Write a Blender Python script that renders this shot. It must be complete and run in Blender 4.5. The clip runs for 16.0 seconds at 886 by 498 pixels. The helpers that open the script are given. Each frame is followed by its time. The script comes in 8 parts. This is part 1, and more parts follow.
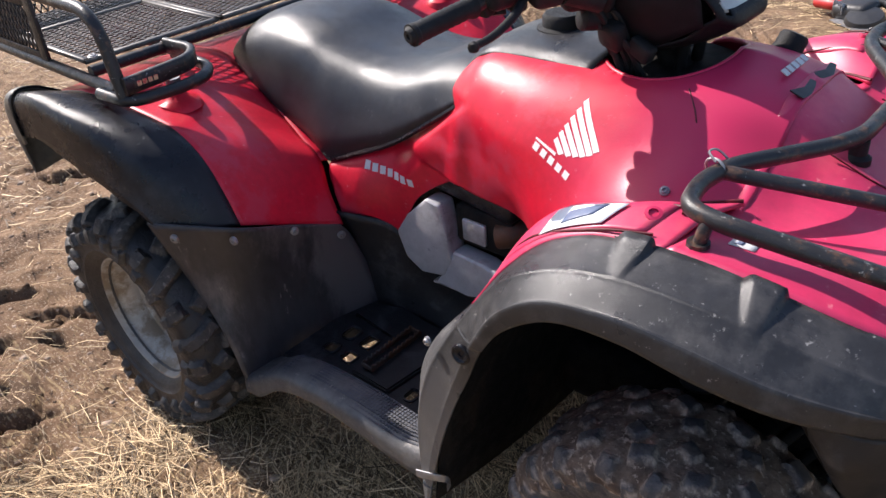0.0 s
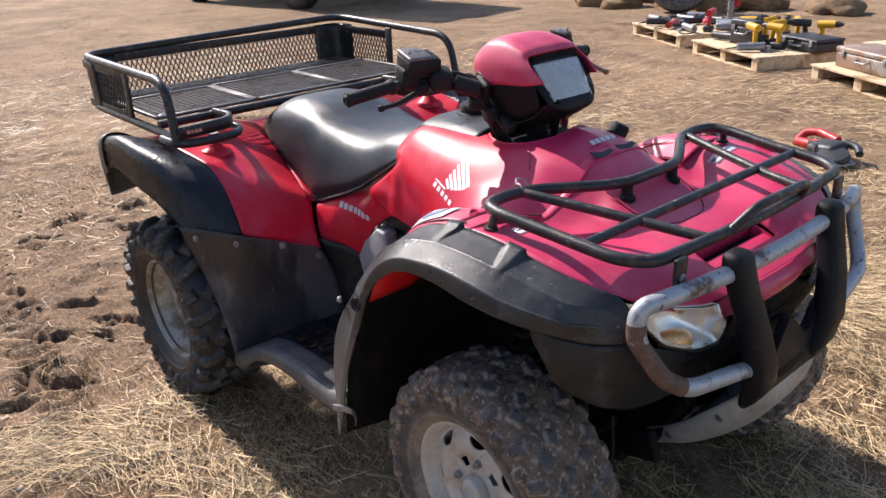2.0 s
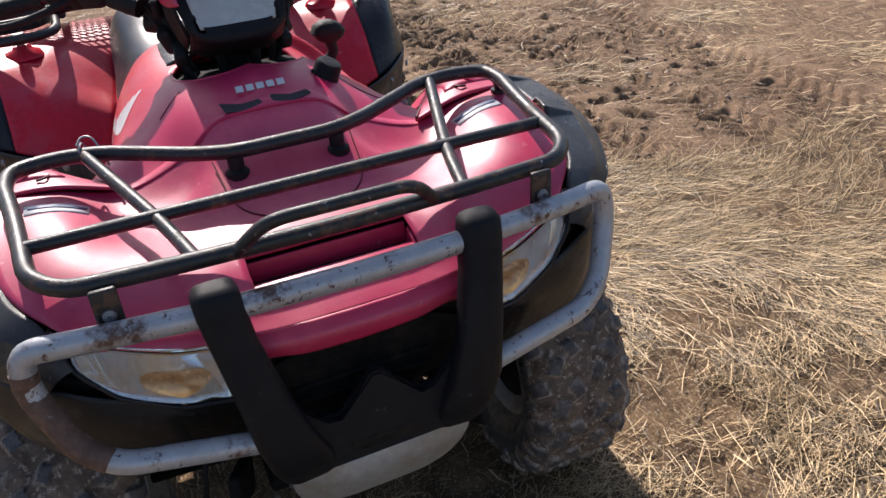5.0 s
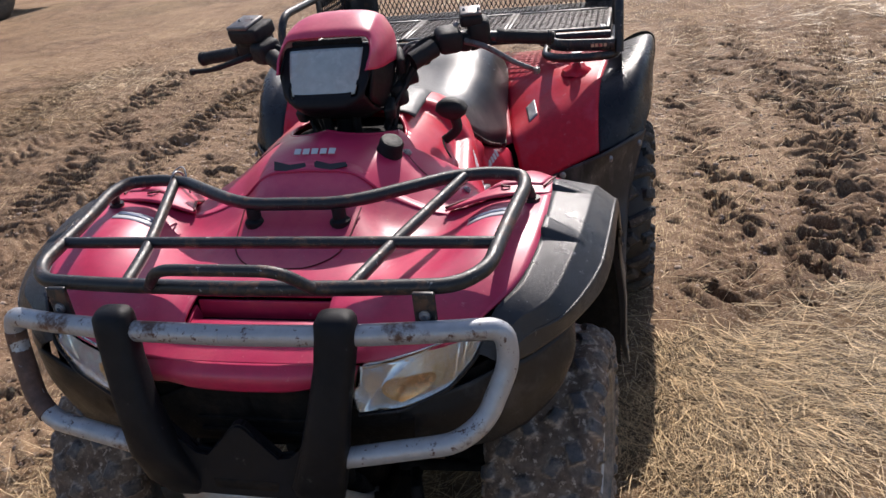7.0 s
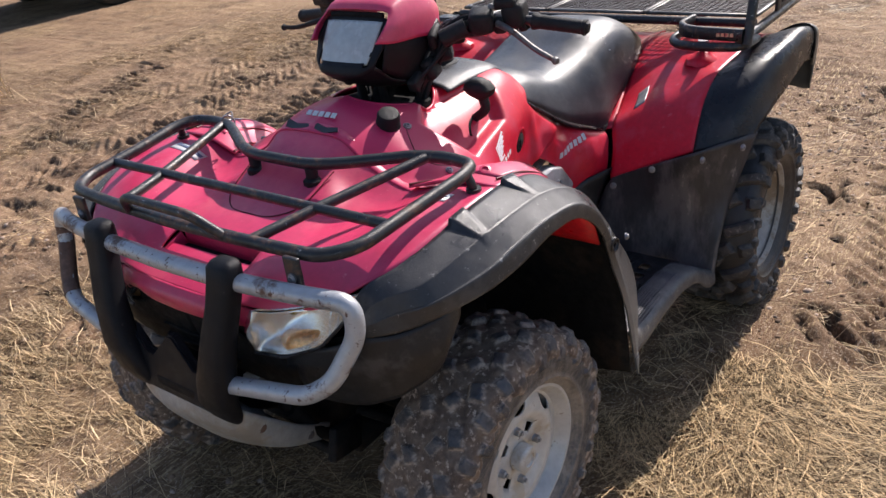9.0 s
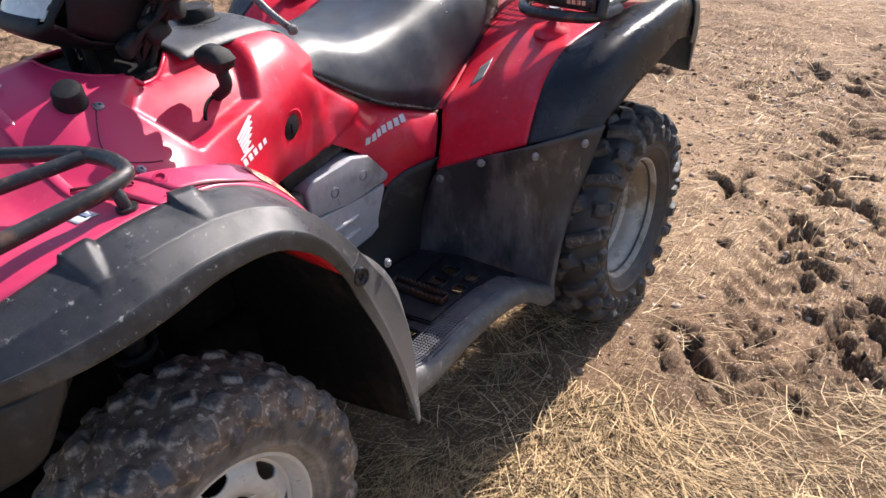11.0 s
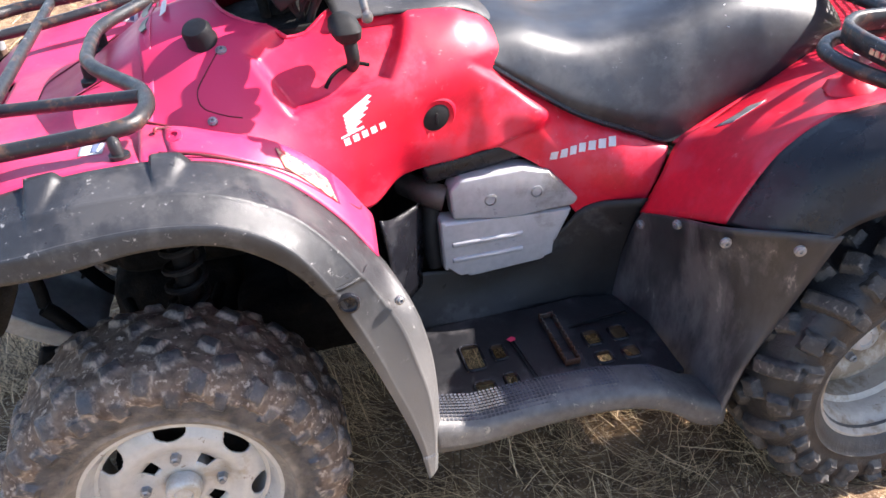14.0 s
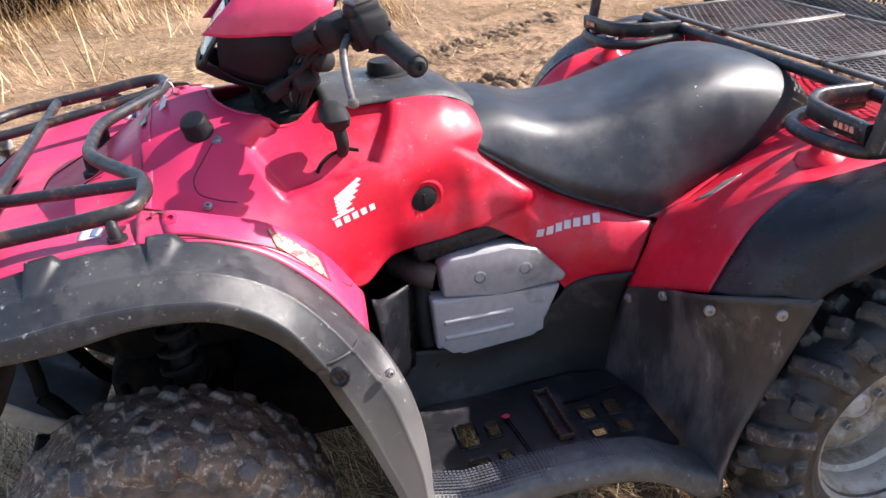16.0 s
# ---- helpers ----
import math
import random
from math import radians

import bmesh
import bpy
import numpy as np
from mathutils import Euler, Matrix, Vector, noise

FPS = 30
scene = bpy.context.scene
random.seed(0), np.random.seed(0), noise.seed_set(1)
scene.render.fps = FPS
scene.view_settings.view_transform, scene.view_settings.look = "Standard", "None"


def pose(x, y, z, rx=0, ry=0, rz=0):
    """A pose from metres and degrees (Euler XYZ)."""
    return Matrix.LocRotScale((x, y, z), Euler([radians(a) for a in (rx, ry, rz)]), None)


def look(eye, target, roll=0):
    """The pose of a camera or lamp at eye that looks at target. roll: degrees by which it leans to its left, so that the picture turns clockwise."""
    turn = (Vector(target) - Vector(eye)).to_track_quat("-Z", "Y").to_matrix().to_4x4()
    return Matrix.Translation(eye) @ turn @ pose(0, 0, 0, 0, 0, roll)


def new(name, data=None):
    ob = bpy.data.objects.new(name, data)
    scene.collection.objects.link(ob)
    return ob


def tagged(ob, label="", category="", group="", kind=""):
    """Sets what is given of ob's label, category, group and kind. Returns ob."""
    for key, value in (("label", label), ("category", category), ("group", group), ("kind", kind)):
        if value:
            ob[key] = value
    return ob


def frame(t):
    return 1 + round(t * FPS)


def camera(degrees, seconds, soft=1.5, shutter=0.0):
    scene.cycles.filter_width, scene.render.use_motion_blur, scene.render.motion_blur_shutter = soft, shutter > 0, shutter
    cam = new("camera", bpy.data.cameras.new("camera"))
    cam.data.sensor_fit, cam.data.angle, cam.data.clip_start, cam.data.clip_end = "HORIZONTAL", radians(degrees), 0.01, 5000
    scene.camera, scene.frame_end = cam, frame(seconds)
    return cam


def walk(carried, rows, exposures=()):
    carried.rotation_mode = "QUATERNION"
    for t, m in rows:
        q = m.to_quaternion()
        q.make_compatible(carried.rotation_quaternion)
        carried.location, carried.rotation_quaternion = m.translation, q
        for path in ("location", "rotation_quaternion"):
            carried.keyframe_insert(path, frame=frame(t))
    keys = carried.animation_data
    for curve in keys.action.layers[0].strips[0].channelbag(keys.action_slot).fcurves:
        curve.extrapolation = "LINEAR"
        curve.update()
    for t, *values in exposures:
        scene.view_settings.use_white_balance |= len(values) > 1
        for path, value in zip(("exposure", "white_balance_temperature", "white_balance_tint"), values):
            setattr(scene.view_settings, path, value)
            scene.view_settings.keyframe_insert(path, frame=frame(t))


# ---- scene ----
cam = camera(58.2, 16.0)

PATH = [
    (0, (1.01, -1.234, 1.402), (-0.163, -0.024, 0.324), -5.0),
    (0.5, (1.257, -1.28, 1.427), (-0.002, -0.112, 0.402), -4.0),
    (1, (1.494, -1.331, 1.423), (0.089, -0.295, 0.447), -5.4),
    (1.5, (1.617, -1.493, 1.425), (0.218, -0.406, 0.499), -4.0),
    (2, (1.712, -1.464, 1.441), (0.324, -0.258, 0.655), -2.0),
    (2.5, (1.811, -1.4, 1.419), (0.389, -0.234, 0.634), -2.3),
    (3, (1.924, -1.261, 1.397), (0.509, -0.124, 0.557), -4.7),
    (3.5, (1.916, -1.063, 1.384), (0.525, 0.06, 0.488), -5.1),
    (3.7, (1.878, -0.931, 1.381), (0.497, 0.166, 0.438), -4.9),
    (5.8, (2.099, 0.106, 1.395), (0.378, 0.301, 0.395), -4.4),
    (6, (2.144, 0.193, 1.409), (0.405, 0.252, 0.423), -4.6),
    (6.5, (2.174, 0.42, 1.426), (0.419, 0.116, 0.516), -6.9),
    (7, (1.992, 0.615, 1.423), (0.258, 0.14, 0.546), -6.8),
    (7.5, (1.886, 0.783, 1.449), (0.198, 0.134, 0.595), -6.1),
    (8, (1.802, 1.017, 1.454), (0.214, 0.115, 0.639), -6.4),
    (8.2, (1.788, 1.073, 1.459), (0.263, 0.065, 0.649), -6.5),
    (10.3, (1.6, 1.335, 1.369), (0.291, 0.231, 0.337), -5.6),
    (10.5, (1.507, 1.337, 1.363), (0.204, 0.236, 0.317), -5.4),
    (11, (1.174, 1.339, 1.344), (-0.188, 0.309, 0.303), -3.2),
    (11.5, (0.951, 1.487, 1.346), (-0.36, 0.389, 0.309), -2.0),
    (12, (0.803, 1.612, 1.361), (-0.271, 0.242, 0.376), -2.2),
    (12.5, (0.67, 1.56, 1.316), (-0.126, 0.051, 0.273), 0.1),
    (13, (0.574, 1.492, 1.307), (0.043, -0.066, 0.172), 0.2),
    (13.5, (0.46, 1.499, 1.323), (0.098, -0.109, 0.19), -2.0),
    (14, (0.456, 1.51, 1.335), (0.095, -0.119, 0.233), -3.4),
    (14.5, (0.419, 1.513, 1.338), (-0.037, -0.112, 0.266), -3.5),
    (15, (0.374, 1.563, 1.33), (-0.119, -0.085, 0.309), 0.8),
    (15.5, (0.436, 1.575, 1.336), (-0.044, -0.111, 0.374), -0.0),
    (16, (0.445, 1.561, 1.324), (0.049, -0.182, 0.427), -4.8),
]
EXPOSURE = [(0.0, 0.64), (0.5, 0.76), (1.0, 0.70), (2.0, 0.58), (3.5, 0.42), (6.0, 0.16), (7.5, 0.22), (8.2, 0.32), (10.5, 0.80), (11.0, 0.88), (12.0, 0.80), (12.5, 1.08), (13.0, 1.62), (13.5, 1.84), (14.5, 1.70), (15.5, 1.50), (16.0, 1.28)]
walk(cam, [(t, look(eye, target, roll)) for t, eye, target, roll in PATH], [(t, stops, 6450, 15) for t, stops in EXPOSURE])


from mathutils.bvhtree import BVHTree

# ---- world, sun ----
world = bpy.data.worlds.new("sky")
scene.world = world
world.use_nodes = True
wn = world.node_tree
sky = wn.nodes.new("ShaderNodeTexSky")
sky.sky_type = "NISHITA"
sky.sun_disc = False
SUN_EL, SUN_AZ = radians(40.5), radians(179.7)      # from behind the bike, towards its front
sky.sun_elevation = SUN_EL
sky.sun_rotation = radians(90) - SUN_AZ
wn.links.new(sky.outputs[0], wn.nodes["Background"].inputs[0])
wn.nodes["Background"].inputs[1].default_value = 0.125
sun = new("sun", bpy.data.lights.new("sun", "SUN"))
sun.data.energy, sun.data.angle, sun.data.color = 5.2, radians(0.55), (1.0, 0.94, 0.86)
sun_dir = Vector((math.cos(SUN_EL) * math.cos(SUN_AZ), math.cos(SUN_EL) * math.sin(SUN_AZ), math.sin(SUN_EL)))
sun.matrix_world = look(sun_dir * 30, (0, 0, 0))


# ---- materials ----
def mat(name, base, rough=0.5, metal=0.0, var=0.25, scale=9.0, bump=0.0, bump_scale=120.0, second=None, second_amt=0.0,
        second_scale=6.0, spec=0.5, fine=60.0, third=None, third_amt=0.0, third_scale=25.0, sheen=0.0, rough_var=0.15, coat=0.0, stretch=None):
    """A principled material: colour broken up at two scales, patches of a second and a third colour, fine relief."""
    m = bpy.data.materials.new(name)
    m.use_nodes = True
    nt = m.node_tree
    b = nt.nodes["Principled BSDF"]
    where = nt.nodes.new("ShaderNodeTexCoord").outputs["Object"]
    if stretch:
        mp = nt.nodes.new("ShaderNodeMapping")
        mp.inputs["Scale"].default_value = stretch
        nt.links.new(where, mp.inputs["Vector"])
        where = mp.outputs["Vector"]

    def nz(s, detail=5.0, ro=0.6):
        n = nt.nodes.new("ShaderNodeTexNoise")
        n.inputs["Scale"].default_value, n.inputs["Detail"].default_value, n.inputs["Roughness"].default_value = s, detail, ro
        nt.links.new(where, n.inputs["Vector"])
        return n.outputs["Fac"]

    def ramp(fac, lo, hi):
        r = nt.nodes.new("ShaderNodeMapRange")
        r.inputs["From Min"].default_value, r.inputs["From Max"].default_value = lo, hi
        nt.links.new(fac, r.inputs["Value"])
        return r.outputs["Result"]

    def mix(fac, a, c):
        x = nt.nodes.new("ShaderNodeMix")
        x.data_type = "RGBA"
        nt.links.new(fac, x.inputs["Factor"])
        for sock, v in ((x.inputs["A"], a), (x.inputs["B"], c)):
            if isinstance(v, tuple):
                sock.default_value = (*v, 1)
            else:
                nt.links.new(v, sock)
        return x.outputs["Result"]

    dark = tuple(max(0.0, c * (1 - var)) for c in base)
    lite = tuple(min(1.0, c * (1 + var)) for c in base)
    big = nz(scale)
    small = nz(fine, 3.0)
    add = nt.nodes.new("ShaderNodeMath")
    add.operation = "MULTIPLY_ADD"
    add.inputs[1].default_value = 0.5
    nt.links.new(small, add.inputs[0])
    hm = nt.nodes.new("ShaderNodeMath")
    hm.operation = "MULTIPLY"
    hm.inputs[1].default_value = 0.5
    nt.links.new(big, hm.inputs[0])
    nt.links.new(hm.outputs[0], add.inputs[2])
    col = mix(ramp(add.outputs[0], 0.32, 0.68), dark, lite)
    if second:
        edge = 0.62 - second_amt * 0.35
        col = mix(ramp(nz(second_scale, 7.0, 0.68), edge, edge + 0.09), col, second)
    if third:
        edge = 0.66 - third_amt * 0.35
        col = mix(ramp(nz(third_scale, 6.0, 0.75), edge, edge + 0.05), col, third)
    nt.links.new(col, b.inputs["Base Color"])
    b.inputs["Metallic"].default_value = metal
    b.inputs["Specular IOR Level"].default_value = spec
    b.inputs["Coat Weight"].default_value = coat
    rr = nt.nodes.new("ShaderNodeMapRange")
    rr.inputs["To Min"].default_value, rr.inputs["To Max"].default_value = max(0.03, rough - rough_var), min(1.0, rough + rough_var)
    rr.inputs["From Min"].default_value, rr.inputs["From Max"].default_value = 0.3, 0.7
    nt.links.new(nz(scale * 2.3, 6.0), rr.inputs["Value"])
    nt.links.new(rr.outputs["Result"], b.inputs["Roughness"])
    if sheen:
        b.inputs["Sheen Weight"].default_value = sheen
        b.inputs["Sheen Roughness"].default_value = 0.45
    if bump:
        bp = nt.nodes.new("ShaderNodeBump")
        bp.inputs["Strength"].default_value, bp.inputs["Distance"].default_value = bump, 0.004
        nt.links.new(nz(bump_scale, 4.0), bp.inputs["Height"])
        nt.links.new(bp.outputs["Normal"], b.inputs["Normal"])
    return m


RED = mat("red_plastic", (0.58, 0.011, 0.034), 0.39, var=0.16, scale=5, bump=0.06, bump_scale=260, second=(0.57, 0.034, 0.068), second_amt=0.30, second_scale=7, third=(0.60, 0.13, 0.15), third_amt=0.07,
          third_scale=52, rough_var=0.10, spec=0.42)
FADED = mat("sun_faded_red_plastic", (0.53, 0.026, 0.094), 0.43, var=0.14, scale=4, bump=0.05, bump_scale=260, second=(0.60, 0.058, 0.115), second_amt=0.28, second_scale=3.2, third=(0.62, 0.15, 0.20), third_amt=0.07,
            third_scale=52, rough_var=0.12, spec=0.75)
BLACK = mat("black_plastic", (0.009, 0.009, 0.012), 0.30, var=0.35, scale=6, bump=0.22, bump_scale=900, second=(0.024, 0.024, 0.028), second_amt=0.25, second_scale=8, third=(0.10, 0.095, 0.09), third_amt=0.03, third_scale=48, spec=0.36)
GREYBLACK = mat("weathered_black_plastic", (0.026, 0.026, 0.028), 0.37, spec=0.45, var=0.35, scale=7, bump=0.22, bump_scale=800, second=(0.055, 0.053, 0.053), second_amt=0.34,
                second_scale=9, third=(0.26, 0.25, 0.24), third_amt=0.10, third_scale=62)
FOOT = mat("grimy_black_plastic", (0.012, 0.012, 0.014), 0.42, spec=0.4, var=0.35, scale=9, bump=0.3, bump_scale=500, second=(0.042, 0.040, 0.042), second_amt=0.26, second_scale=10)
TREAD = mat("dusty_step_tread", (0.054, 0.058, 0.072), 0.5, var=0.4, scale=14, second=(0.035, 0.036, 0.042), second_amt=0.3, second_scale=16)
TAIL = mat("dust_grey_plastic", (0.105, 0.098, 0.085), 0.42, var=0.3, scale=8, bump=0.2, bump_scale=600, second=(0.060, 0.056, 0.050), second_amt=0.3, second_scale=9, third=(0.22, 0.20, 0.17), third_amt=0.12, third_scale=45)
GUARD = mat("streaked_dusty_plastic", (0.034, 0.033, 0.037), 0.45, var=0.35, scale=8, bump=0.2, bump_scale=600, second=(0.098, 0.091, 0.094), second_amt=0.40, second_scale=6, third=(0.17, 0.155, 0.15), third_amt=0.10, third_scale=24, stretch=(1, 1, 0.35))
STEP_DUST = mat("pale_dusty_step", (0.088, 0.084, 0.083), 0.5, var=0.35, scale=9, bump=0.2, bump_scale=500, second=(0.060, 0.058, 0.060), second_amt=0.34, second_scale=9, third=(0.20, 0.18, 0.155), third_amt=0.16, third_scale=40)
VINYL = mat("seat_vinyl", (0.018, 0.020, 0.025), 0.40, spec=0.55, var=0.35, scale=5, bump=0.16, bump_scale=1100, second=(0.036, 0.038, 0.042), second_amt=0.28, second_scale=7, third=(0.12, 0.12, 0.125), third_amt=0.03, third_scale=60, rough_var=0.12)


def tyre_material(name, rubber, band, mud, mud_dark, pale, dust):
    """Rubber with caked mud, pale lug edges and a dusty sidewall, laid on by the mesh's own masks."""
    m = bpy.data.materials.new(name)
    m.use_nodes = True
    nt = m.node_tree
    b = nt.nodes["Principled BSDF"]
    tc = nt.nodes.new("ShaderNodeTexCoord")

    def nz(s_, detail=6.0, ro=0.65):
        n = nt.nodes.new("ShaderNodeTexNoise")
        n.inputs["Scale"].default_value, n.inputs["Detail"].default_value, n.inputs["Roughness"].default_value = s_, detail, ro
        nt.links.new(tc.outputs["Object"], n.inputs["Vector"])
        return n.outputs["Fac"]

    def rng(f, lo, hi):
        r = nt.nodes.new("ShaderNodeMapRange")
        r.inputs["From Min"].default_value, r.inputs["From Max"].default_value = lo, hi
        nt.links.new(f, r.inputs["Value"])
        return r.outputs["Result"]

    def mask(which, f=None):
        a_ = nt.nodes.new("ShaderNodeAttribute")
        a_.attribute_name = which
        if f is None:
            return a_.outputs["Fac"]
        x = nt.nodes.new("ShaderNodeMath")
        x.operation = "MULTIPLY"
        nt.links.new(a_.outputs["Fac"], x.inputs[0])
        nt.links.new(f, x.inputs[1])
        return x.outputs[0]

    def mix(f, a_, c):
        x = nt.nodes.new("ShaderNodeMix")
        x.data_type = "RGBA"
        nt.links.new(f, x.inputs["Factor"])
        for sock, v in ((x.inputs["A"], a_), (x.inputs["B"], c)):
            if isinstance(v, tuple):
                sock.default_value = (*v, 1)
            else:
                nt.links.new(v, sock)
        return x.outputs["Result"]

    col = mix(rng(nz(22), 0.35, 0.65), rubber, band)
    col = mix(mask("side", rng(nz(16, 8, 0.72), 0.36, 0.56)), col, mix(rng(nz(55), 0.4, 0.65), dust, tuple(c * 0.6 for c in dust)))
    soil = mix(rng(nz(30, 7), 0.38, 0.62), mud_dark, mud)
    soil = mix(rng(nz(85, 5), 0.56, 0.66), soil, pale)
    col = mix(mask("mud"), col, soil)
    col = mix(mask("edge", rng(nz(40, 5), 0.42, 0.60)), col, pale)
    nt.links.new(col, b.inputs["Base Color"])
    rr = nt.nodes.new("ShaderNodeMapRange")
    rr.inputs["To Min"].default_value, rr.inputs["To Max"].default_value = 0.46, 0.90
    nt.links.new(mask("mud"), rr.inputs["Value"])
    nt.links.new(rr.outputs["Result"], b.inputs["Roughness"])
    bp = nt.nodes.new("ShaderNodeBump")
    bp.inputs["Strength"].default_value, bp.inputs["Distance"].default_value = 0.6, 0.004
    nt.links.new(nz(170, 5), bp.inputs["Height"])
    nt.links.new(bp.outputs["Normal"], b.inputs["Normal"])
    return m


RUBBER = mat("muddy_rubber", (0.045, 0.044, 0.046), 0.6, var=0.35, scale=14, bump=0.5, bump_scale=260, second=(0.155, 0.128, 0.105), second_amt=0.46, second_scale=34,
             third=(0.14, 0.12, 0.105), third_amt=0.16, third_scale=50)
RUBBER_CLEAN = mat("dusty_rubber", (0.022, 0.022, 0.023), 0.55, var=0.35, scale=14, bump=0.3, bump_scale=260, second=(0.065, 0.054, 0.043), second_amt=0.30, second_scale=11,
                   third=(0.15, 0.13, 0.11), third_amt=0.15, third_scale=50)
RIM = mat("dirty_steel_rim", (0.47, 0.46, 0.44), 0.42, 0.2, var=0.15, scale=11, bump=0.1, bump_scale=300, second=(0.38, 0.33, 0.265), second_amt=0.24, second_scale=9,
          third=(0.20, 0.155, 0.115), third_amt=0.10, third_scale=60)
RIM_REAR = mat("mud_stained_steel_rim", (0.42, 0.385, 0.335), 0.5, 0.2, var=0.2, scale=11, bump=0.1, bump_scale=300, second=(0.24, 0.19, 0.135), second_amt=0.36, second_scale=10,
               third=(0.16, 0.12, 0.09), third_amt=0.12, third_scale=60)
TUBE = mat("black_painted_tube", (0.014, 0.014, 0.015), 0.42, var=0.4, scale=20, bump=0.2, bump_scale=400, second=(0.085, 0.045, 0.028), second_amt=0.22, second_scale=28,
           third=(0.30, 0.29, 0.28), third_amt=0.10, third_scale=70)
SILVER = mat("chipped_silver_paint", (0.40, 0.41, 0.43), 0.42, 0.35, var=0.15, scale=10, bump=0.15, bump_scale=300, second=(0.11, 0.065, 0.05), second_amt=0.20,
             second_scale=13, third=(0.09, 0.05, 0.04), third_amt=0.20, third_scale=55)
SKID = mat("scuffed_aluminium", (0.36, 0.355, 0.34), 0.5, 0.3, var=0.2, scale=12, bump=0.15, bump_scale=250, second=(0.30, 0.27, 0.23), second_amt=0.25)
SHIELD = mat("grey_engine_cover", (0.40, 0.395, 0.41), 0.40, 0.15, var=0.15, scale=9, bump=0.08, bump_scale=500, second=(0.25, 0.24, 0.23), second_amt=0.2)
# near-black base puts underside shade into the colour; the brown patches are grime
DARK = mat("shade_dark_underparts", (0.009, 0.0086, 0.0086), 0.8, var=0.4, scale=18, bump=0.5, bump_scale=200, second=(0.024, 0.018, 0.014), second_amt=0.22, spec=0.15)
TYRE_FRONT = tyre_material("mud_caked_tyre", (0.024, 0.026, 0.032), (0.055, 0.057, 0.066), (0.155, 0.105, 0.073), (0.064, 0.042, 0.031), (0.42, 0.33, 0.26), (0.23, 0.20, 0.17))
TYRE_REAR = tyre_material("dusty_lugged_tyre", (0.012, 0.012, 0.014), (0.022, 0.021, 0.022), (0.082, 0.070, 0.061), (0.034, 0.030, 0.028), (0.19, 0.165, 0.14), (0.052, 0.047, 0.043))
IRON = mat("rusty_iron", (0.075, 0.060, 0.054), 0.6, 0.4, var=0.4, scale=25, bump=0.3, bump_scale=300, second=(0.12, 0.06, 0.035), second_amt=0.4)
RUST = mat("brown_rust", (0.13, 0.075, 0.055), 0.65, 0.2, var=0.35, scale=30, bump=0.3, bump_scale=300, third=(0.35, 0.34, 0.34), third_amt=0.12, third_scale=40)
GUNMETAL = mat("worn_dark_metal", (0.15, 0.14, 0.135), 0.42, 0.5, var=0.3, scale=40, bump=0.2, bump_scale=300, second=(0.08, 0.045, 0.035), second_amt=0.3, second_scale=30)
STEEL = mat("zinc_steel", (0.27, 0.27, 0.28), 0.45, 0.6, var=0.2, scale=30)
MATTBLACK = mat("matt_black_plastic", (0.009, 0.009, 0.011), 0.5, spec=0.2, var=0.3, scale=6, bump=0.25, bump_scale=900, third=(0.06, 0.057, 0.054), third_amt=0.06, third_scale=34)
GRIP = mat("rubber_grip", (0.014, 0.014, 0.015), 0.6, spec=0.25, var=0.3, scale=20, bump=0.3, bump_scale=700)
WHITE = mat("white_decal", (0.78, 0.78, 0.78), 0.45, var=0.06, scale=40, third=(0.45, 0.10, 0.12), third_amt=0.03, third_scale=90)
GREYDECAL = mat("grey_decal", (0.55, 0.55, 0.57), 0.45, var=0.1, scale=40)
BLUEDECAL = mat("blue_decal", (0.10, 0.13, 0.22), 0.45, var=0.2, scale=40)
GROOVE = mat("dark_red_groove", (0.10, 0.006, 0.012), 0.6, var=0.2, scale=30)
BLACKDECAL = mat("black_decal", (0.015, 0.012, 0.015), 0.4)
YELLOWDECAL = mat("faded_warning_decal", (0.62, 0.36, 0.22), 0.5, var=0.3, scale=60, second=(0.55, 0.06, 0.07), second_amt=0.4, second_scale=90)
AMBER = mat("amber_reflector", (0.92, 0.46, 0.20), 0.22, 0.35, var=0.25, scale=30, bump=0.4, bump_scale=70, coat=0.5)
REFLECTOR = mat("lamp_reflector", (0.95, 0.94, 0.93), 0.20, 0.75, var=0.10, scale=40, bump=0.7, bump_scale=26, rough_var=0.08, stretch=(1, 3.2, 0.6))
BRASS = mat("brass_bulb_holder", (0.80, 0.52, 0.18), 0.25, 0.9, var=0.2, scale=60)
REDGLOW = mat("red_inner_plastic", (0.60, 0.01, 0.02), 0.4)


def glass(name, tint=(1, 1, 1), rough=0.02):
    m = bpy.data.materials.new(name)
    m.use_nodes = True
    b = m.node_tree.nodes["Principled BSDF"]
    b.inputs["Base Color"].default_value = (*tint, 1)
    b.inputs["Roughness"].default_value = rough
    b.inputs["Transmission Weight"].default_value = 1.0
    b.inputs["IOR"].default_value = 1.25
    return m


LENS = glass("clear_lens", (0.97, 0.97, 0.95), 0.04)
FROST = mat("frosted_lamp_lens", (0.43, 0.45, 0.44), 0.22, var=0.14, scale=14, bump=0.2, bump_scale=90, second=(0.42, 0.40, 0.36), second_amt=0.25, coat=0.6)


MESHGREY = mat("dusty_expanded_metal", (0.115, 0.106, 0.098), 0.42, 0.2, var=0.35, scale=14, second=(0.05, 0.036, 0.028), second_amt=0.25, second_scale=12)


# ---- mesh helpers ----
def link_mesh(name, bm, material, smooth=True):
    me = bpy.data.meshes.new(name)
    bmesh.ops.recalc_face_normals(bm, faces=bm.faces)
    bm.to_mesh(me)
    bm.free()
    for mt in (material if isinstance(material, (list, tuple)) else (material,)):
        me.materials.append(mt)
    if smooth:
        for p in me.polygons:
            p.use_smooth = True
    return me


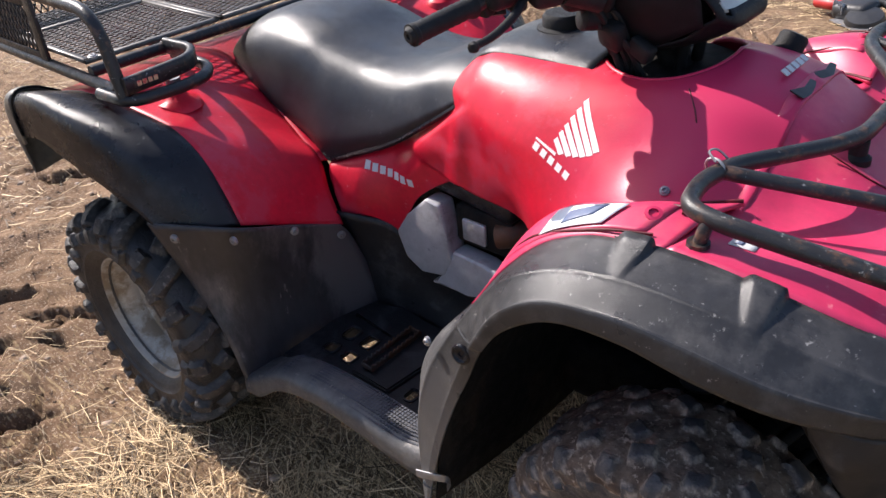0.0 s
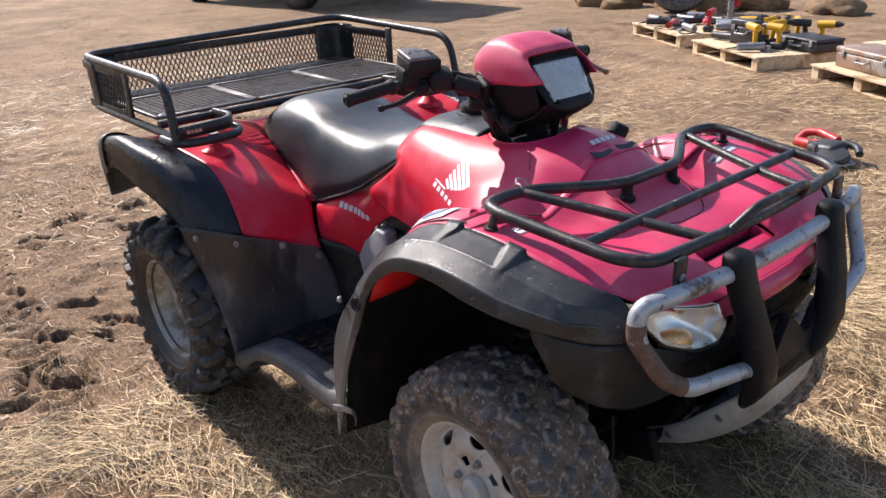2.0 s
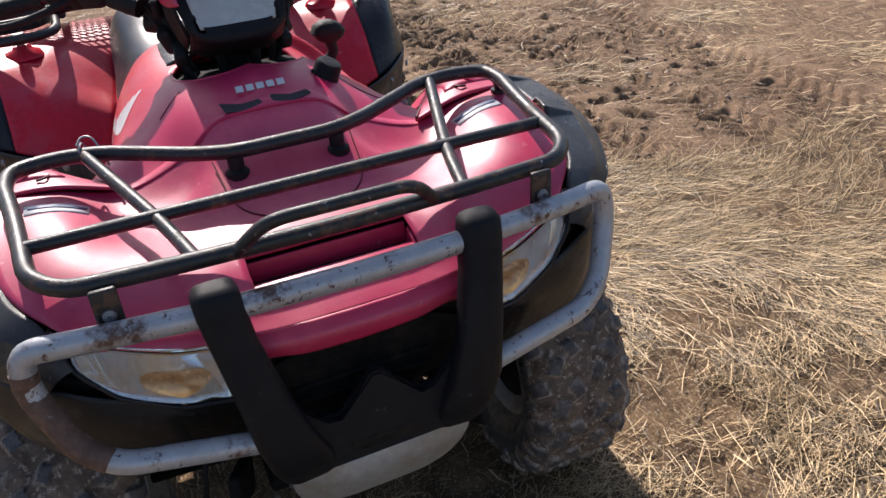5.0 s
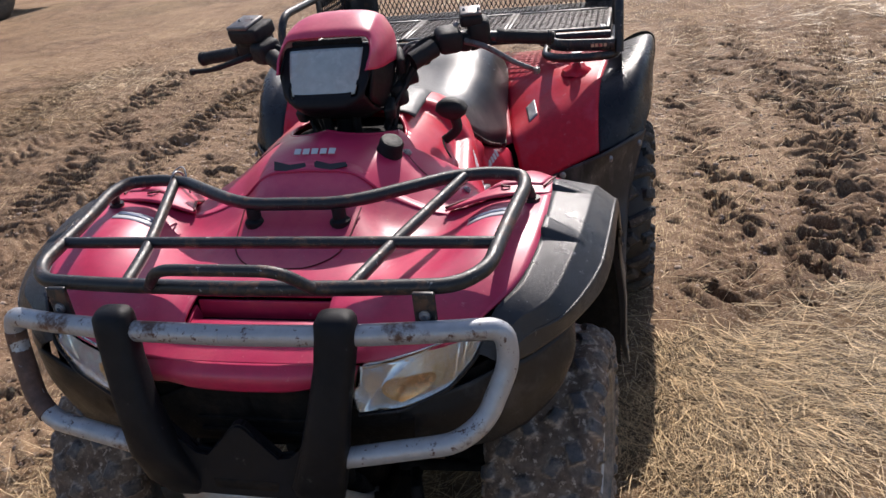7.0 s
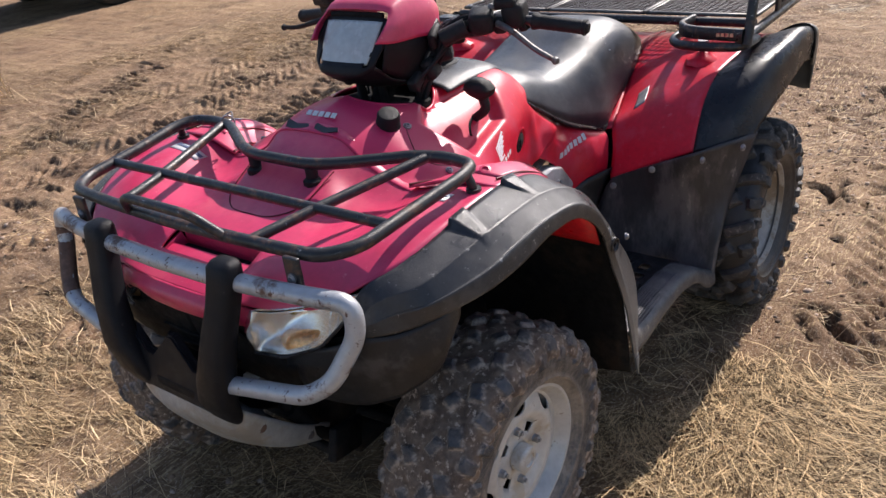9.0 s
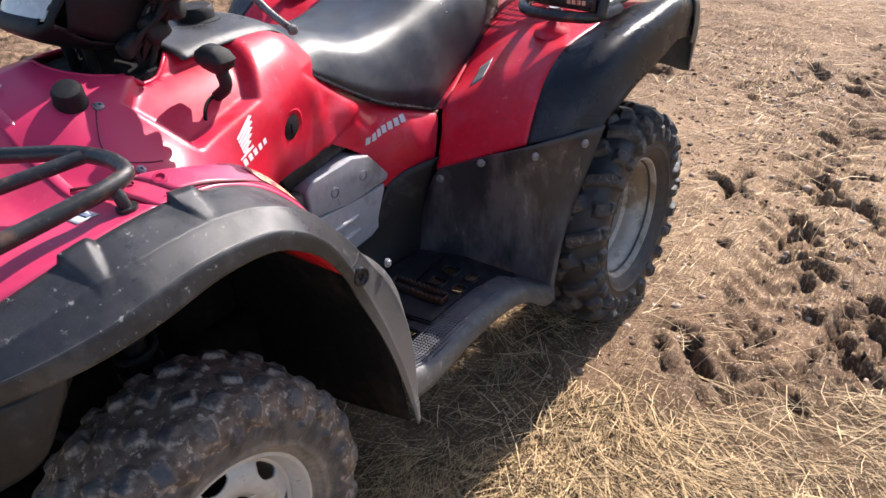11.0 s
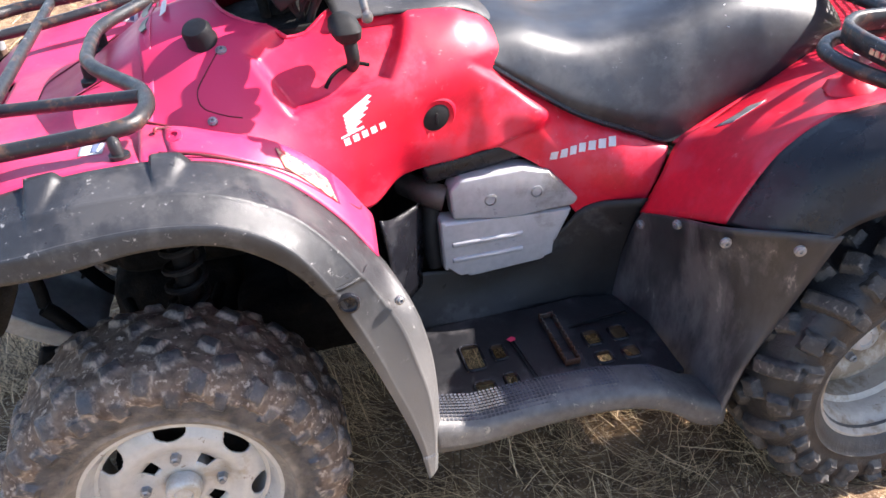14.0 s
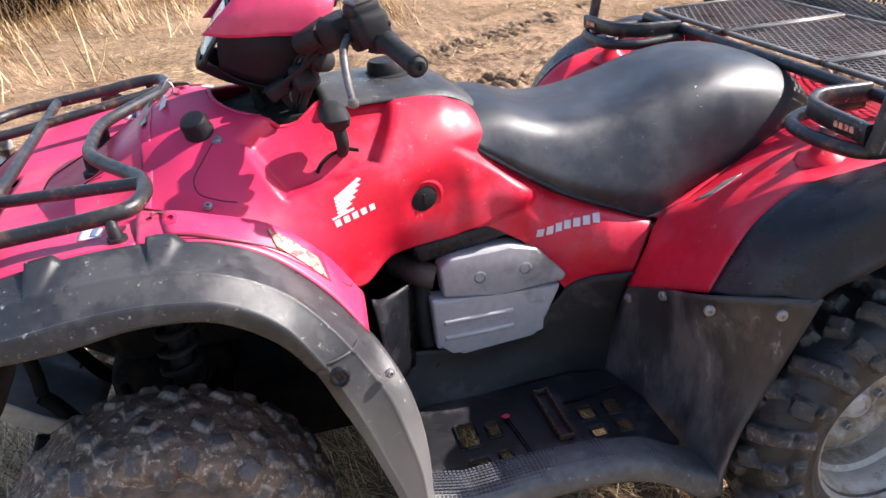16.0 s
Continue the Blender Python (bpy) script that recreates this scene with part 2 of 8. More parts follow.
def part(name, bm, material, parent, label="", smooth=True, thick=0.0, sharp=46):
    """One mesh object under a thing or a part."""
    ob = new(name, link_mesh(name, bm, material, smooth))
    ob.parent = parent
    if parent is not None and parent.type == "MESH":
        ob.matrix_parent_inverse = Matrix.Identity(4)
    if smooth and sharp:
        ob.data.set_sharp_from_angle(angle=radians(sharp))
    if thick:
        so = ob.modifiers.new("thickness", "SOLIDIFY")
        so.thickness, so.offset = thick, 0.0
    if label:
        tagged(ob, label)
    return ob


def empty(name, m, label, category, group=""):
    e = new(name)
    e.empty_display_size = 0.1
    e.matrix_world = m
    return tagged(e, label, category, group)


def cr(pts, n):
    """A Catmull-Rom curve through pts, n points, even in the index."""
    p = [Vector(q) for q in pts]
    p = [p[0] * 2 - p[1]] + p + [p[-1] * 2 - p[-2]]
    out = []
    m = len(p) - 3
    for i in range(n):
        t = i / (n - 1) * m
        k = min(int(t), m - 1)
        f = t - k
        a, b, c, d = p[k:k + 4]
        out.append(0.5 * (2 * b + (c - a) * f + (2 * a - 5 * b + 4 * c - d) * f * f + (3 * b - a - 3 * c + d) * f ** 3))
    return out


def loft(rows, nu, nv, side=1, mirror=False, deform=None, keep=None):
    """A smooth sheet through a small net of control points. side -1: mirrored in y. mirror: the net runs from y = 0 outwards on both sides."""
    rows = [cr(r, nv) for r in rows]
    cols = [cr([r[j] for r in rows], nu) for j in range(nv)]
    bm = bmesh.new()
    sides = (1, -1) if mirror else (side,)
    for s in sides:
        grid = []
        for i in range(nu):
            line = []
            for j in range(nv):
                v = cols[j][i].copy()
                if deform:
                    v = deform(v, s)
                line.append(bm.verts.new((v.x, v.y * s, v.z)))
            grid.append(line)
        for i in range(nu - 1):
            for j in range(nv - 1):
                q = (grid[i][j], grid[i + 1][j], grid[i + 1][j + 1], grid[i][j + 1])
                c = (q[0].co + q[2].co) / 2
                if keep and not keep(Vector((c.x, abs(c.y), c.z))):
                    continue
                bm.faces.new(q)
    bmesh.ops.remove_doubles(bm, verts=bm.verts, dist=0.0004)
    bmesh.ops.delete(bm, geom=[v for v in bm.verts if not v.link_faces], context="VERTS")
    return bm


def drape(tree, outline, lift, up=(0, 0, 1), n=4):
    """A thin patch over four corners, dropped along -up on a surface."""
    bm = bmesh.new()
    q = [Vector(p) for p in outline]
    up = Vector(up).normalized()
    grid = []
    for i in range(n + 1):
        line = []
        for j in range(n + 1):
            p = q[0].lerp(q[1], i / n).lerp(q[3].lerp(q[2], i / n), j / n)
            hit = tree.ray_cast(p + up * 0.3, -up)[0]
            line.append(bm.verts.new((hit if hit is not None else p) + up * lift))
        grid.append(line)
    for i in range(n):
        for j in range(n):
            bm.faces.new((grid[i][j], grid[i + 1][j], grid[i + 1][j + 1], grid[i][j + 1]))
    return bm


def tree_of(ob):
    return BVHTree.FromPolygons([v.co.copy() for v in ob.data.vertices], [tuple(p.vertices) for p in ob.data.polygons])


def add_tube(bm, pts, r, n=None, seg=10, closed=False, round_ends=True, r_end=None):
    """A round tube along a smooth line through pts."""
    p = [Vector(q) for q in pts]
    if n:
        if closed:
            ext = [p[-1]] + p + [p[0], p[1]]
            full = []
            m = len(p)
            for i in range(n):
                t = i / n * m
                k = int(t)
                f = t - k
                a, b, c, d = ext[k], ext[k + 1], ext[k + 2], ext[(k + 3)] if k + 3 < len(ext) else p[(k + 2) % m]
                full.append(0.5 * (2 * b + (c - a) * f + (2 * a - 5 * b + 4 * c - d) * f * f + (3 * b - a - 3 * c + d) * f ** 3))
            p = full
        else:
            p = cr(p, n)
    rings = []
    up = Vector((0, 0, 1))
    N = len(p)
    prev = None
    for i in range(N):
        a = p[(i - 1) % N] if closed or i else p[i]
        b = p[(i + 1) % N] if closed or i < N - 1 else p[i]
        d = (b - a).normalized()
        if prev is None:
            u = d.cross(up)
            if u.length < 0.05:
                u = d.cross(Vector((1, 0, 0)))
        else:
            u = prev - d * prev.dot(d)
        u.normalize()
        prev = u
        w = d.cross(u)
        rad = r if r_end is None else r + (r_end - r) * i / (N - 1)
        rings.append([bm.verts.new(p[i] + rad * (math.cos(2 * math.pi * k / seg) * u + math.sin(2 * math.pi * k / seg) * w)) for k in range(seg)])
    for i in range(N if closed else N - 1):
        a, b = rings[i], rings[(i + 1) % N]
        for k in range(seg):
            bm.faces.new((a[k], a[(k + 1) % seg], b[(k + 1) % seg], b[k]))
    if not closed:
        bm.faces.new(rings[0][::-1])
        bm.faces.new(rings[-1])
    return bm


def add_strap(bm, pts, w, h):
    """A flat upright bar along pts, w thick and h high."""
    p = [Vector(q) for q in pts]
    rings = []
    for i, c in enumerate(p):
        d = (p[min(i + 1, len(p) - 1)] - p[max(i - 1, 0)]).normalized()
        n = Vector((-d.y, d.x, 0)).normalized() * (w / 2)
        e = Vector((0, 0, h / 2))
        q = min(w, h) * 0.22
        ring = []
        for sn, sh in ((1, 1), (1, -1), (-1, -1), (-1, 1)):
            a, b = c + n * sn * (1 - 2 * q / w) + e * sh, c + n * sn + e * sh * (1 - 2 * q / h)
            ring += [a, b] if sn * sh > 0 else [b, a]
        rings.append([bm.verts.new(v) for v in ring])
    for a, b in zip(rings, rings[1:]):
        for k in range(8):
            bm.faces.new((a[k], a[(k + 1) % 8], b[(k + 1) % 8], b[k]))
    bm.faces.new(rings[0][::-1])
    bm.faces.new(rings[-1])
    return bm


def corner(pts, r=0.03, n=4, closed=False):
    """A polyline with its corners rounded."""
    p = [Vector(q) for q in pts]
    out = []
    N = len(p)
    for i in range(N):
        if not closed and i in (0, N - 1):
            out.append(p[i])
            continue
        a, b, c = p[i - 1], p[i], p[(i + 1) % N]
        ra = min(r, (a - b).length * 0.45, (c - b).length * 0.45)
        s, e = b + (a - b).normalized() * ra, b + (c - b).normalized() * ra
        for k in range(n + 1):
            f = k / n
            out.append(s * (1 - f) ** 2 + b * 2 * f * (1 - f) + e * f * f)
    return out


def add_box(bm, c, size, bev=0.0, m=None, seg=2):
    """A box with rounded edges, centre c, turned by the matrix m about its centre."""
    g = bmesh.ops.create_cube(bm, size=1.0)
    vs = g["verts"]
    for v in vs:
        v.co = Vector((v.co.x * size[0], v.co.y * size[1], v.co.z * size[2]))
    fs = list({f for v in vs for f in v.link_faces})
    if bev:
        es = list({e for v in vs for e in v.link_edges})
        r = bmesh.ops.bevel(bm, geom=es, offset=bev, segments=seg, affect="EDGES", profile=0.5)
        vs = list({v for f in r["faces"] for v in f.verts} | {v for v in vs if v.is_valid})
    mm = Matrix.Translation(Vector(c)) @ (m if m is not None else Matrix.Identity(4))
    for v in vs:
        if v.is_valid:
            v.co = mm @ v.co
    return bm


def add_lathe(bm, prof, m, seg=32):
    """Turns a profile of (radius, height) about the z axis of m."""
    rings = []
    for r, h in prof:
        rings.append([bm.verts.new(m @ Vector((r * math.cos(2 * math.pi * k / seg), r * math.sin(2 * math.pi * k / seg), h))) for k in range(seg)])
    for a, b in zip(rings, rings[1:]):
        for k in range(seg):
            bm.faces.new((a[k], a[(k + 1) % seg], b[(k + 1) % seg], b[k]))
    for ring, flip in ((rings[0], True), (rings[-1], False)):
        if prof[0 if flip else -1][0] > 1e-5:
            bm.faces.new(ring[::-1] if flip else ring)
    return bm


def add_sweep(bm, rows, seg=16, power=0.6):
    """A closed bar through (centre, half width in y, half depth in x) rows, with a rounded-square section in the xy plane."""
    rings = []
    for c, hy, hx in rows:
        ring = []
        for k in range(seg):
            a = 2 * math.pi * k / seg
            ca, sa = math.cos(a), math.sin(a)
            ring.append(bm.verts.new((c[0] + hx * math.copysign(abs(ca) ** power, ca), c[1] + hy * math.copysign(abs(sa) ** power, sa), c[2])))
        rings.append(ring)
    for a, b in zip(rings, rings[1:]):
        for k in range(seg):
            bm.faces.new((a[k], a[(k + 1) % seg], b[(k + 1) % seg], b[k]))
    bm.faces.new(rings[0][::-1])
    bm.faces.new(rings[-1])
    return bm


def axis(c, d):
    """A frame at c whose z axis points along d."""
    return Matrix.Translation(Vector(c)) @ Vector(d).to_track_quat("Z", "Y").to_matrix().to_4x4()


def bolt(name, c, d, r, parent, label="", material=None):
    bm = bmesh.new()
    add_lathe(bm, [(r * 1.3, -0.004), (r * 1.28, 0.0008), (r * 0.95, 0.0014), (r * 0.85, 0.0034), (r * 0.66, 0.0040), (r * 0.42, 0.0036), (r * 0.36, 0.0008), (0.0, 0.0008)], axis(c, d), 14)
    return part(name, bm, material or STEEL, parent, label)


def add_plate(bm, outline, thick, m):
    """A flat plate: a 2D outline in the xy plane of m, with its thickness along z."""
    lo = [bm.verts.new(m @ Vector((x, y, 0))) for x, y in outline]
    hi = [bm.verts.new(m @ Vector((x, y, thick))) for x, y in outline]
    n = len(lo)
    for i in range(n):
        bm.faces.new((lo[i], lo[(i + 1) % n], hi[(i + 1) % n], hi[i]))
    bm.faces.new(hi)
    bm.faces.new(lo[::-1])
    return bm


def expanded(bm, p0, eu, ev, du, dv, w, t):
    """Expanded metal: crossing slanted strips over the parallelogram p0, eu, ev; du, dv are the diamond's width and height."""
    p0, eu, ev = Vector(p0), Vector(eu), Vector(ev)
    U, V = eu.length, ev.length
    u, v = eu.normalized(), ev.normalized()
    nrm = u.cross(v).normalized()
    sl = dv / du
    for sgn in (1, -1):
        k = -int(V / dv) - 2
        while k * du < U + V / sl + du:
            a = k * du
            pts = []
            for b in (0.0, V):
                x = a + sgn * b / sl if sgn == 1 else a - b / sl
                pts.append((x, b))
            (x0, y0), (x1, y1) = pts
            k += 1
            lo, hi = 0.0, 1.0
            dx = x1 - x0
            if abs(dx) > 1e-9:
                f0, f1 = (0 - x0) / dx, (U - x0) / dx
                lo, hi = max(lo, min(f0, f1)), min(hi, max(f0, f1))
            if hi - lo < 0.01:
                continue
            q0 = p0 + u * (x0 + dx * lo) + v * (y0 + (y1 - y0) * lo)
            q1 = p0 + u * (x0 + dx * hi) + v * (y0 + (y1 - y0) * hi)
            d = (q1 - q0).normalized()
            s = d.cross(nrm) * (w / 2)
            h = nrm * (t / 2)
            ring = [[bm.verts.new(q + a2 * s + b2 * h) for a2, b2 in ((1, 1), (-1, 1), (-1, -1), (1, -1))] for q in (q0, q1)]
            for i in range(4):
                bm.faces.new((ring[0][i], ring[0][(i + 1) % 4], ring[1][(i + 1) % 4], ring[1][i]))
    return bm


def vnoise(x, y, seed):
    """Smooth value noise on arrays."""
    xi, yi = np.floor(x), np.floor(y)
    fx, fy = x - xi, y - yi
    fx, fy = fx * fx * (3 - 2 * fx), fy * fy * (3 - 2 * fy)

    def h(i, j):
        n = np.sin(i * 127.1 + j * 311.7 + seed * 74.7) * 43758.5453
        return n - np.floor(n)
    return (h(xi, yi) * (1 - fx) + h(xi + 1, yi) * fx) * (1 - fy) + (h(xi, yi + 1) * (1 - fx) + h(xi + 1, yi + 1) * fx) * fy


def fbm(x, y, seed, octaves=4):
    s, a, n = 0, 1.0, 0
    for k in range(octaves):
        s = s + a * vnoise(x * 2 ** k, y * 2 ** k, seed + k)
        n += a
        a *= 0.55
    return s / n

# ---- the quad bike ----
bike = empty("quad_bike", Matrix.Identity(4), "faded red quad bike with black flares and muddy tyres on straw", "quad bike")


def dent(v, c, r, d, hard=1.0):
    """Moves v by d where it lies within r of c, fading out; hard: the steeper the edge."""
    q = ((v.x - c[0]) / r[0]) ** 2 + ((v.y - c[1]) / r[1]) ** 2 + ((v.z - c[2]) / r[2]) ** 2
    return v + Vector(d) * math.exp(-(q * 1.6) ** hard)


# front flares: an inner edge beside the red fender, a shoulder, and the edge of the wheel arch, run from the lamp to the flap's tip
FL_IN = [(0.999, 0.378, 0.742), (0.980, 0.389, 0.768), (0.957, 0.402, 0.795), (0.90, 0.435, 0.815), (0.79, 0.458, 0.842), (0.70, 0.462, 0.853), (0.61, 0.462, 0.852), (0.53, 0.462, 0.836), (0.457, 0.462, 0.795),
         (0.388, 0.465, 0.722), (0.333, 0.475, 0.644), (0.302, 0.53, 0.60), (0.284, 0.555, 0.545), (0.273, 0.56, 0.463), (0.272, 0.562, 0.36), (0.285, 0.585, 0.262)]
FL_SH = [(1.001, 0.392, 0.738), (0.983, 0.414, 0.760), (0.957, 0.438, 0.780), (0.91, 0.485, 0.795), (0.80, 0.515, 0.823), (0.71, 0.527, 0.837), (0.61, 0.533, 0.838), (0.525, 0.537, 0.818), (0.448, 0.54, 0.772),
         (0.39, 0.548, 0.702), (0.35, 0.563, 0.633), (0.322, 0.578, 0.575), (0.305, 0.588, 0.51), (0.29, 0.588, 0.43), (0.286, 0.588, 0.34), (0.292, 0.592, 0.258)]
FL_LO = [(1.001, 0.404, 0.731), (0.983, 0.431, 0.744), (0.955, 0.457, 0.752), (0.915, 0.508, 0.765), (0.82, 0.552, 0.785), (0.73, 0.566, 0.802), (0.63, 0.572, 0.808), (0.535, 0.575, 0.792), (0.463, 0.577, 0.742),
         (0.42, 0.58, 0.675), (0.39, 0.583, 0.605), (0.362, 0.588, 0.53), (0.342, 0.592, 0.465), (0.322, 0.592, 0.40), (0.305, 0.592, 0.325), (0.298, 0.595, 0.255)]
FL_ED = [(0.999, 0.411, 0.722), (0.977, 0.442, 0.722), (0.946, 0.469, 0.723), (0.905, 0.51, 0.738), (0.83, 0.553, 0.755), (0.745, 0.57, 0.768), (0.645, 0.575, 0.783), (0.55, 0.576, 0.772), (0.474, 0.577, 0.722),
         (0.43, 0.578, 0.66), (0.403, 0.58, 0.595), (0.376, 0.585, 0.53), (0.352, 0.59, 0.46), (0.332, 0.59, 0.395), (0.312, 0.59, 0.32), (0.30, 0.594, 0.25)]


def between(a, b, f):
    return [tuple(p + (q - p) * f for p, q in zip(u, w)) for u, w in zip(a, b)]


def flare_ribs(v, s):
    """Two moulded ribs across the top, steep towards the hood and running out at the shoulder; a step at the flap's joint."""
    if v.z > 0.70:
        for x0 in (0.600, 0.765):
            b = min(1.0, max(0.0, (0.535 - v.y) / 0.080))
            d = v.x - x0 - (v.y - 0.46) * 0.15
            a = min(1.0, max(0.0, (0.010 + 0.018 * b - abs(d)) / (0.004 if d > 0 else 0.014)))
            v = v + Vector((0, 0, 0.0125)) * (a * a * (3 - 2 * a) * b)
    q = (0.666 - v.z) / 0.006
    if v.x < 0.46:
        v = v + Vector((-0.35, -0.9, 0)) * 0.004 * min(1.0, max(0.0, q)) * (1 if v.z > 0.3 else 0.3)
    return v


for s in (1, -1):
    flare = part("front_flare", loft([FL_IN, between(FL_IN, FL_SH, 0.86), FL_SH, between(FL_SH, FL_LO, 0.16), between(FL_SH, FL_LO, 0.85), FL_LO, FL_ED], 36, 430, s, deform=flare_ribs), GREYBLACK, bike,
                 "weathered black plastic wheel arch flare with a long mud flap", thick=0.005, sharp=40)
    # joint and fixings of the flap
    bm = bmesh.new()
    add_tube(bm, [(0.424, s * 0.579, 0.668), (0.40, s * 0.575, 0.668), (0.37, s * 0.556, 0.668), (0.356, s * 0.53, 0.667)], 0.0022, n=14, seg=6)
    part("seam", bm, GREYBLACK, flare)
    bm = bmesh.new()
    add_lathe(bm, [(0.017, -0.004), (0.016, 0.0015), (0.013, 0.0025), (0.0115, -0.001), (0.010, -0.002), (0.006, -0.002), (0.0055, -0.006), (0.0, -0.006)], axis((0.394, s * 0.5815, 0.642), (0.1, s, 0.08)), 20)
    part("fixing_pocket", bm, BLACK, flare)
    bolt("bolt", (0.318, s * 0.574, 0.625), (-0.3, s, 0.1), 0.006, flare)
    bolt("bolt", (0.872, s * 0.528, 0.752), (0.2, s, 0), 0.006, flare, material=BLACK)

# lower front skirt
SK = [[(0.850, 0.512, 0.738), (0.90, 0.505, 0.734), (0.946, 0.466, 0.719), (0.976, 0.439, 0.718), (0.998, 0.407, 0.718), (1.012, 0.335, 0.685), (1.035, 0.20, 0.655), (1.04, 0.10, 0.69), (1.045, 0.0, 0.70)],
      [(0.858, 0.512, 0.712), (0.905, 0.51, 0.68), (0.955, 0.462, 0.65), (0.980, 0.43, 0.642), (1.0, 0.395, 0.635), (1.018, 0.32, 0.622), (1.03, 0.20, 0.61), (1.03, 0.10, 0.62), (1.03, 0.0, 0.62)],
      [(0.865, 0.508, 0.70), (0.905, 0.495, 0.63), (0.95, 0.445, 0.585), (0.968, 0.415, 0.572), (0.985, 0.375, 0.56), (0.995, 0.30, 0.55), (1.0, 0.20, 0.545), (1.0, 0.10, 0.545), (1.0, 0.0, 0.545)]]
for s in (1, -1):
    # the skirt's recessed middle and its liner carry their shade in the near-black colour
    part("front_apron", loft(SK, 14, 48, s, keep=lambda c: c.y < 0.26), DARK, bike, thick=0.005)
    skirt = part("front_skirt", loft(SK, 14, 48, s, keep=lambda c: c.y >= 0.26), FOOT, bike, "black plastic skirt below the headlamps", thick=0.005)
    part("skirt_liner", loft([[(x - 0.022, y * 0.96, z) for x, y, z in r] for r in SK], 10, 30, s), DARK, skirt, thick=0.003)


# hood and front fenders
def hood_deform(v, s):
    v = dent(v, (0.79, 0.36, 0.83), (0.10, 0.06, 0.2), (0, 0, 0.006))
    return v


HOOD = [[(0.630, 0, 0.926), (0.630, 0.088, 0.914), (0.632, 0.15, 0.864), (0.640, 0.262, 0.822), (0.64, 0.36, 0.842), (0.64, 0.464, 0.853)],
        [(0.70, 0, 0.878), (0.70, 0.09, 0.870), (0.70, 0.16, 0.825), (0.70, 0.265, 0.806), (0.70, 0.36, 0.842), (0.70, 0.463, 0.852)],
        [(0.76, 0, 0.840), (0.76, 0.11, 0.836), (0.76, 0.185, 0.806), (0.76, 0.265, 0.808), (0.76, 0.36, 0.842), (0.76, 0.460, 0.846)],
        [(0.82, 0, 0.812), (0.82, 0.12, 0.810), (0.82, 0.19, 0.800), (0.82, 0.265, 0.812), (0.82, 0.36, 0.837), (0.82, 0.455, 0.836)],
        [(0.88, 0, 0.800), (0.88, 0.12, 0.800), (0.88, 0.19, 0.802), (0.88, 0.265, 0.814), (0.88, 0.36, 0.826), (0.88, 0.442, 0.820)],
        [(0.93, 0, 0.790), (0.93, 0.12, 0.790), (0.93, 0.18, 0.798), (0.93, 0.265, 0.808), (0.93, 0.345, 0.808), (0.925, 0.42, 0.805)],
        [(0.98, 0, 0.768), (0.98, 0.12, 0.770), (0.98, 0.18, 0.784), (0.98, 0.26, 0.787), (0.975, 0.32, 0.785), (0.965, 0.385, 0.788)],
        [(1.025, 0, 0.752), (1.025, 0.10, 0.752), (1.02, 0.16, 0.757), (1.02, 0.22, 0.762), (1.01, 0.29, 0.764), (0.985, 0.365, 0.775)],
        [(1.052, 0, 0.742), (1.05, 0.10, 0.742), (1.045, 0.155, 0.744), (1.035, 0.22, 0.745), (1.018, 0.29, 0.75), (0.99, 0.36, 0.762)]]
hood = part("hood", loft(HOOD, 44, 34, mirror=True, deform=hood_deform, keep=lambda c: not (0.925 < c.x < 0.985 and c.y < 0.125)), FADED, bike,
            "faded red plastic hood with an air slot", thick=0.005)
NOSE = [[(1.050, 0, 0.743), (1.048, 0.08, 0.743), (1.043, 0.135, 0.742), (1.036, 0.198, 0.738)],
        [(1.066, 0, 0.725), (1.064, 0.08, 0.725), (1.056, 0.14, 0.725), (1.046, 0.195, 0.714)],
        [(1.060, 0, 0.698), (1.058, 0.08, 0.700), (1.050, 0.14, 0.706), (1.040, 0.188, 0.688)]]
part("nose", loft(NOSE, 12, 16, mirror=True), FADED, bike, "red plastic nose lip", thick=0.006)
bm = bmesh.new()
add_box(bm, (0.955, 0, 0.735), (0.075, 0.25, 0.03), 0.004)
part("air_slot", bm, DARK, bike)
bm = bmesh.new()
add_box(bm, (0.923, 0, 0.766), (0.006, 0.25, 0.035), 0.001)
for s in (1, -1):
    add_box(bm, (0.955, s * 0.127, 0.752), (0.06, 0.006, 0.035), 0.001, pose(0, 0, 0, 0, 20, 0))
add_box(bm, (0.978, 0, 0.756), (0.05, 0.25, 0.006), 0.001, pose(0, 0, 0, 0, 14, 0))
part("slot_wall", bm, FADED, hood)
# lid seam in the middle of the hood
bm = bmesh.new()
P = [(0.712, 0.118), (0.80, 0.105), (0.845, 0.06), (0.852, 0.0), (0.845, -0.06), (0.80, -0.105), (0.712, -0.118)]
add_tube(bm, [(x, y, float(np.interp(x, [0.70, 0.76, 0.82, 0.88], [0.866, 0.837, 0.812, 0.801])) + 0.0015) for x, y in P], 0.0013, n=40, seg=5)
part("lid_seam", bm, GROOVE, hood)
